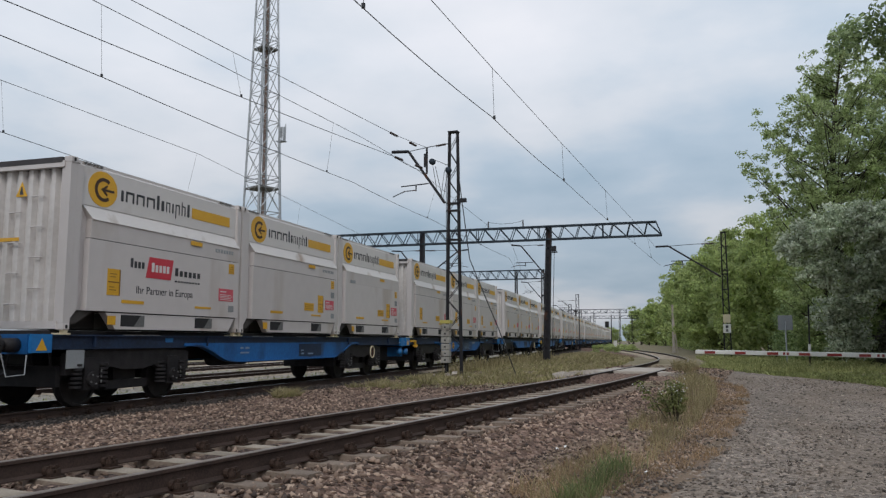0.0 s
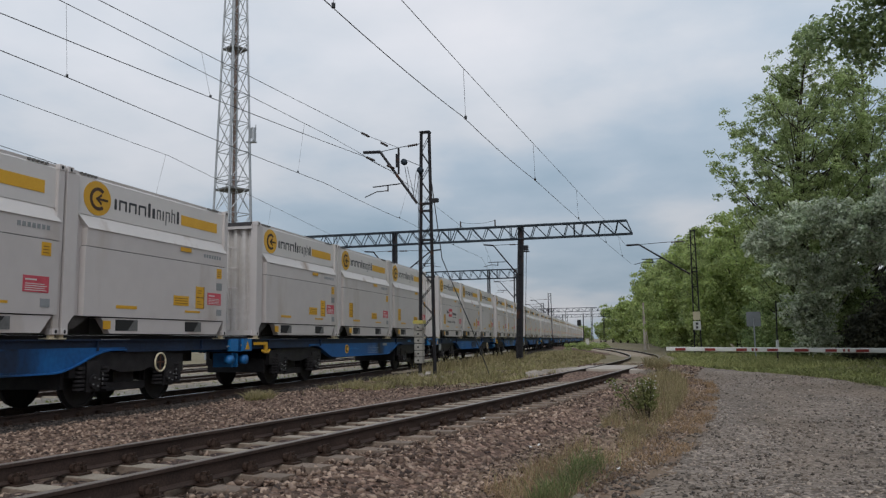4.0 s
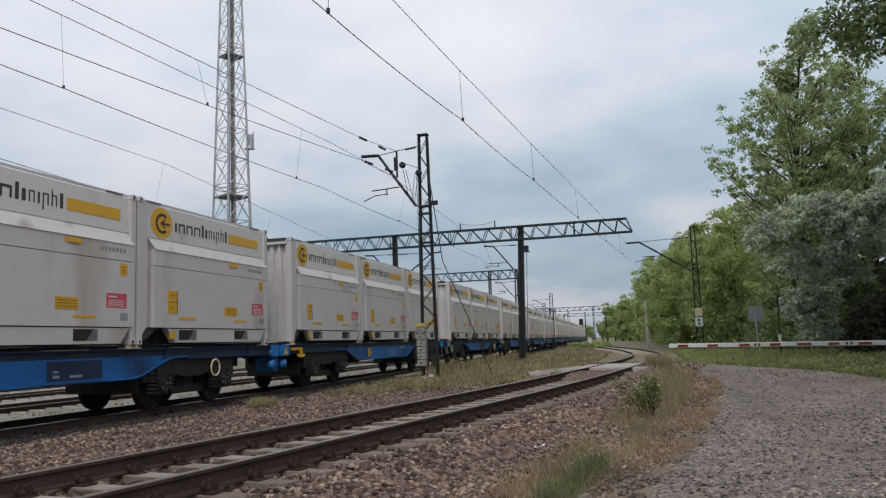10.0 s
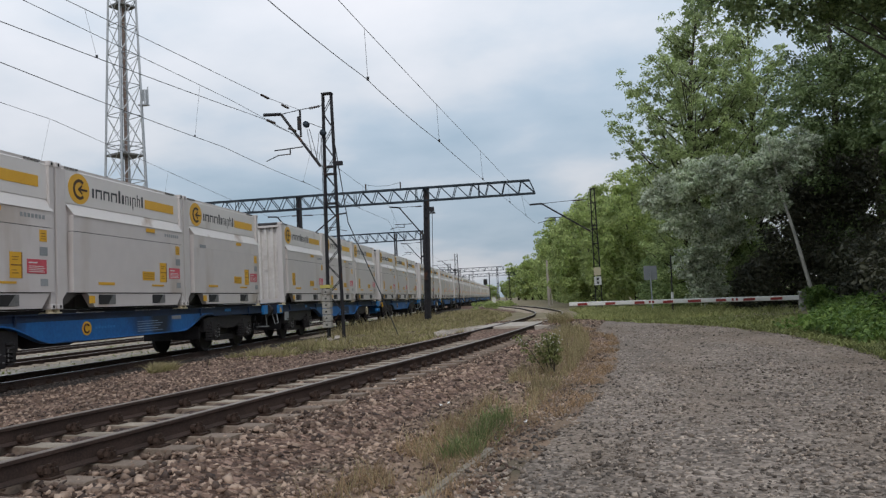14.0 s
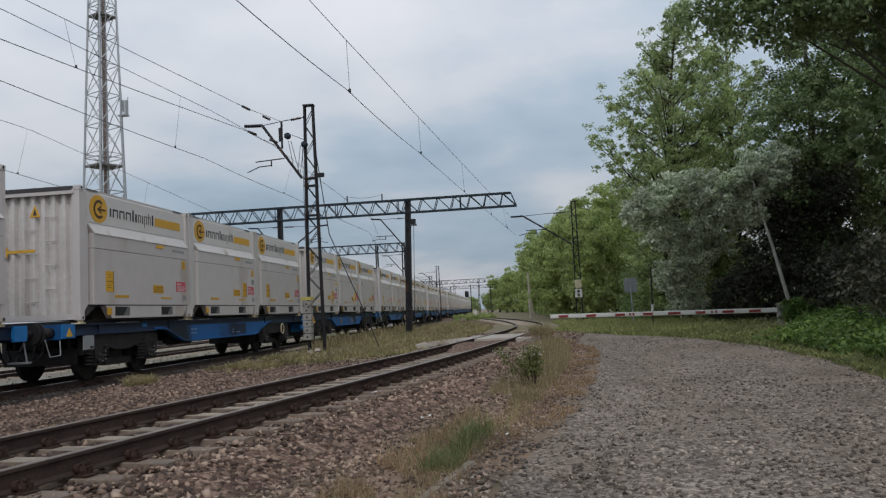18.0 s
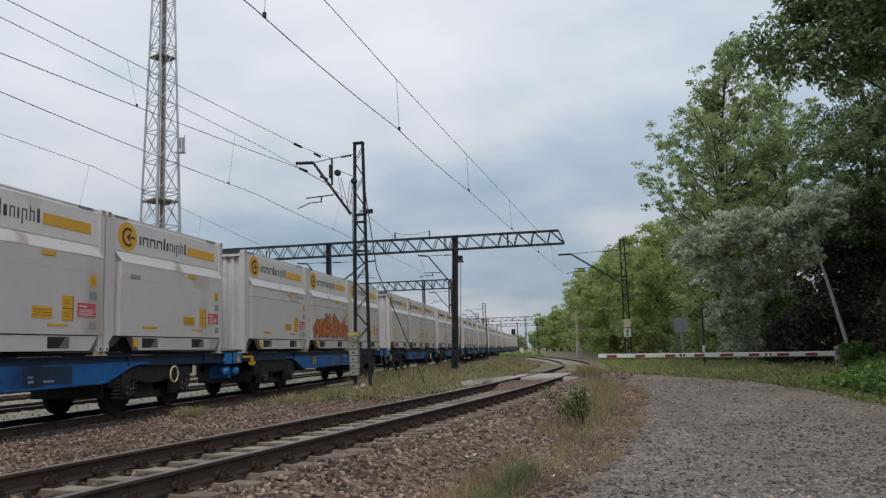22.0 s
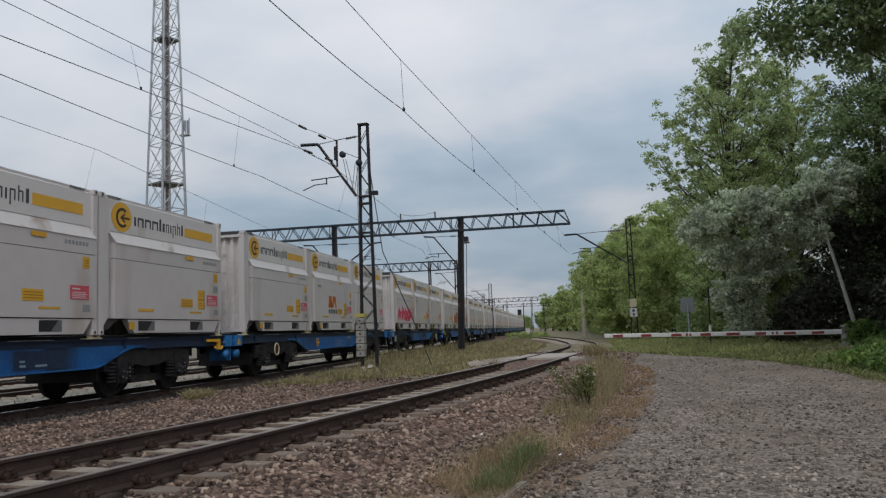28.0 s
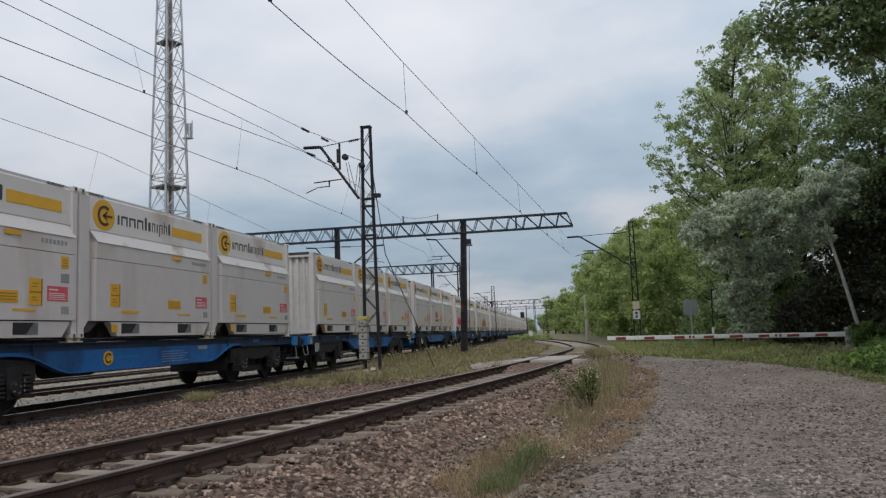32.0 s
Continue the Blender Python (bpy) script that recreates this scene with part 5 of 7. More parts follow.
M_redpanel = mat("red_company_panel", (0.50, 0.03, 0.05), (0.58, 0.05, 0.07), 0.5)
M_sprayorange = mat("orange_spray_paint", (0.52, 0.11, 0.02), (0.62, 0.21, 0.05), 0.6, 0.0, 5.0, 30.0)
M_sprayblack = mat("dark_brown_spray_paint", (0.03, 0.014, 0.01), (0.11, 0.03, 0.018), 0.6)
M_spraypink = mat("pale_spray_paint", (0.55, 0.42, 0.42), (0.66, 0.56, 0.55), 0.6)
M_sprayred = mat("red_spray_paint", (0.36, 0.02, 0.06), (0.48, 0.04, 0.10), 0.6)
FIRST, LAST = -14, 12


def build_train():
    proto = {"wagon0": wagon_prototype(), "wagon1": wagon_prototype(True, False), "a": container(1, "usual"), "b": container(2, "late"), "smooth": container(4, "smooth"),
             "far_wagon0": wagon_prototype(False), "far_wagon1": wagon_prototype(False, False), "far_a": container(1, "usual", False), "company": container(3, "company"), "turned0": wagon_prototype(True, True, True), "turned1": wagon_prototype(True, False, True)}
    late = {(0, 1), (0, 2), (1, 0), (5, 0), (5, 1), (5, 2), (6, 1), (7, 0), (7, 2), (10, 2), (8, 0), (8, 1), (8, 2), (9, 0), (11, 0), (3, 2), (2, 2)}
    smooth_sided = {(0, 2), (5, 2), (8, 1), (8, 2), (9, 1)}
    first = dict(proto)

    def take(key):
        ob = first.pop(key, None)
        return ob or copy_thing(proto[key], Matrix())

    made = []
    for n in range(FIRST, LAST + 1):
        w = take(("turned%d" if n in (9, 10) else "wagon%d" if n > -2 else "far_wagon%d") % (n % 2))
        TRAIN.append((w, n, 0.0, 0.0))
        made.append(w)
        for k in range(3):
            c = take("far_a" if n < -1 else "company" if (n, k) == (0, 0) else "smooth" if (n, k) in smooth_sided else "b" if (n, k) in late else "a")
            TRAIN.append((c, n, k * PITCH + CL / 2 - MID, DECK))
            made.append((c, n, k))
    for q in made:
        if isinstance(q, tuple):
            extras(*q)
    for ob, n, a, z in TRAIN:
        ob.matrix_basis = train_pose(n, a, 0.0, z)
    for ob, n, a, z in TRAIN:
        if z == 0.0:
            for wh, yy in wagon_wheels(ob, n % 2 == 0):
                if n >= -1:
                    WHEELS.append((wh, yy))


build_train()


def motions():
    for ob, n, a, z in TRAIN:
        walk(ob, [(t, train_pose(n, a, t, z)) for t in range(33)])
    for wh, yy in WHEELS:
        walk(wh, [(t / 15, pose(0, yy, WHEEL_Z, -math.degrees(gone(t / 15) / 0.518) % 360)) for t in range(481)])

# ---- masts, gantries and wires ----


def zigzag(bm, a0, a1, b0, b1, n, r=0.018):
    a0, a1, b0, b1 = map(Vector, (a0, a1, b0, b1))
    for i in range(n):
        p, q = (a0.lerp(a1, i / n), b0.lerp(b1, (i + 1) / n)) if i % 2 == 0 else (b0.lerp(b1, i / n), a0.lerp(a1, (i + 1) / n))
        tube(bm, [p, q], r, 4)


def braces(parent, a0, a1, b0, b1, n, r, material, single=True):
    """Slanting lattice bars, each a part where they show well."""
    a0, a1, b0, b1 = map(Vector, (a0, a1, b0, b1))
    bm = bmesh.new()
    for i in range(n):
        p, q = (a0.lerp(a1, i / n), b0.lerp(b1, (i + 1) / n)) if i % 2 == 0 else (b0.lerp(b1, i / n), a0.lerp(a1, (i + 1) / n))
        tube(bm, [p, q], r, 4)
        if single:
            part("brace", bm, material, parent)
            bm = bmesh.new()
    if single:
        bm.free()
    else:
        tagged(part("lacing", bm, material, parent), kind="stuff")


def insulator(parent, a, b, r=0.055):
    a, b = Vector(a), Vector(b)
    bm = bmesh.new()
    n = 5
    d = (b - a).normalized()
    side = d.cross(Vector((0, 0, 1)) if abs(d.z) < 0.95 else Vector((1, 0, 0))).normalized()
    up = side.cross(d)
    rings = []
    for i in range(4 * n + 1):
        p, k = a.lerp(b, i / (4 * n)), r * (0.5, 1.0, 0.9, 0.5)[i % 4]
        rings.append([bm.verts.new(p + k * (math.cos(u) * side + math.sin(u) * up)) for u in (2 * math.pi * j / 8 for j in range(8))])
    for p, q in zip(rings, rings[1:]):
        for j in range(8):
            bm.faces.new((p[j], p[(j + 1) % 8], q[(j + 1) % 8], q[j]))
    bm.faces.new(rings[0][::-1])
    bm.faces.new(rings[-1])
    part("insulator", bm, M_ins, parent, "dark ribbed insulator")


def cantilever(m, base, knee, tip, top, hook, out, inn, r=0.05):
    """A slanting bracket from base over knee to tip, tied back to top; a registration tube from inn to out carries the steady arm down to hook."""
    base, knee, tip, top, hook, out, inn = map(Vector, (base, knee, tip, top, hook, out, inn))
    bm = bmesh.new()
    tube(bm, [base, knee], r, 6)
    tube(bm, [knee, tip], r * 1.15, 6)
    part("cantilever", bm, M_steel, m, "dark slanting bracket tube")
    bm = bmesh.new()
    tube(bm, [knee, knee.lerp(top, 0.5) + Vector((0, 0, 0.02)), top], 0.018, 5)
    part("tie_rod", bm, M_steel, m)
    insulator(m, knee.lerp(top, 0.66), knee.lerp(top, 0.9), 0.06)
    insulator(m, base.lerp(knee, 0.0), base.lerp(knee, 0.16), 0.07)
    drop = out.lerp(inn, 0.55)
    bm = bmesh.new()
    tube(bm, [out, inn], 0.026, 5)
    tube(bm, [drop, drop + Vector((0, 0, -0.26))], 0.03, 5)
    tube(bm, [drop + Vector((0, 0, -0.22)), hook.lerp(drop, 0.5) + Vector((0, 0, -0.02)), hook], 0.022, 5)
    part("steady_arm", bm, M_steel, m, "dark steady arm below the bracket")


def lattice_mast(base, height, w0, w1, arms, label, foot=True):
    m = thing("catenary_mast", pose(0, 0, 0), label, "mast", "catenary masts beside the tracks")
    x, y, z = base
    for i, (sx, sy) in enumerate(((-1, -1), (1, -1), (1, 1), (-1, 1))):
        bm = bmesh.new()
        a, b = (x + sx * w0 / 2, y + sy * 0.11, z), (x + sx * w1 / 2, y + sy * 0.09, z + height)
        tube(bm, [a, b], 0.042 if w0 > 0.5 else 0.033, 4)
        part("leg", bm, M_steel, m)
    for sy in (-1, 1):
        braces(m, (x - w0 / 2, y + sy * 0.11, z + 0.6), (x - w1 / 2, y + sy * 0.09, z + height - 0.2), (x + w0 / 2, y + sy * 0.11, z + 0.6), (x + w1 / 2, y + sy * 0.09, z + height - 0.2), 15, 0.016, M_steel, foot)
    for q in (0.0, 0.30, 0.33, 0.45):
        bm = bmesh.new()
        w = w0 + (w1 - w0) * (1 - q)
        cbox(bm, (x, y, z + height * (1 - q)), (w + 0.1, 0.28, 0.06))
        part("cross_plate", bm, M_steel, m)
    if foot:
        bm = bmesh.new()
        cbox(bm, (x, y, z - 0.1), (0.7, 0.6, 0.35))
        part("footing", bm, M_slab, m, "grey concrete footing")
    for a in arms:
        cantilever(m, *a)
    return m


def mast_rubble():
    rnd = random.Random(71)
    for x, y, w in ((-8.62, 28.9, 0.46), (-8.3, 28.75, 0.3), (-8.95, 29.2, 0.32), (-8.0, 28.8, 0.22), (-9.5, 29.3, 0.26)):
        bm = bmesh.new()
        cbox(bm, (0, 0, 0), (w, w * 0.45, w * 0.4))
        for v in bm.verts:
            v.co += Vector((rnd.gauss(0, w * 0.08), rnd.gauss(0, w * 0.06), rnd.gauss(0, w * 0.06)))
        ob = part("concrete_lump", bm, M_slab)
        ob.matrix_world = pose(x, y, land(x, y) + w * 0.2, rnd.uniform(-14, 14), rnd.uniform(-30, 30), rnd.uniform(0, 180))
        tagged(ob, "broken pale concrete lump at the mast foot", "rubble", "concrete lumps at the mast foot")


mast_rubble()
MAST = (-9.1, 30.5, -0.42)
mast = lattice_mast(MAST, 10.05, 0.62, 0.34, [((-9.45, 30.4, 6.64), (-11.05, 30.4, 8.92), (-11.8, 30.4, 8.95), (-9.21, 30.4, 9.14), (-11.74, 30.4, 7.02), (-11.38, 30.4, 7.43), (-10.16, 30.4, 7.5), 0.06)], "dark steel lattice catenary mast with tension weights")


def mast_gear():
    # tensioning pulleys, weights and back stay
    bm = bmesh.new()
    tube(bm, [(-10.22, 30.35, 9.02), (-10.22, 30.35, 7.9)], 0.045, 8)
    tube(bm, [(-10.28, 30.35, 8.75), (-10.28, 30.35, 8.2)], 0.075, 8)
    part("hanger", bm, M_steel, mast)
    for cx, cz in ((-9.98, 8.4), (-9.28, 8.0)):
        bm = bmesh.new()
        tube(bm, [(cx, 30.28, cz), (cx, 30.42, cz)], 0.13, 14)
        part("pulley", bm, M_gantry, mast, "dark tensioning pulley wheel", True)
    bm = bmesh.new()
    for a, b in (((-9.95, 8.5), (-9.3, 8.2)), ((-9.95, 8.2), (-9.75, 7.0)), ((-9.85, 8.2), (-9.55, 6.9)), ((-9.45, 8.0), (-9.6, 6.9)), ((-9.3, 8.0), (-9.5, 6.85))):
        tube(bm, [(a[0], 30.35, a[1]), (b[0], 30.35, b[1])], 0.012, 4)
    tube(bm, [(-8.9, 30.4, 8.1), (-8.42, 30.45, 4.3), (-7.21, 30.5, 1.37), (-6.55, 30.55, -0.4)], 0.02, 4)
    part("stay_wire", bm, M_wire, mast, "thin tensioning and stay wires")
    bm = bmesh.new()
    cbox(bm, (-8.72, 30.45, 6.72), (0.34, 0.16, 0.16))
    part("clamp", bm, M_steel, mast)
    for i in range(6):
        bm = bmesh.new()
        box(bm, -9.50, -9.16, 30.0, 30.34, 0.12 + i * 0.26, 0.12 + i * 0.26 + 0.24)
        bmesh.ops.bevel(bm, geom=list(bm.edges), offset=0.02, segments=1, affect="EDGES")
        w = part("weight", bm, M_weight, mast, "whitish concrete tension weight")
        bm = bmesh.new()
        cbox(bm, (-9.33, 29.995, 0.24 + i * 0.26), (0.07, 0.01, 0.06))
        part("weight_slot", bm, M_hole, w)
    bm = bmesh.new()
    box(bm, -9.54, -9.12, 29.97, 30.38, 1.69, 1.82)
    part("weight_cap", bm, M_yellowcap, mast, "faded yellow cap on the weights")
    bm = bmesh.new()
    tube(bm, [(-9.33, 30.2, 1.8), (-9.36, 30.3, 7.9)], 0.012, 4)
    tube(bm, [(-9.33, 30.2, 0.13), (-9.33, 30.2, -0.45)], 0.03, 5)
    part("weight_rope", bm, M_wire, mast)


M_weight = mat("grey_weight_concrete", (0.26, 0.25, 0.23), (0.38, 0.37, 0.34), 0.85, 0.0, 4.0, 40.0, c=(0.16, 0.14, 0.12), c_at=0.55)
M_yellowcap = mat("faded_yellow_paint", (0.42, 0.36, 0.08), (0.52, 0.46, 0.14), 0.6)
mast_gear()

SMAST = (2.12, 49.9, -0.15)
smast = lattice_mast(SMAST, 7.65, 0.40, 0.24, [((1.9, 49.9, 4.82), (-1.08, 49.9, 6.78), (-1.85, 49.9, 6.77), (1.85, 49.9, 6.88), (-1.4, 49.9, 5.55), (-0.94, 49.9, 5.85), (0.25, 49.9, 5.85), 0.055)], "slender dark lattice mast holding the siding wire")


def mast_plates():
    for z0, z1, m, w in ((2.05, 2.55, M_cream, 0.42), (1.45, 1.98, M_plate, 0.44)):
        bm = bmesh.new()
        box(bm, 2.12 - w / 2, 2.12 + w / 2, 49.72, 49.74, z0, z1)
        p = part("plate", bm, m, smast, "small plate on the mast")
        if m == M_plate:
            bm = bmesh.new()
            cbox(bm, (2.12, 49.715, 1.82), (0.14, 0.008, 0.14))
            cbox(bm, (2.12, 49.715, 1.6), (0.12, 0.008, 0.14))
            part("plate_bars", bm, M_dark, p)


mast_plates()


def gantry(name, y, x0, x1, zb, zt, columns, label, bays):
    g = thing(name, Matrix(), label, "gantry", "catenary gantries over the tracks")
    for dy in (-0.28, 0.28):
        for z, q0, q1 in ((zt, x0, x1 - 0.35), (zb, x0, x1)):
            bm = bmesh.new()
            cbox(bm, ((q0 + q1) / 2, y + dy, z), (q1 - q0, 0.07, 0.09))
            part("chord", bm, M_gantry, g)
        n = bays * 2
        braces(g, (x0, y + dy, zb), (x1, y + dy, zb), (x0, y + dy, zt), (x1 - 0.35, y + dy, zt), n, 0.03, M_gantry, y < 60)
        bm = bmesh.new()
        tube(bm, [(x1, y + dy, zb), (x1 - 0.35, y + dy, zt)], 0.035, 4)
        k = x0 + 2.6
        while k < x1:
            tube(bm, [(k, y + dy, zb), (k, y + dy, zt)], 0.03, 4)
            k += 4.4
        tagged(part("end_brace", bm, M_gantry, g), kind="stuff")
    bm = bmesh.new()
    zigzag(bm, (x0, y - 0.28, zt), (x1 - 0.35, y - 0.28, zt), (x0, y + 0.28, zt), (x1 - 0.35, y + 0.28, zt), bays, 0.02)
    tagged(part("top_lacing", bm, M_gantry, g), kind="stuff")
    for cx, lean, thick, z0 in columns:
        bm = bmesh.new()
        for sx in (-1, 1):
            box_pts = [(cx - lean + sx * thick / 2 - 0.05, z0), (cx - lean + sx * thick / 2 + 0.05, z0), (cx + sx * thick / 2 * 0.8 + 0.05, zt + 0.06), (cx + sx * thick / 2 * 0.8 - 0.05, zt + 0.06)]
            prism(bm, box_pts, y - 0.16, y + 0.16, "y")
        c = part("column", bm, M_steel, g, "dark riveted steel column")
        if y < 60:
            bm = bmesh.new()
            prism(bm, [(cx - lean - thick / 2, z0), (cx - lean + thick / 2, z0), (cx + thick * 0.4, zt), (cx - thick * 0.4, zt)], y - 0.04, y + 0.04, "y")
            part("web_plate", bm, M_steel, c)
        zz = z0 + 0.5
        while zz < zt:
            bm = bmesh.new()
            cbox(bm, (cx - lean * (1 - (zz - z0) / (zt - z0)), y, zz), (thick, 0.26, 0.2))
            part("batten_plate", bm, M_steel, c)
            zz += 0.62 if y < 60 else 2.0
    return g


G1 = 53.5
g1 = gantry("catenary_gantry", G1, -30.0, -1.55, 7.95, 8.86, [(-9.07, 0.32, 0.34, -0.45), (-18.35, 0.0, 0.26, -0.45), (-27.5, 0.0, 0.26, -0.45)], "long blue-grey lattice gantry spanning the tracks", 25)
cantilever(g1, (-9.35, G1, 5.46), (-11.06, G1, 7.58), (-11.75, G1, 7.66), (-9.3, G1, 7.58), (-11.76, G1, 6.1), (-11.44, G1, 6.4), (-10.2, G1, 6.4))
cantilever(g1, (-18.3, G1, 5.4), (-20.0, G1, 7.5), (-20.7, G1, 7.55), (-18.3, G1, 7.5), (-20.7, G1, 6.2), (-20.3, G1, 6.5), (-19.1, G1, 6.5))
cantilever(g1, (-18.3, G1, 5.4), (-15.6, G1, 7.4), (-14.9, G1, 7.45), (-18.3, G1, 7.5), (-14.9, G1, 6.2), (-15.3, G1, 6.5), (-16.8, G1, 6.5))


def gantry_gear():
    for x in (-10.9, -13.4):
        bm = bmesh.new()
        tube(bm, [(x, G1, 8.86), (x, G1, 9.4)], 0.05, 6)
        part("post_insulator", bm, M_ins, g1)
    bm = bmesh.new()
    tube(bm, [(-13.4, G1, 9.35), (-12.6, G1, 9.2), (-11.7, G1, 9.2), (-10.9, G1, 9.35)], 0.012, 4)
    part("jumper_wire", bm, M_wire, g1)
    bm = bmesh.new()
    cbox(bm, (-8.74, G1 - 0.1, 7.3), (0.3, 0.3, 0.34))
    cbox(bm, (-8.74, G1 - 0.1, 7.05), (0.44, 0.4, 0.06))
    part("lamp_housing", bm, M_steel, g1, "small dark box on a bracket")
    bm = bmesh.new()
    tube(bm, [(-8.72, G1 - 0.1, 7.0), (-8.95, G1 - 0.1, 0.5)], 0.02, 5)
    part("cable_pipe", bm, M_steel, g1)


gantry_gear()
g2 = gantry("catenary_gantry", 88.0, -38.0, -15.4, 8.0, 9.0, [(-15.7, 0.1, 0.3, -0.45), (-18.8, 0.0, 0.25, -0.45), (-30.0, 0.0, 0.25, -0.45)], "far lattice gantry over the main tracks", 20)
cantilever(g2, (-15.8, 88, 5.6), (-17.5, 88, 7.6), (-18.2, 88, 7.65), (-15.7, 88, 7.7), (-18.1, 88, 6.3), (-17.8, 88, 6.6), (-16.6, 88, 6.6))
g3 = gantry("catenary_gantry", 175.0, -42.0, -13.0, 7.0, 7.8, [(-14.5, 0, 0.3, -0.45), (-24.0, 0.0, 0.25, -0.45), (-36.0, 0.0, 0.25, -0.45)], "distant lattice gantry over the tracks", 20)
g4 = gantry("catenary_gantry", 235.0, -50.0, -14.0, 7.4, 8.2, [(-16.0, 0, 0.3, -0.45), (-28.0, 0.0, 0.25, -0.45), (-44.0, 0.0, 0.25, -0.45)], "distant lattice gantry in haze", 20)
for bx, by, hh in ((-16.2, 120.0, 8.4), (-19.5, 135.0, 7.6), (-21.0, 160.0, 7.5), (-24.0, 210.0, 8.5)):
    lattice_mast((bx, by, -0.45), hh, 0.6, 0.4, [((bx - 0.2, by, 5.2), (bx - 2.3, by, 7.0), (bx - 3.0, by, 7.0), (bx - 0.2, by, 7.1), (bx - 2.9, by, 5.7), (bx - 2.6, by, 6.0), (bx - 1.4, by, 6.0))], "distant dark lattice mast", False)


# far concrete pole beside the siding, and a signal
def poles():
    p = thing("concrete_pole", Matrix(), "pale concrete pole beside the siding", "pole")
    bm = bmesh.new()
    tube(bm, [(0.2, 76, -0.4), (0.17, 76, 4.3)], 0.16, 8, 0.09)
    part("pole", bm, M_slab, p)
    bm = bmesh.new()
    tube(bm, [(0.55, 76, -0.4), (0.2, 76, 3.2)], 0.05, 6)
    part("strut", bm, M_slab, p)
    p.matrix_basis = pose(-1.65, 0, 0)
    s = thing("signal", Matrix(), "dark railway signal on a slim post", "signal")
    bm = bmesh.new()
    tube(bm, [(-14.0, 150, -0.45), (-14.0, 150, 5.8)], 0.09, 6)
    part("post", bm, M_steel, s)
    bm = bmesh.new()
    cbox(bm, (-14.8, 150, 4.0), (0.7, 0.4, 1.1))
    part("head", bm, M_hole, s)
    for x, h, w in ((-13.2, 1.0, 0.3), (-11.4, 0.4, 0.3)):
        b = thing("relay_cabinet", Matrix(), "small white lineside cabinet", "cabinet")
        bm = bmesh.new()
        box(bm, x - w, x + w, 148, 148.6, -0.45, h)
        part("body", bm, M_plate, b)
        bm = bmesh.new()
        box(bm, x - w - 0.05, x + w + 0.05, 147.9, 148.7, h, h + 0.1)
        part("lid", bm, M_slab, b)


poles()


# ---- overhead wires ----
def wire(name, pts, r, parent):
    bm = bmesh.new()
    tube(bm, pts, r, 5)
    return part(name, bm, M_wire, parent)


def span(a, b, sag, n=10):
    a, b = Vector(a), Vector(b)
    return [a.lerp(b, i / n) - Vector((0, 0, sag * 4 * (i / n) * (1 - i / n))) for i in range(n + 1)]


def catenary(label, contact, messenger, droppers, sag, thick=0.0105):
    """contact, messenger: support points in order; droppers: y of each."""
    c = thing("overhead_wire", Matrix(), label, "wire", "overhead wires")
    cw, mw = [], []
    for a, b in zip(contact, contact[1:]):
        cw += span(a, b, 0.05, 6)[(1 if cw else 0):]
    for a, b in zip(messenger, messenger[1:]):
        mw += span(a, b, sag, 14)[(1 if mw else 0):]
    wire("contact_wire", cw, thick, c)
    wire("messenger_wire", mw, thick * 0.92, c)
    ca, ma = np.array(cw), np.array(mw)
    for y in droppers:
        p = [tuple(float(np.interp(y, q[:, 1], q[:, i])) for i in range(3)) for q in (ma, ca)]
        bm = bmesh.new()
        tube(bm, p, 0.0045, 4)
        tube(bm, [p[1], (p[1][0], p[1][1], p[1][2] + 0.07)], 0.03, 5)
        part("dropper", bm, M_wire, c)
    return c


def on(p, q, y):
    u = (y - p[1]) / (q[1] - p[1])
    return tuple(p[i] + u * (q[i] - p[i]) for i in range(3))


c0, c1 = (-4.19, 9.33, 5.6), (-1.6, 49.9, 5.62)
m0, m1 = (-3.97, 12.0, 6.72), (-1.85, 49.9, 6.75)
catenary("overhead contact and messenger wire above the siding", [on(c0, (-3.75, 15.33, 5.6), -25), c0, (-3.75, 15.33, 5.6), (-3.35, 22.0, 5.6), c1], [on(m0, (-3.36, 22.3, 6.7), -25), m0, (-3.77, 15.5, 6.7), (-3.36, 22.3, 6.7), (-2.4, 38.3, 6.72), m1], [4.0, 9.6, 15.5, 22.3, 30, 38, 45], 0.0, 0.008)
a0, a1 = (-12.63, 14.26, 7.0), (-12.05, 27.0, 7.0)
b0, b1 = (-12.75, 14.1, 8.75), (-11.75, 27.0, 8.75)
catenary("overhead wires above the main track", [on(a0, a1, -20), a0, a1, (-12.1, 36.9, 7.0), (-11.9, G1, 6.75), (-17.6, 88, 6.8), (-27, 235, 6.8)], [on(b0, b1, -20), b0, b1, (-11.6, 33.0, 8.75), (-11.7, G1, 7.7), (-17.8, 88, 7.9), (-27, 235, 7.6)], [8.8, 14.2, 24.9, 36, 46, 60, 72], 0.0)
e0, e1 = (-12.0, 11.05, 7.34), (-10.0, 25.8, 7.61)
f0, f1 = (-11.8, 14.2, 8.68), (-10.35, 27.0, 8.71)
w3 = catenary("wires anchored at the lattice mast", [on(e0, e1, -15), e0, e1, (-10.22, 30.3, 7.92)], [on(f0, f1, -15), f0, f1, (-10.22, 30.35, 9.02)], [17.6], 0.0)
insulator(w3, on(f0, f1, 26.6), on(f0, f1, 27.2), 0.05)
insulator(w3, on(f0, f1, 28.2), on(f0, f1, 28.8), 0.05)
insulator(w3, on(e0, e1, 26.0), on(e0, e1, 26.6), 0.05)
insulator(w3, on(e0, e1, 27.6), on(e0, e1, 28.2), 0.05)
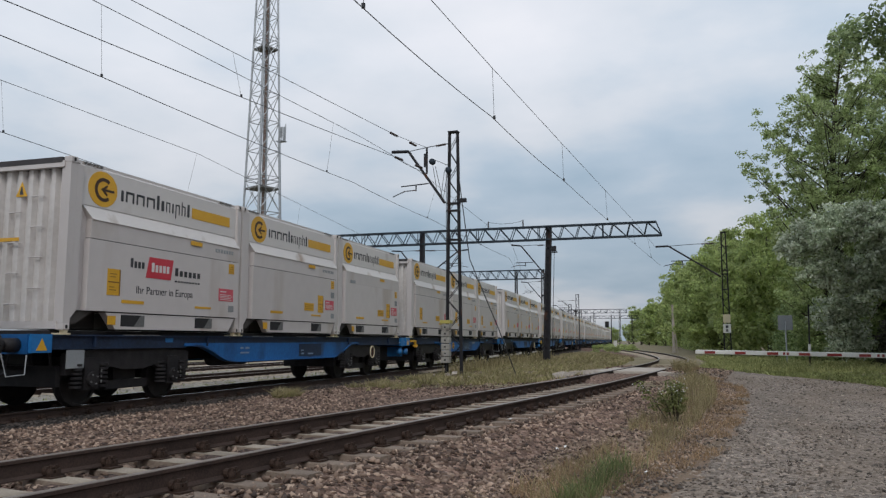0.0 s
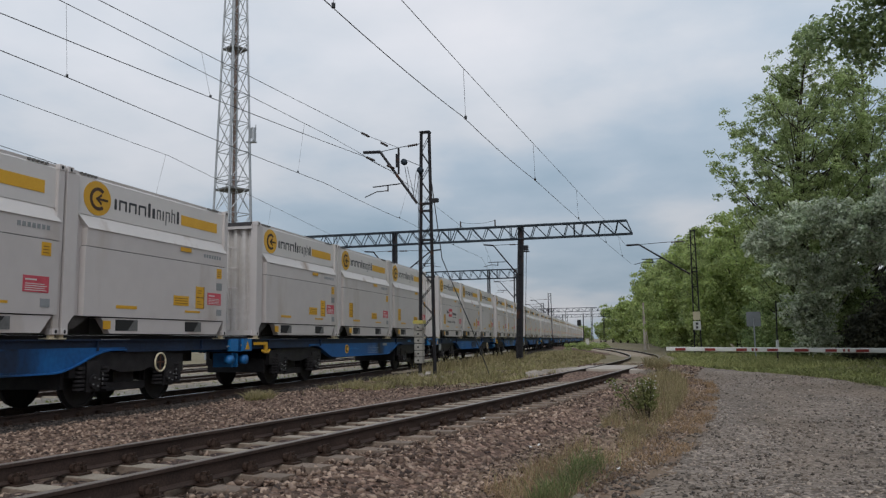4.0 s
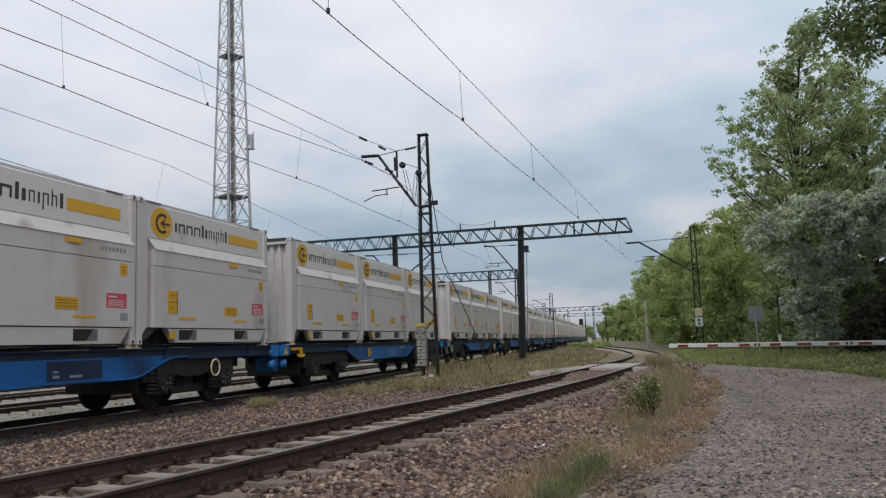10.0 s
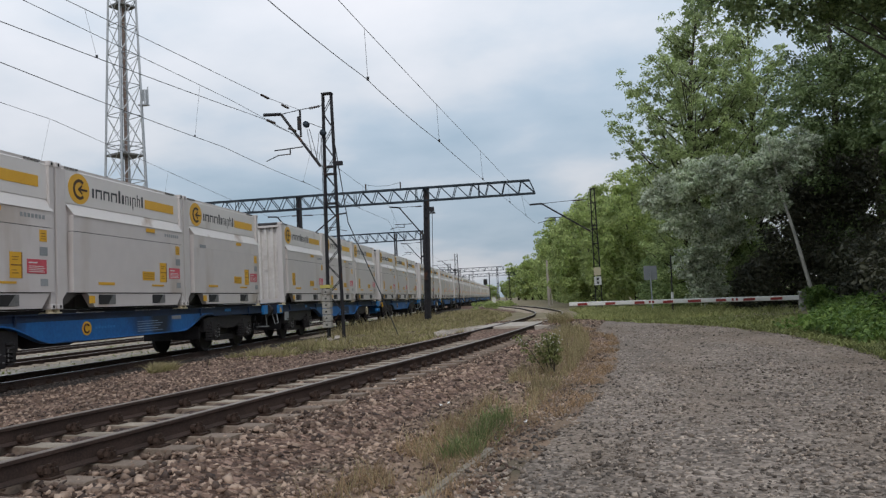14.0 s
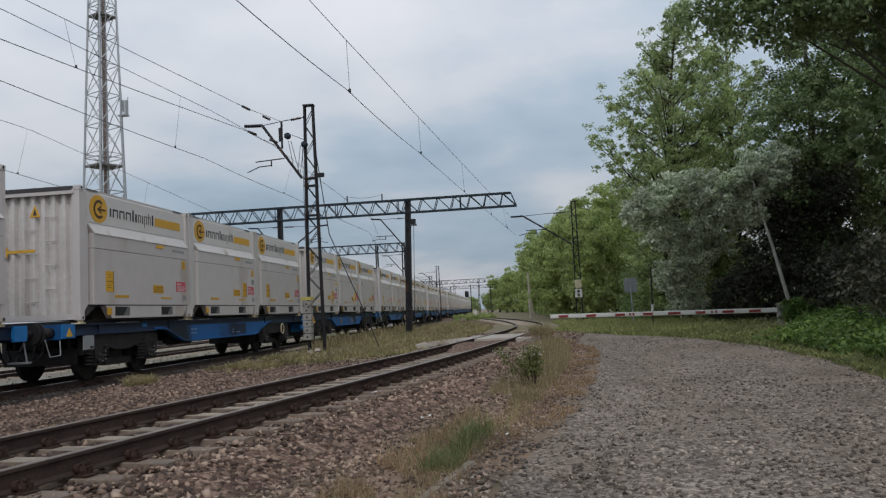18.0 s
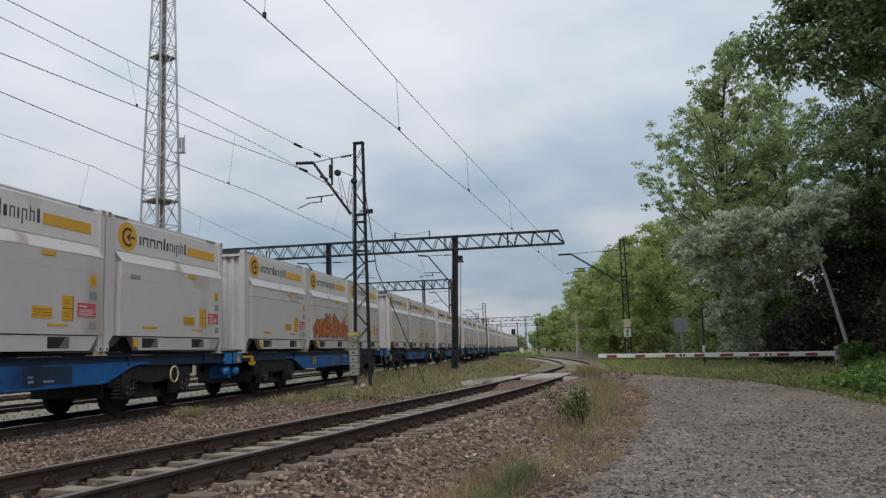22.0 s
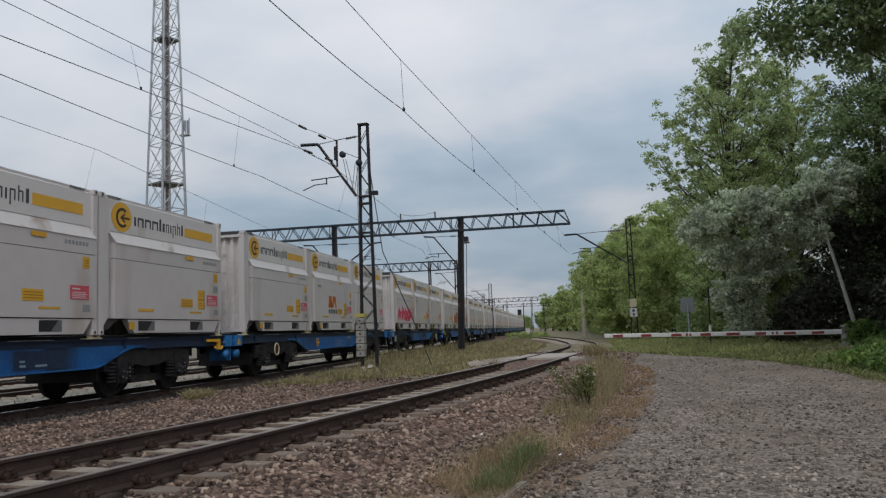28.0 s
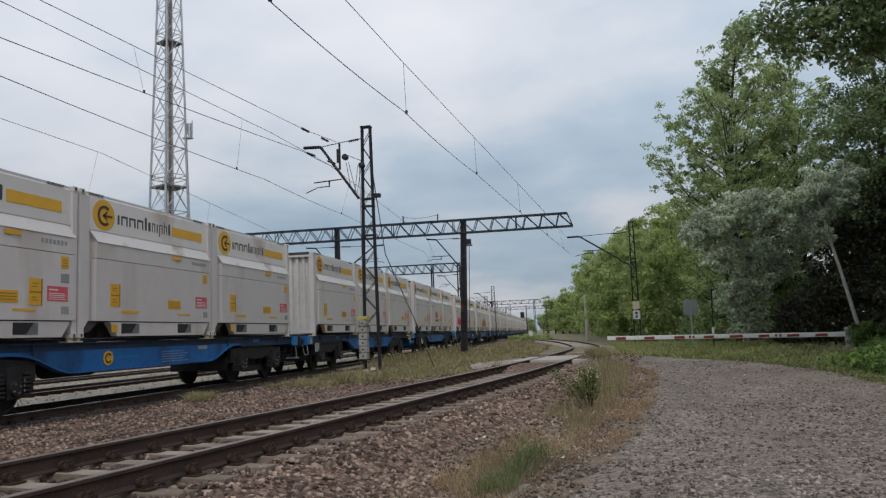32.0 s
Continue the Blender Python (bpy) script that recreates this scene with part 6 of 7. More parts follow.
catenary("overhead wires above a neighbouring track", [(-18.0, -10, 6.75), (-18.0, 16.6, 6.75), (-20.4, G1, 6.6)], [(-18.2, -10, 8.2), (-18.2, 26.0, 8.3), (-20.5, G1, 7.5)], [16.6, 25.8, 36], 0.0)


# ---- the lattice tower ----
M_pipe = mat("rusty_riser", (0.16, 0.11, 0.09), (0.28, 0.21, 0.18), 0.7, 0.2)


def tower():
    t = thing("lattice_tower", Matrix(), "tall galvanised lattice telecommunications tower", "tower")
    cx, cy, turn = -38.2, 64.6, 0.35

    def leg(i, z):
        w = 0.70 * (4.35 - 0.066 * z) / math.sqrt(2)
        a = turn + i * math.pi / 2
        return (cx + w * math.cos(a), cy + w * math.sin(a), z)

    for i in range(4):
        bm = bmesh.new()
        tube(bm, [leg(i, -0.45), leg(i, 52)], 0.11, 6, 0.08)
        part("leg", bm, M_galv, t)
    levels = [0]
    while levels[-1] < 50:
        levels.append(levels[-1] + max(1.7, 3.4 - levels[-1] * 0.03))
    for i in range(4):
        for a, b in zip(levels, levels[1:]):
            for p, q in ((leg(i, a), leg((i + 1) % 4, b)), (leg((i + 1) % 4, a), leg(i, b)), (leg(i, a), leg((i + 1) % 4, a))):
                bm = bmesh.new()
                tube(bm, [p, q], 0.04, 4)
                part("brace", bm, M_galv, t)
    for z in (15.3, 29.0, 43.0):
        bm = bmesh.new()
        pts = [leg(i, z) for i in range(4)]
        prism(bm, [(p[0], p[1]) for p in pts], z - 0.08, z + 0.08, "z")
        part("platform", bm, M_seam, t, "dark grating platform")
        bm = bmesh.new()
        for i in range(4):
            tube(bm, [(*leg(i, z)[:2], z + 1.1), (*leg((i + 1) % 4, z)[:2], z + 1.1)], 0.035, 4)
        part("railing", bm, M_galv, t)
    bm = bmesh.new()
    lx, ly, _ = leg(3, 10)
    for o in (-0.2, 0.2):
        tube(bm, [(cx + 0.6 + o, cy - 0.8, 0), (cx + 0.45 + o, cy - 0.6, 50)], 0.03, 4)
    z = 0.5
    while z < 50:
        tube(bm, [(cx + 0.4, cy - 0.75, z), (cx + 0.8, cy - 0.75, z)], 0.02, 4)
        z += 0.6
    part("ladder", bm, M_galv, t)
    for o, m in ((-0.35, M_galv), (0.1, M_pipe)):
        bm = bmesh.new()
        tube(bm, [(cx + o, cy, -0.4), (cx + o * 0.7, cy, 46)], 0.13, 8)
        part("riser_pipe", bm, m, t, "vertical cable riser")
    p = leg(0, 20.2)
    for i, (dx, dz, h) in enumerate(((0.2, 0.6, 1.0), (0.5, 0.45, 1.3))):
        bm = bmesh.new()
        cbox(bm, (p[0] + dx, p[1], p[2] + dz), (0.18, 0.15, h))
        part("antenna", bm, M_galv, t, "grey panel antenna")
    for dx, h in ((0.0, 1.9), (0.35, 1.5), (0.72, 1.7)):
        bm = bmesh.new()
        tube(bm, [(p[0] + dx, p[1] - 0.15, p[2] - 0.4), (p[0] + dx, p[1] - 0.15, p[2] - 0.4 + h)], 0.045, 6)
        part("antenna_rod", bm, M_galv, t)
    bm = bmesh.new()
    q = leg(0, 0.0)
    tube(bm, [(q[0] + 0.05, q[1] - 0.2, -0.4), (p[0] + 0.05, p[1] - 0.2, p[2])], 0.085, 6)
    part("feeder_pipe", bm, M_galv, t, "pale feeder pipe along one leg")
    bm = bmesh.new()
    cbox(bm, (p[0] + 0.2, p[1], p[2] - 0.3), (0.9, 0.5, 0.1))
    part("antenna_bracket", bm, M_galv, t)


tower()


# ---- barrier and signs ----
def barrier():
    b = thing("level_crossing_barrier", Matrix(), "white barrier pole with red reflectors, lowered in front of the trees", "barrier")
    L, R = Vector((0.18, 33.0, 0.56)), Vector((9.2, 33.0, 0.40))
    d = R - L
    bm = bmesh.new()
    v = []
    for p, h in ((L, 0.165), (R, 0.19)):
        v.append([bm.verts.new((p.x, p.y + s * 0.05, p.z + q * h / 2)) for s, q in ((-1, -0.8), (-1, 0.8), (-0.6, 1), (0.6, 1), (1, 0.8), (1, -0.8), (0.6, -1), (-0.6, -1))])
    for i in range(8):
        bm.faces.new((v[0][i], v[0][(i + 1) % 8], v[1][(i + 1) % 8], v[1][i]))
    bm.faces.new(v[0][::-1])
    bm.faces.new(v[1])
    arm = part("boom", bm, M_barwhite, b, "long white barrier boom")
    for u, w in ((0.06, 0.044), (0.185, 0.044), (0.315, 0.044), (0.44, 0.044), (0.555, 0.056), (0.67, 0.044), (0.79, 0.05), (0.905, 0.05)):
        p = L + d * u
        bm = bmesh.new()
        cbox(bm, (p.x, p.y - 0.052, p.z - 0.01), (d.x * w, 0.012, 0.1))
        part("reflector", bm, M_barred, arm, "red reflector panel")
    for u in (0.36, 0.375, 0.72, 0.738):
        p = L + d * u
        bm = bmesh.new()
        cbox(bm, (p.x, p.y - 0.052, p.z), (0.08, 0.012, 0.1))
        part("lamp", bm, M_barred, arm)
    bm = bmesh.new()
    box(bm, R.x + 0.02, R.x + 0.27, 32.85, 33.2, -0.5, 0.66)
    bmesh.ops.bevel(bm, geom=list(bm.edges), offset=0.03, segments=1, affect="EDGES")
    part("drive_housing", bm, M_weight, b, "pale barrier drive housing among bushes")
    bm = bmesh.new()
    cbox(bm, (R.x + 0.9, 33.0, 0.42), (1.2, 0.12, 0.16))
    part("counterweight_arm", bm, M_steel, b)


barrier()


def signs():
    s = thing("road_sign", Matrix(), "grey back of a square sign on a post", "sign")
    bm = bmesh.new()
    cbox(bm, (4.28, 40.0, 1.83), (0.64, 0.03, 0.70))
    bmesh.ops.bevel(bm, geom=list(bm.edges), offset=0.01, segments=1, affect="EDGES")
    part("panel", bm, M_signback, s)
    bm = bmesh.new()
    tube(bm, [(4.28, 39.97, -0.2), (4.28, 39.97, 1.9)], 0.035, 8)
    part("post", bm, M_galv, s, "grey steel post")
    p = thing("marker_post", Matrix(), "thin dark post with a white band", "post")
    bm = bmesh.new()
    tube(bm, [(4.72, 36, -0.25), (4.78, 36, 2.5)], 0.032, 6)
    part("post", bm, M_steel, p)
    bm = bmesh.new()
    tube(bm, [(4.74, 36, 0.55), (4.745, 36, 0.85)], 0.06, 8)
    part("band", bm, M_plate, p)
    k = thing("kerb_stone", Matrix(), "weathered concrete kerb stone at the road edge", "kerb")
    bm = bmesh.new()
    box(bm, -0.05, 0.05, -0.5, 0.5, -0.2, 0.05)
    bmesh.ops.bevel(bm, geom=list(bm.edges), offset=0.015, segments=2, affect="EDGES")
    part("stone", bm, M_kerb, k)
    k.matrix_basis = pose(-0.84, 6.85, -0.43, 0, 0, -10)
    copy_thing(k, pose(-1.02, 5.84, -0.43, 0, 0, -10))


signs()

# ---- trees ----


def leaves_mesh(name, clumps, per, size, material, seed, flat=0.5, dome=0.4):
    """Many small loose leaves gathered round clump centres (x, y, z, radius)."""
    rng = np.random.default_rng(seed)
    cl = np.array(clumps)
    k = np.repeat(np.arange(len(cl)), per)
    n = len(k)
    d = rng.normal(size=(n, 3))
    d /= np.linalg.norm(d, axis=1)[:, None]
    # most leaves sit on the upper, outer side of their clump
    d[:, 2] = np.where(rng.random(n) < dome, np.abs(d[:, 2]), d[:, 2])
    r = rng.random(n) ** 0.45
    p = cl[k, :3] + d * (r * cl[k, 3])[:, None] * np.array([1.0, 1.0, 0.75])
    # blades turn towards the open sky and outwards
    nn = rng.normal(size=(n, 3)) + 1.0 * d + np.array([0, 0, 1.2 * (1 - flat)])
    nn /= np.linalg.norm(nn, axis=1)[:, None]
    a = np.cross(nn, rng.normal(size=(n, 3)))
    a /= np.linalg.norm(a, axis=1)[:, None]
    b = np.cross(nn, a)
    s = size * rng.uniform(0.6, 1.3, n)[:, None]
    fold = np.cross(a, b) * s * 0.18
    v = np.stack([p - a * s, p + b * s * 0.55 + fold, p + a * s, p - b * s * 0.55 + fold], 1).reshape(-1, 3)
    me = bpy.data.meshes.new(name)
    me.vertices.add(4 * n)
    me.vertices.foreach_set("co", v.ravel())
    me.loops.add(4 * n)
    me.loops.foreach_set("vertex_index", np.arange(4 * n))
    me.polygons.add(n)
    me.polygons.foreach_set("loop_start", np.arange(0, 4 * n, 4))
    me.polygons.foreach_set("loop_total", np.full(n, 4))
    me.materials.append(material)
    me.update(calc_edges=True)
    return me


def blob_clumps(blobs, n, seed, rad=(0.35, 0.8), shell=0.45):
    """Clump centres spread through ellipsoids (x, y, z, rx, ry, rz), thicker towards their skin."""
    rng = np.random.default_rng(seed)
    vol = np.array([b[3] * b[4] * b[5] for b in blobs])
    out = []
    for i in rng.choice(len(blobs), n, p=vol / vol.sum()):
        b = blobs[i]
        d = rng.normal(size=3)
        d /= np.linalg.norm(d)
        r = (shell + (1 - shell) * rng.random()) * (0.85 + 0.3 * rng.random())
        out.append((b[0] + d[0] * r * b[3], b[1] + d[1] * r * b[4], b[2] + d[2] * r * b[5], rng.uniform(*rad)))
    return out


def trunk_and_limbs(t, pts, r0, r1, clumps, bark, seed, limbs=24, lr=0.06, big=9, start=0.25):
    bm = bmesh.new()
    tube(bm, pts, r0, 10, r1)
    part("trunk", bm, bark, t, smooth=True)
    rnd = random.Random(seed)
    P = [Vector(p) for p in pts]
    bm = bmesh.new()
    for j, c in enumerate(rnd.sample(clumps, min(limbs, len(clumps)))):
        if 0 < j <= big:
            part("limb", bm, bark, t, smooth=True)
            bm = bmesh.new()
        c = Vector(c[:3])
        best = min(P[int(len(P) * start):], key=lambda q: (q - c).length + 2.0 * max(0, q.z - c.z + 0.6))
        mid = best.lerp(c, 0.5) + Vector((0, 0, 0.12 * (c - best).length))
        tube(bm, [best, best.lerp(mid, 0.6), mid, c], lr * rnd.uniform(0.6, 1.2), 5, 0.012)
    tagged(part("twig_mass", bm, bark, t, smooth=True), kind="stuff")


def tree(name, at, trunk, r0, blobs, n, per, size, leaf, bark, seed, label, category="tree", rad=(0.35, 0.8), limbs=24, shell=0.45, group="", lr=0.06, start=0.25):
    t = thing(name, pose(*at), label, category, group)
    cl = blob_clumps(blobs, n, seed, rad, shell)
    trunk_and_limbs(t, trunk, r0, r0 * 0.25, cl, bark, seed, limbs, lr, 0 if name == "wood_tree" else 7, start)
    ob = new("crown", leaves_mesh("crown", cl, per, size, leaf, seed))
    ob.parent = t
    return t


def upswept_tree(name, at, trunk, r0, reach, boughs, per, size, leaf, bark, seed, label):
    """A tree whose boughs rise steeply from the trunk; reach: (height of the tip, metres out from the trunk)."""
    t = thing(name, pose(*at), label, "tree")
    bm = bmesh.new()
    tube(bm, trunk, r0, 10, r0 * 0.15)
    part("trunk", bm, bark, t, smooth=True)
    tz = [p[2] for p in trunk]
    rnd = random.Random(seed)
    cl, twigs = [], bmesh.new()
    for i in range(boughs):
        top = reach[0][0] + (reach[-1][0] - reach[0][0]) * ((i + rnd.random()) / boughs) ** 0.9
        out = float(np.interp(top, [q[0] for q in reach], [q[1] for q in reach])) * math.sqrt(rnd.uniform(0.35, 1.0))
        az = rnd.uniform(0, 2 * math.pi)
        low = max(1.6, top - out * math.tan(radians(rnd.uniform(30, 56))))
        base = Vector([float(np.interp(low, tz, [p[c] for p in trunk])) for c in (0, 1)] + [low])
        tip = Vector((float(np.interp(top, tz, [p[0] for p in trunk])) + out * math.cos(az), out * 0.9 * math.sin(az), top))
        mid = base.lerp(tip, 0.5) + Vector((0, 0, -0.10 * out))
        pts = [base, base.lerp(mid, 0.5), mid, mid.lerp(tip, 0.55), tip]
        if i % 9 == 0:
            bm = bmesh.new()
            tube(bm, pts, 0.055 + 0.01 * out, 5, 0.01)
            part("limb", bm, bark, t, smooth=True)
        else:
            tube(twigs, pts, 0.022 + 0.008 * out, 4, 0.006)
        n = max(3, int((tip - base).length / 0.42))
        for k in range(n):
            u = 0.30 + 0.72 * (k + rnd.random()) / n
            p = base.lerp(mid, u * 2) if u < 0.5 else mid.lerp(tip, u * 2 - 1)
            w = 0.26 + 0.22 * out / 4 * (1.1 - u)
            cl.append((p.x + rnd.gauss(0, w), p.y + rnd.gauss(0, w), p.z + rnd.gauss(0, w), rnd.uniform(0.24, 0.52) * (1.15 - 0.35 * u)))
    tagged(part("twig_mass", twigs, bark, t, smooth=True), kind="stuff")
    ob = new("crown", leaves_mesh("crown", cl, per, size, leaf, seed))
    ob.parent = t
    return t


# tall light poplar behind the barrier
upswept_tree("poplar_tree", (7.3, 44.0, 0.0), [(0, 0, -0.5), (0.05, 0, 4), (0.05, 0.1, 8), (0.2, 0, 12), (0.55, 0, 14.6), (0.95, 0, 16.5)], 0.19,
             [(1.2, 2.8), (5.0, 3.3), (7.4, 3.4), (9.0, 3.8), (10.2, 5.0), (12.8, 4.0), (14.4, 2.7), (16.0, 1.4), (17.3, 0.3)], 200, 50, 0.078, M_leaf_light, M_darkbark, 11, "tall light-green poplar with a ragged crown")
upswept_tree("poplar_tree", (10.9, 45.5, 0.0), [(0, 0, -0.5), (0.05, 0, 4), (0.0, 0.1, 8), (0.1, 0, 12), (0.2, 0, 16.4)], 0.24,
             [(1.2, 2.4), (5.0, 3.0), (9.0, 3.2), (12.0, 3.0), (14.0, 2.3), (15.6, 1.4), (16.6, 0.3)], 105, 45, 0.085, M_leaf_light, M_darkbark, 15, "second light-green poplar behind the leaning trunk")
# silvery willow with the leaning pale trunk
white_poplar = tree("white_poplar_tree", (10.0, 34.0, -0.44), [(0.2, 0, -0.1), (-0.1, 0, 1.5), (-0.45, 0, 3.2), (-0.75, 0, 4.5), (-1.0, 0, 5.9), (-1.2, 0, 7.0)], 0.085,
     [(-0.8, 0.2, 6.0, 1.1, 0.9, 1.0), (-0.9, 0.3, 6.8, 0.5, 0.5, 0.7), (-2.2, 0.8, 5.2, 1.3, 1.1, 1.2), (-3.2, 1.0, 5.9, 1.2, 1.0, 0.7), (-4.5, 1.4, 5.4, 1.4, 1.2, 0.9), (-5.5, 1.5, 5.0, 0.8, 0.9, 0.6), (-4.4, 1.5, 4.1, 1.0, 1.0, 0.8),
      (-2.9, 1.7, 3.7, 1.3, 1.1, 1.0), (-3.6, 2.7, 2.4, 1.1, 1.0, 1.0), (-3.4, 2.9, 1.2, 0.9, 0.9, 0.6), (-1.2, 0.6, 4.4, 0.7, 0.8, 0.6), (0.3, 0.5, 6.7, 0.8, 0.8, 0.6)],
     590, 62, 0.078, M_leaf_silver, M_bark, 12, "silvery-leaved poplar with a leaning pale trunk", rad=(0.16, 0.44), limbs=5, lr=0.026, start=0.55, shell=0.3)
white_poplar.scale = (1.07, 1.07, 1.07)


def dark_tree(at, h, seed, label, leaf=None, spread=1.0, n=330, per=85, size=0.13):
    s = h / 15.0
    k = spread
    return tree("broadleaf_tree", at, [(0, 0, -0.2), (0.1, 0.05, 3 * s), (-0.1, 0, 6 * s), (0.1, 0.1, 10 * s), (0, 0, 13.5 * s)], 0.30 * s,
                [(0, 0, 9 * s, 3.6 * k, 3.6 * k, 3.2 * s), (-2.0 * k, -0.5, 6.0 * s, 2.4 * k, 2.4 * k, 2.0 * s), (1.5 * k, 0.6, 5 * s, 2.8 * k, 2.6 * k, 2.2 * s), (0.3, 0, 12.5 * s, 2.4 * k, 2.4 * k, 2.2 * s), (-0.5, -1.0, 3.0 * s, 2.2 * k, 2.2 * k, 1.4 * s)],
                n, per, size, leaf or M_leaf_dark, M_darkbark, seed, label, rad=(0.4, 0.85), limbs=45, group="trees beside the road")


d1 = tree("broadleaf_tree", (11.6, 24.5, -0.35), [(0, 0, -0.2), (0.1, 0.05, 3), (-0.1, 0, 6.5), (0.1, 0.1, 11), (0, 0, 15)], 0.33,
          [(0, 0, 10.9, 3.8, 3.6, 2.4), (-5.2, 0.6, 10.2, 1.3, 1.2, 0.7), (-6.2, 0.6, 10.4, 1.0, 1.2, 0.7), (-4.2, 0.6, 12.0, 1.3, 1.3, 1.1), (-3.4, 0.8, 13.8, 1.5, 1.4, 1.4), (-3.9, 0.6, 9.8, 1.7, 1.5, 0.9), (-2.4, 0, 10.6, 2.0, 1.6, 1.3), (-3.2, 0.8, 12.0, 1.7, 1.5, 1.5), (-2.8, 0.8, 13.8, 1.8, 1.5, 1.4), (-1.0, 0.5, 15.5, 2.5, 2.0, 1.4),
           (1.2, 0.3, 14.0, 3.0, 3.0, 2.2), (1.9, 0.5, 7.4, 2.1, 2.6, 2.2), (2.4, 0.6, 4.2, 2.0, 2.4, 2.2), (1.0, -0.4, 2.4, 1.3, 1.6, 1.2)],
          820, 115, 0.092, M_leaf_dark, M_darkbark, 21, "large dark-leaved tree overhanging the road", rad=(0.4, 0.85), limbs=60, group="trees beside the road")
d2 = dark_tree((13.0, 38.6, -0.35), 15.6, 22, "tall deep-green tree behind the barrier", spread=0.85, n=400, per=95, size=0.095)
d3 = dark_tree((15.2, 29.5, -0.4), 16.0, 23, "dark-leaved tree in the wood edge", n=250, per=44, size=0.17)
for at, a, s in (((14.6, 19.0, -0.4), 80, 1.0), ((16.6, 40.0, -0.4), 300, 0.95), ((19.5, 24.0, -0.4), 140, 1.1), ((20.5, 36.0, -0.4), 40, 1.1), ((21, 14, -0.4), 10, 1.05), ((10.5, 53.0, -0.4), 120, 0.6), ((16, 51, -0.4), 60, 0.68)):
    o = copy_thing(d3, pose(*at, 0, 0, a) @ Matrix.Diagonal((s, s, s, 1)))
    o.scale = (s, s, s)
    tagged(o, "dark-leaved tree in the wood edge")

# the long green wood beyond the siding
W1 = tree("wood_tree", (5.2, 58.0, -0.4), [(0, 0, -0.2), (0, 0, 4), (0.1, 0, 9)], 0.2, [(0, 0, 6.3, 3.0, 3.0, 3.3), (0.8, 0, 3.2, 3.0, 3.0, 2.4), (-1.6, 0, 3.6, 2.2, 2.2, 2.8), (0.3, 0, 9.0, 1.6, 1.6, 1.6)], 250, 76, 0.14, M_leaf_mid, M_darkbark, 31, "fresh green tree in the wood edge", group="wood beyond the siding", rad=(0.4, 0.85), shell=0.7)
W2 = tree("wood_tree", (2.6, 68.0, -0.4), [(0, 0, -0.2), (0, 0, 4), (-0.1, 0, 9)], 0.2, [(0, 0, 5.2, 3.2, 3.2, 3.6), (-1.0, 0, 2.4, 2.8, 2.8, 2.0), (1.4, 0, 7.4, 2.0, 2.0, 2.2)], 250, 76, 0.145, M_leaf_mid, M_darkbark, 32, "fresh green tree in the wood edge", group="wood beyond the siding", rad=(0.4, 0.85), shell=0.7)
W3 = tree("wood_tree", (0.4, 122.0, -0.45), [(0, 0, -0.2), (0, 0, 4), (-0.1, 0, 9)], 0.2, [(0, 0, 5.8, 3.2, 3.2, 3.6), (-1.0, 0, 2.6, 2.8, 2.8, 2.0), (1.4, 0, 8.2, 2.0, 2.0, 2.2)], 150, 34, 0.26, M_leaf_mid, M_darkbark, 33, "fresh green tree in the wood edge", group="wood beyond the siding", rad=(0.5, 0.9))
rw = random.Random(4)
for i, (x, y, s) in enumerate(((7.8, 64, 1.1), (5.4, 76, 1.12), (2.6, 84, 1.1), (4.5, 92, 1.25), (1.6, 98, 1.15), (-0.2, 110, 1.2), (3.0, 112, 1.35), (-2.6, 134, 1.25), (0.2, 140, 1.4), (-4.2, 148, 1.25),
                               (-5.8, 162, 1.3), (-7.8, 178, 1.3), (-4.6, 175, 1.45), (-10.0, 196, 1.35), (-13.0, 216, 1.35), (-16.4, 238, 1.4), (-20, 262, 1.4), (-24, 290, 1.5), (11, 72, 1.2), (9, 86, 1.3))):
    far = 2.0 * smooth01((y - 95) / 20) + 5.0 * smooth01((y - 130) / 60)
    o = copy_thing((W1, W2)[i % 2] if y < 115 else W3, pose(x + far + rw.uniform(-0.5, 0.5), y, -0.45, 0, 0, rw.uniform(0, 360)))
    s *= rw.uniform(0.92, 1.06)
    o.scale = (s, s, s * rw.uniform(0.9, 1.08))
# distant tree line behind the station
for x, y, s in ((-22, 330, 0.8), (-25, 345, 0.85), (-30, 340, 0.7), (-34, 352, 0.8), (-38, 335, 0.65), (-42, 350, 0.75), (-46, 330, 0.6), (-50, 352, 0.7), (-54, 345, 0.65), (-58, 335, 0.55), (-62, 340, 0.6), (-68, 350, 0.6)):
    o = copy_thing(W3, pose(x, y, -0.5, 0, 0, x * 7))
    o.scale = (s, s, s)
    tagged(o, "distant tree beyond the tracks")

# ---- undergrowth, grass and stones ----


def stuff(name, me, label, category):
    return tagged(new(name, me), label, category, kind="stuff")


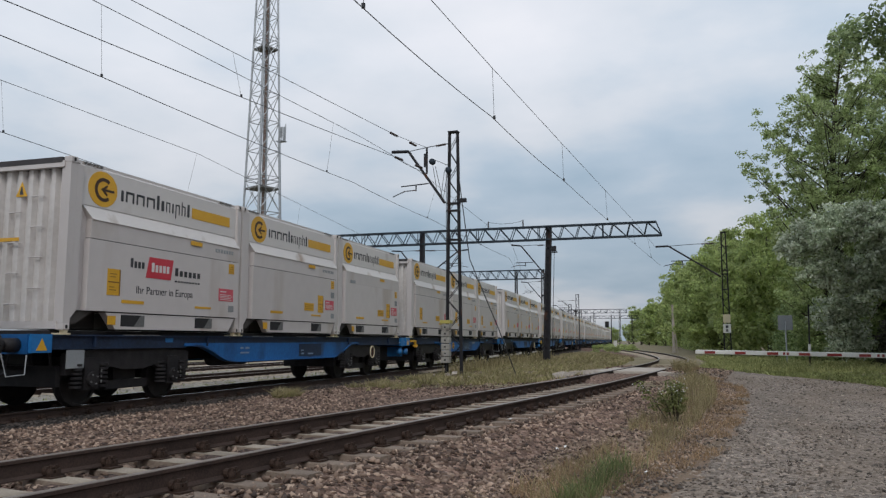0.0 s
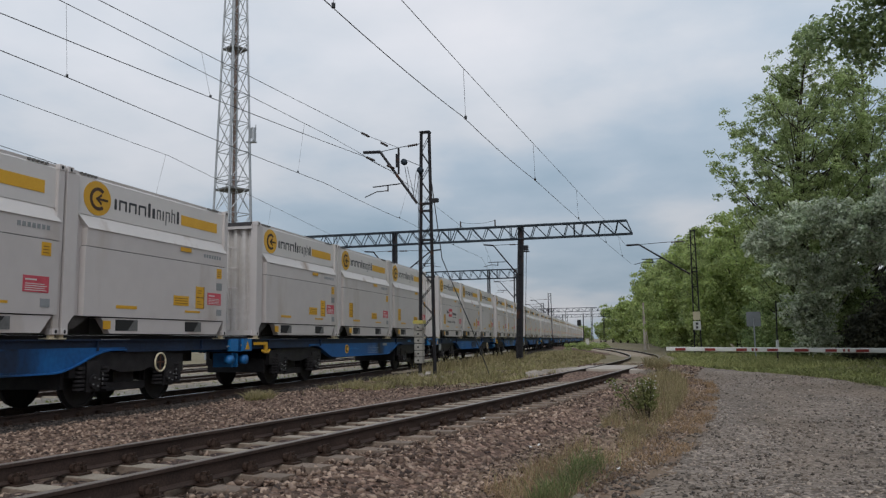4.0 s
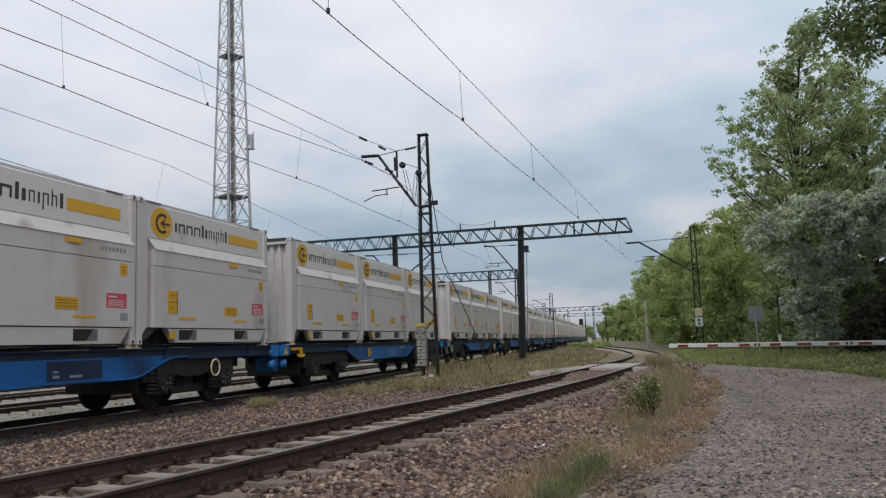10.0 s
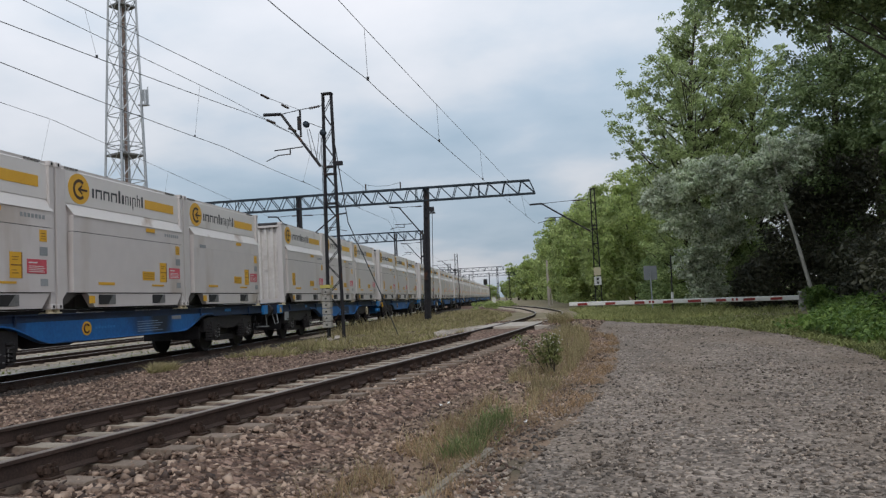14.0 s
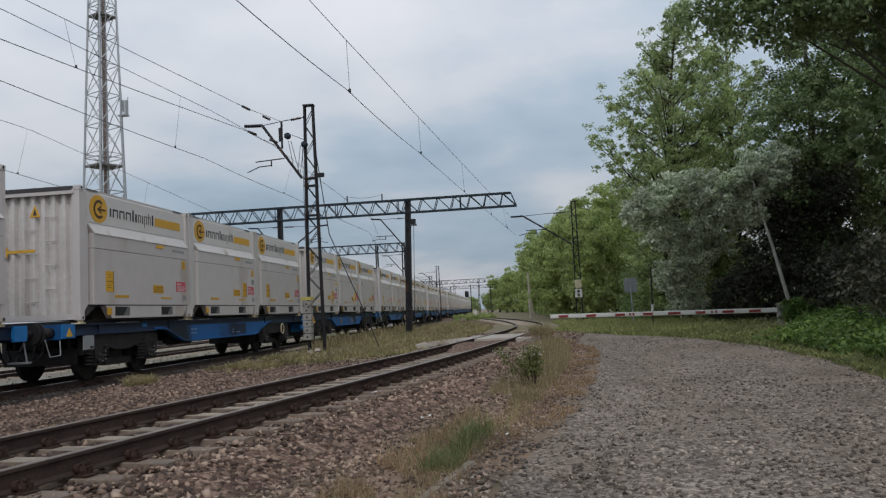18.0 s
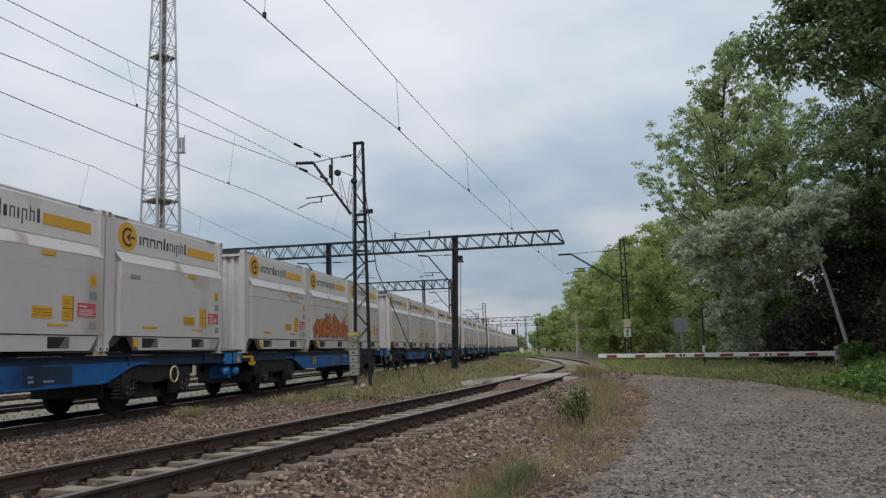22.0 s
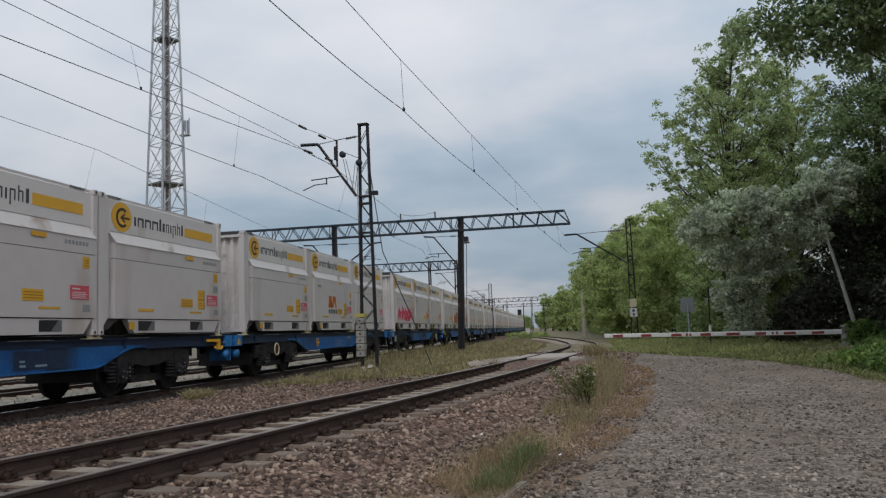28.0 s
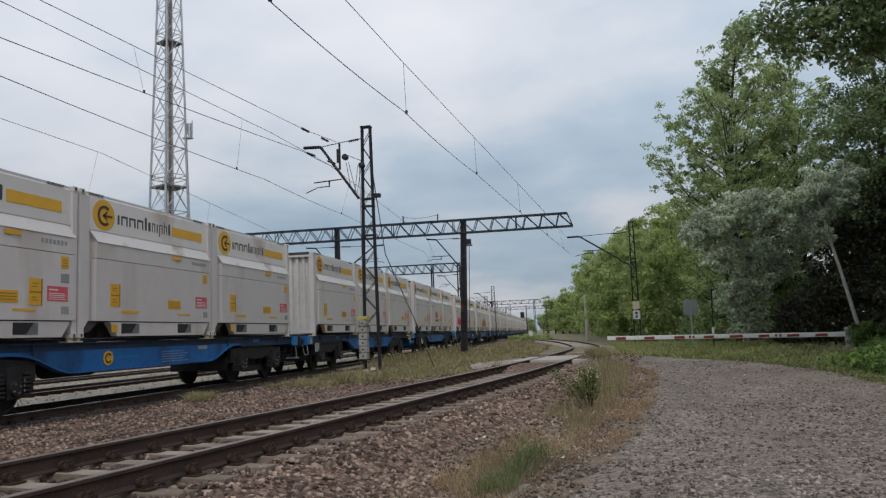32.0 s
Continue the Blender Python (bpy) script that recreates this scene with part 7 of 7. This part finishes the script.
def shrubs():
    rnd = random.Random(6)
    cl = []
    for _ in range(420):
        u = rnd.random()
        y = 11.0 + 24 * u
        edge = road_edges(y)[1] if y < 22 else float(np.interp(y, [22, 26, 30, 35], [5.6, 7.6, 9.2, 9.6]))
        x = edge + 0.5 + abs(rnd.gauss(0, 1.6))
        h = 0.15 + 0.9 * min(1.0, (x - edge) / 2.5) * rnd.random()
        cl.append((x, y, land(x, y) + h * 0.6, rnd.uniform(0.18, 0.42)))
    stuff("undergrowth", leaves_mesh("undergrowth", cl, 90, 0.065, M_nettle, 41, 0.3), "bright green nettles and brambles along the road edge", "undergrowth")
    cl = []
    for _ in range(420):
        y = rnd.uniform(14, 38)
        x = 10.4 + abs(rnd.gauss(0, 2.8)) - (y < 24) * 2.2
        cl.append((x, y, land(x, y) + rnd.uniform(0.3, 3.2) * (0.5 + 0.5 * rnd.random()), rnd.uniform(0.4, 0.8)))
    # the copper-leaved understorey behind the barrier drive, coloured dark for deep shade
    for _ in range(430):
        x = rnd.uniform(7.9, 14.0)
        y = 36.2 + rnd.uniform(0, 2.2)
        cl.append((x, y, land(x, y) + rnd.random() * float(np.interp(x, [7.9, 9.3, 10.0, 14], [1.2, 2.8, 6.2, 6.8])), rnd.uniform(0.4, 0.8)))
    stuff("shade_bushes", leaves_mesh("shade_bushes", cl, 80, 0.085, M_leaf_shade, 42), "brownish bushes under the trees, leaves coloured darker for the shade there", "bushes")
    cl = []
    for _ in range(420):
        y = rnd.uniform(43, 54)
        x = rnd.uniform(5.0, 17)
        cl.append((x, y, rnd.uniform(-0.3, 4.2) * rnd.random() ** 0.6, rnd.uniform(0.5, 0.95)))
    stuff("thicket", leaves_mesh("thicket", cl, 100, 0.10, M_leaf_green, 47), "deep green thicket behind the barrier", "bushes")
    cl = []
    for _ in range(80):
        cl.append((9.95 + rnd.gauss(0, 0.3), 32.5 + rnd.gauss(0, 0.25), rnd.uniform(-0.35, 0.72), rnd.uniform(0.16, 0.3)))
    stuff("barrier_bush", leaves_mesh("barrier_bush", cl, 80, 0.07, M_nettle, 43), "green bush growing round the barrier drive", "bush")
    cl = []
    for _ in range(500):
        y = rnd.uniform(54, 300)
        x = float(np.interp(y, [54, 75, 100, 150, 200, 300], [2.5, 1.2, -0.2, -2.0, -4.5, -17])) + abs(rnd.gauss(0, 1.8))
        cl.append((x, y, rnd.uniform(-0.2, 2.4), rnd.uniform(0.6, 1.2)))
    stuff("wood_edge_bushes", leaves_mesh("wood_edge_bushes", cl, 60, 0.2, M_leaf_mid, 44), "green bushes along the wood edge", "bushes")
    cl = []
    for _ in range(34):
        y = rnd.uniform(84, 100)
        cl.append((-8.5 + rnd.gauss(0, 1.1), y, rnd.uniform(-0.3, 0.35), rnd.uniform(0.3, 0.6)))
    stuff("track_bush", leaves_mesh("track_bush", cl, 150, 0.085, M_leaf_mid, 45), "low green bush between the tracks", "bush")


shrubs()


def weed():
    w = thing("weed_plant", pose(-0.28, 14.3, -0.38), "tall leafy weed among dry grass", "plant")
    rnd = random.Random(9)
    cl = []
    for i in range(7):
        bx, by, h = rnd.gauss(0, 0.16), rnd.gauss(0, 0.16), rnd.uniform(0.4, 0.75)
        bm = bmesh.new()
        tube(bm, [(bx * 0.3, by * 0.3, -0.05), (bx, by, h * 0.6), (bx * 1.5, by * 1.4, h)], 0.012, 5, 0.005)
        part("stem", bm, M_darkbark, w)
        cl += [(bx * (0.6 + u), by * (0.6 + u), h * u, 0.12) for u in (0.4, 0.6, 0.8, 1.0)]
    ob = new("leaves", leaves_mesh("leaves", cl, 40, 0.03, M_grass, 46, 0.3))
    ob.parent = w
    bm = bmesh.new()
    for x, y, z, _ in cl[3::4] + cl[2::4]:
        for _ in range(4):
            cbox(bm, (x + rnd.gauss(0, 0.07), y + rnd.gauss(0, 0.07), z + rnd.gauss(0.02, 0.06)), (0.017, 0.017, 0.014))
    tagged(part("flower_mass", bm, M_plate, w, "small white flowers"), kind="stuff")


weed()


def blades(name, spots, material, label, seed, h=(0.15, 0.4), width=0.008, lean=0.45):
    """Grass: three-cornered bent blades at the spots (x, y, z, height factor)."""
    rng = np.random.default_rng(seed)
    s = np.array(spots)
    n = len(s)
    hh = rng.uniform(*h, n) * s[:, 3]
    a = rng.uniform(0, 2 * math.pi, n)
    side = np.stack([np.cos(a), np.sin(a), 0 * a], 1) * (width * rng.uniform(0.6, 1.5, n) * (0.6 + np.hypot(s[:, 0], s[:, 1]) / 16))[:, None]
    dr = rng.normal(size=(n, 2)) * lean
    p = s[:, :3]
    mid = p + np.stack([dr[:, 0] * hh * 0.35, dr[:, 1] * hh * 0.35, hh * 0.6], 1)
    tip = p + np.stack([dr[:, 0] * hh, dr[:, 1] * hh, hh], 1)
    v = np.stack([p - side, p + side, mid + side * 0.7, mid - side * 0.7, tip], 1).reshape(-1, 3)
    me = bpy.data.meshes.new(name)
    me.from_pydata(v.tolist(), [], [q for i in range(n) for q in ((5 * i, 5 * i + 1, 5 * i + 2, 5 * i + 3), (5 * i + 3, 5 * i + 2, 5 * i + 4))])
    me.materials.append(material)
    return stuff(name, me, label, "grass")


def ground_top(x, y):
    """The surface on which grass and stones lie."""
    z = land(x, y)
    for ln, top, half, foot in ((SIDING, -0.235, 1.6, 3.0), (MAIN, -0.47, 1.5, 2.7)):
        o = abs(x - ln.x_of_y(y))
        if o < foot:
            z = max(z, top if o < half else top - (top + 0.62) * (o - half) / (foot - half))
    if MAIN.x_of_y(y) + 1.75 < x < SIDING.x_of_y(y) - 2.4 and y < 26:
        z = max(z, land(x, y) + 0.035)
    if road_depth(x, y) > 0:
        z = max(z, road_z(x, y))
    return z


def grass():
    rnd = random.Random(13)
    dry, green, tall = [], [], []
    while len(dry) < 19000:
        y = 4.5 + 25 * rnd.random() ** 1.25
        r = road_edges(y)[0]
        l = float(np.interp(y, [5, 7, 8.5, 10, 14, 17, 22, 29], [-1.9, -1.7, -1.6, -1.2, -0.95, -0.72, -0.5, 0.3]))
        x = rnd.uniform(l, r - 0.12 + 0.45 * smooth01((y - 7.5) / 3.5))
        u = (x - l) / (r - l + 0.01)
        thick = noise.noise((x * 1.9, y * 1.4, 2)) - 0.55 * abs(u - 0.62)
        if thick < -0.30:
            continue
        # short dry grass towards the road, thin seeding stalks along the middle
        if rnd.random() < 0.2 + 0.28 * smooth01((y - 7) / 6) and u < 0.75:
            tall.append((x, y, ground_top(x, y) - 0.01, rnd.uniform(0.5, 1.2) * (0.6 + 0.4 * smooth01((y - 10) / 8))))
        else:
            dry.append((x, y, ground_top(x, y) - 0.01, rnd.uniform(0.5, 1.2) * (1.15 - 0.5 * u)))
    for k in range(950):
        y = 6.9 + 2.5 * rnd.random() ** 1.4
        x = float(np.interp(y, [6.7, 8.7, 9.3, 11.5], [-1.03, -0.86, -0.78, -0.5])) + rnd.gauss(0, 0.09)
        green.append((x, y, ground_top(x, y) - 0.01, rnd.uniform(0.45, 1.2) * (1.0 if y < 9.5 else 0.7)))
    blades("dry_grass", dry, M_dry, "dry straw-coloured grass between ballast and road", 51, (0.04, 0.19), 0.0035, 0.7)
    blades("stalk_grass", tall, M_stalk, "thin yellow-green seeding stalks beside the road", 58, (0.16, 0.46), 0.0022, 0.35)
    blades("green_tuft", green, M_tuft, "low green grass tuft beside the kerb", 52, (0.10, 0.30), 0.0042, 0.5)
    spots, mixed = [], []
    while len(spots) < 24000:
        y = 15 + 75 * rnd.random() ** 1.3
        a = MAIN.x_of_y(y) + 2.6
        b = min(SIDING.x_of_y(y) - 2.2, float(np.interp(y, [15, 21, 25, 30], [-10.2, -8.6, -6.0, -3.2])))
        if b <= a:
            continue
        x = rnd.uniform(a, b)
        if noise.noise((x * 0.8, y * 0.5, 7)) + 0.6 * noise.noise((x * 2.3, y * 1.7, 3)) < 0.02 + 0.25 * smooth01((24 - y) / 8):
            continue
        (spots if rnd.random() < 0.5 else mixed).append((x, y, land(x, y) - 0.01, rnd.uniform(0.5, 1.2)))
    blades("verge_grass", spots, M_meadow, "grass growing between the two tracks", 53, (0.06, 0.22), 0.009, 0.7)
    blades("seeding_grass", mixed, M_straw, "yellowish seeding grass between the two tracks", 54, (0.10, 0.30), 0.006, 0.6)
    weeds = []
    for k in range(46):
        cy = rnd.uniform(33, 62)
        cx = MAIN.x_of_y(cy) + 2.3 + abs(rnd.gauss(0, 0.5))
        for j in range(rnd.randrange(30, 80)):
            x, y = cx + rnd.gauss(0, 0.3), cy + rnd.gauss(0, 0.4)
            weeds.append((x, y, land(x, y) - 0.02, rnd.uniform(0.5, 1.15)))
    blades("trackside_weeds", weeds, M_stalk, "tall dry weeds beside the main track", 59, (0.35, 0.8), 0.0045, 0.3)
    spots = []
    while len(spots) < 30000:
        y = rnd.uniform(12, 52)
        e = road_edges(y)[1] if y < 31 else SIDING.x_of_y(y) + 1.9
        x = e - 0.2 + abs(rnd.gauss(0, 1.4 if y < 24 else 3.4))
        if y > 31 and rnd.random() < 0.3:
            x = rnd.uniform(SIDING.x_of_y(y) + 1.9, 9)
        spots.append((x, y, ground_top(x, y) - 0.01, rnd.uniform(0.5, 1.1)))
    blades("roadside_grass", [q for q in spots if q[1] < 30], M_grass, "green grass along the far edge of the road", 55, (0.04, 0.15), 0.012, 0.8)
    blades("barrier_grass", [q for q in spots if q[1] >= 30], M_verge, "pale yellow-green grass below the barrier", 57, (0.08, 0.34), 0.008, 0.7)
    spots = []
    while len(spots) < 3000:
        y = rnd.uniform(10, 70)
        x = MAIN.x_of_y(y) - 2.6 - rnd.random() * 1.6 - 5.2 * rnd.randrange(3)
        spots.append((x, y, land(x, y) + 0.02, rnd.uniform(0.4, 1.0)))
    blades("far_grass", spots, M_grass, "grass between the far tracks", 56, (0.04, 0.12), 0.01)


grass()


def stones(name, spots, material, label, seed):
    """Angular stones at the spots (x, y, z, size)."""
    rng = np.random.default_rng(seed)
    s = np.array(spots)
    n = len(s)
    base = np.array([(1, 0, 0), (-1, 0, 0), (0, 1, 0), (0, -1, 0), (0, 0, 1), (0, 0, -1)], float)
    v = base[None] * rng.uniform(0.55, 1.25, (n, 6, 1)) + rng.normal(size=(n, 6, 3)) * 0.22
    a, t = rng.uniform(0, 2 * math.pi, n), rng.uniform(-0.9, 0.9, n)
    ca, sa, ct, st = np.cos(a), np.sin(a), np.cos(t), np.sin(t)
    R = np.stack([np.stack([ca, -sa * ct, sa * st], 1), np.stack([sa, ca * ct, -ca * st], 1), np.stack([0 * a, st, ct], 1)], 1)
    v = np.einsum("nij,nkj->nki", R, v * np.array([1.0, 0.8, 0.62])) * s[:, None, 3:4] + s[:, None, :3]
    tri = np.array([(0, 2, 4), (2, 1, 4), (1, 3, 4), (3, 0, 4), (2, 0, 5), (1, 2, 5), (3, 1, 5), (0, 3, 5)])
    f = (tri[None] + 6 * np.arange(n)[:, None, None]).reshape(-1)
    me = bpy.data.meshes.new(name)
    me.vertices.add(6 * n)
    me.vertices.foreach_set("co", v.ravel())
    me.loops.add(len(f))
    me.loops.foreach_set("vertex_index", f)
    me.polygons.add(8 * n)
    me.polygons.foreach_set("loop_start", np.arange(0, len(f), 3))
    me.polygons.foreach_set("loop_total", np.full(8 * n, 3))
    me.materials.append(material)
    me.update(calc_edges=True)
    return stuff(name, me, label, "stones")


FIRST_SLEEPER = SIDING.s_of_y(-6)


def gravel():
    rnd = random.Random(17)
    out = []
    while len(out) < 34000:
        y = 3.6 + 34 * rnd.random() ** 2.5
        o = rnd.uniform(-2.9, 3.1)
        x = SIDING.x_of_y(y) + o
        if abs(o) < 0.68 and rnd.random() < 0.6:
            continue
        along = (SIDING.s_of_y(y) - FIRST_SLEEPER) % 0.62
        if abs(o) < 1.33 and (along < 0.13 or along > 0.49) and rnd.random() < (0.97 if abs(o) < 0.86 else 0.9) or abs(abs(o) - 0.753) < 0.1:
            continue
        out.append((x, y, ground_top(x, y) + rnd.uniform(-0.012, 0.014) + 0.03 * noise.noise((x * 2.1, y * 2.1, 5)) + (0.0 if 0.86 < o < 1.36 else 0.005 if abs(o) < 0.68 else 0.0), 0.018 + 0.044 * rnd.random() ** 1.3))
    while len(out) < 50000:
        y = 7.0 + 34 * rnd.random() ** 1.6
        a, b = MAIN.x_of_y(y) + 1.75, SIDING.x_of_y(y) - 2.3
        x = a + (b - a) * rnd.random() ** (1.0 if y < 18 else 2.0)
        out.append((x, y, ground_top(x, y) + rnd.uniform(-0.01, 0.012), rnd.uniform(0.024, 0.055)))
    while len(out) < 62000:
        y = 3.8 + 20 * rnd.random() ** 2.0
        a, b = SIDING.x_of_y(y) + 2.2, road_edges(y)[0] + 0.1
        x = a + (b - a) * rnd.random() ** 1.2
        out.append((x, y, land(x, y) + 0.02 + rnd.uniform(-0.01, 0.012), rnd.uniform(0.018, 0.046)))
    dark_spots = []
    while len(dark_spots) < 6000:
        y = 7.0 + 30 * rnd.random() ** 1.5
        x = MAIN.x_of_y(y) + rnd.uniform(0.9, 2.0)
        dark_spots.append((x, y, ground_top(x, y) + rnd.uniform(-0.01, 0.015), rnd.uniform(0.024, 0.05)))
    stones("dark_stones", dark_spots, M_darkstone, "dark ballast stones along the main rail", 63)
    stones("ballast_stones", out, M_stone, "loose reddish-brown ballast stones", 61)
    out = []
    while len(out) < 30000:
        y = 3.4 + 22 * rnd.random() ** 1.8
        l, r = road_edges(y)
        x = rnd.uniform(l - 0.45, min(r, 0.62 * y + 0.6))
        if y > 9 and rnd.random() < 0.65 * smooth01((y - 9) / 8):
            continue
        out.append((x, y, max(road_z(x, y), land(x, y)) + rnd.uniform(-0.008, 0.004), 0.010 + 0.030 * rnd.random() ** 2.2))
    stones("road_stones", out, M_roadstone, "loose grey stones on the gravel road", 62)
    # pale scraps on the ballast
    bm = bmesh.new()
    for x, y in ((-1.69, 10.4), (-1.62, 10.55), (-2.7, 12.0), (-1.9, 8.4), (-0.5, 8.9)):
        z = ground_top(x, y) + 0.03
        v = [bm.verts.new((x + rnd.uniform(-0.03, 0.03) + dx * 0.035, y + dy * 0.03, z + rnd.uniform(0, 0.03))) for dx, dy in ((-1, -1), (1, -1), (1, 1), (-1, 1))]
        bm.faces.new(v)
    litter = part("litter", bm, M_plate)
    tagged(litter, "small white paper scraps on the ballast", "litter", kind="stuff")


gravel()
motions()
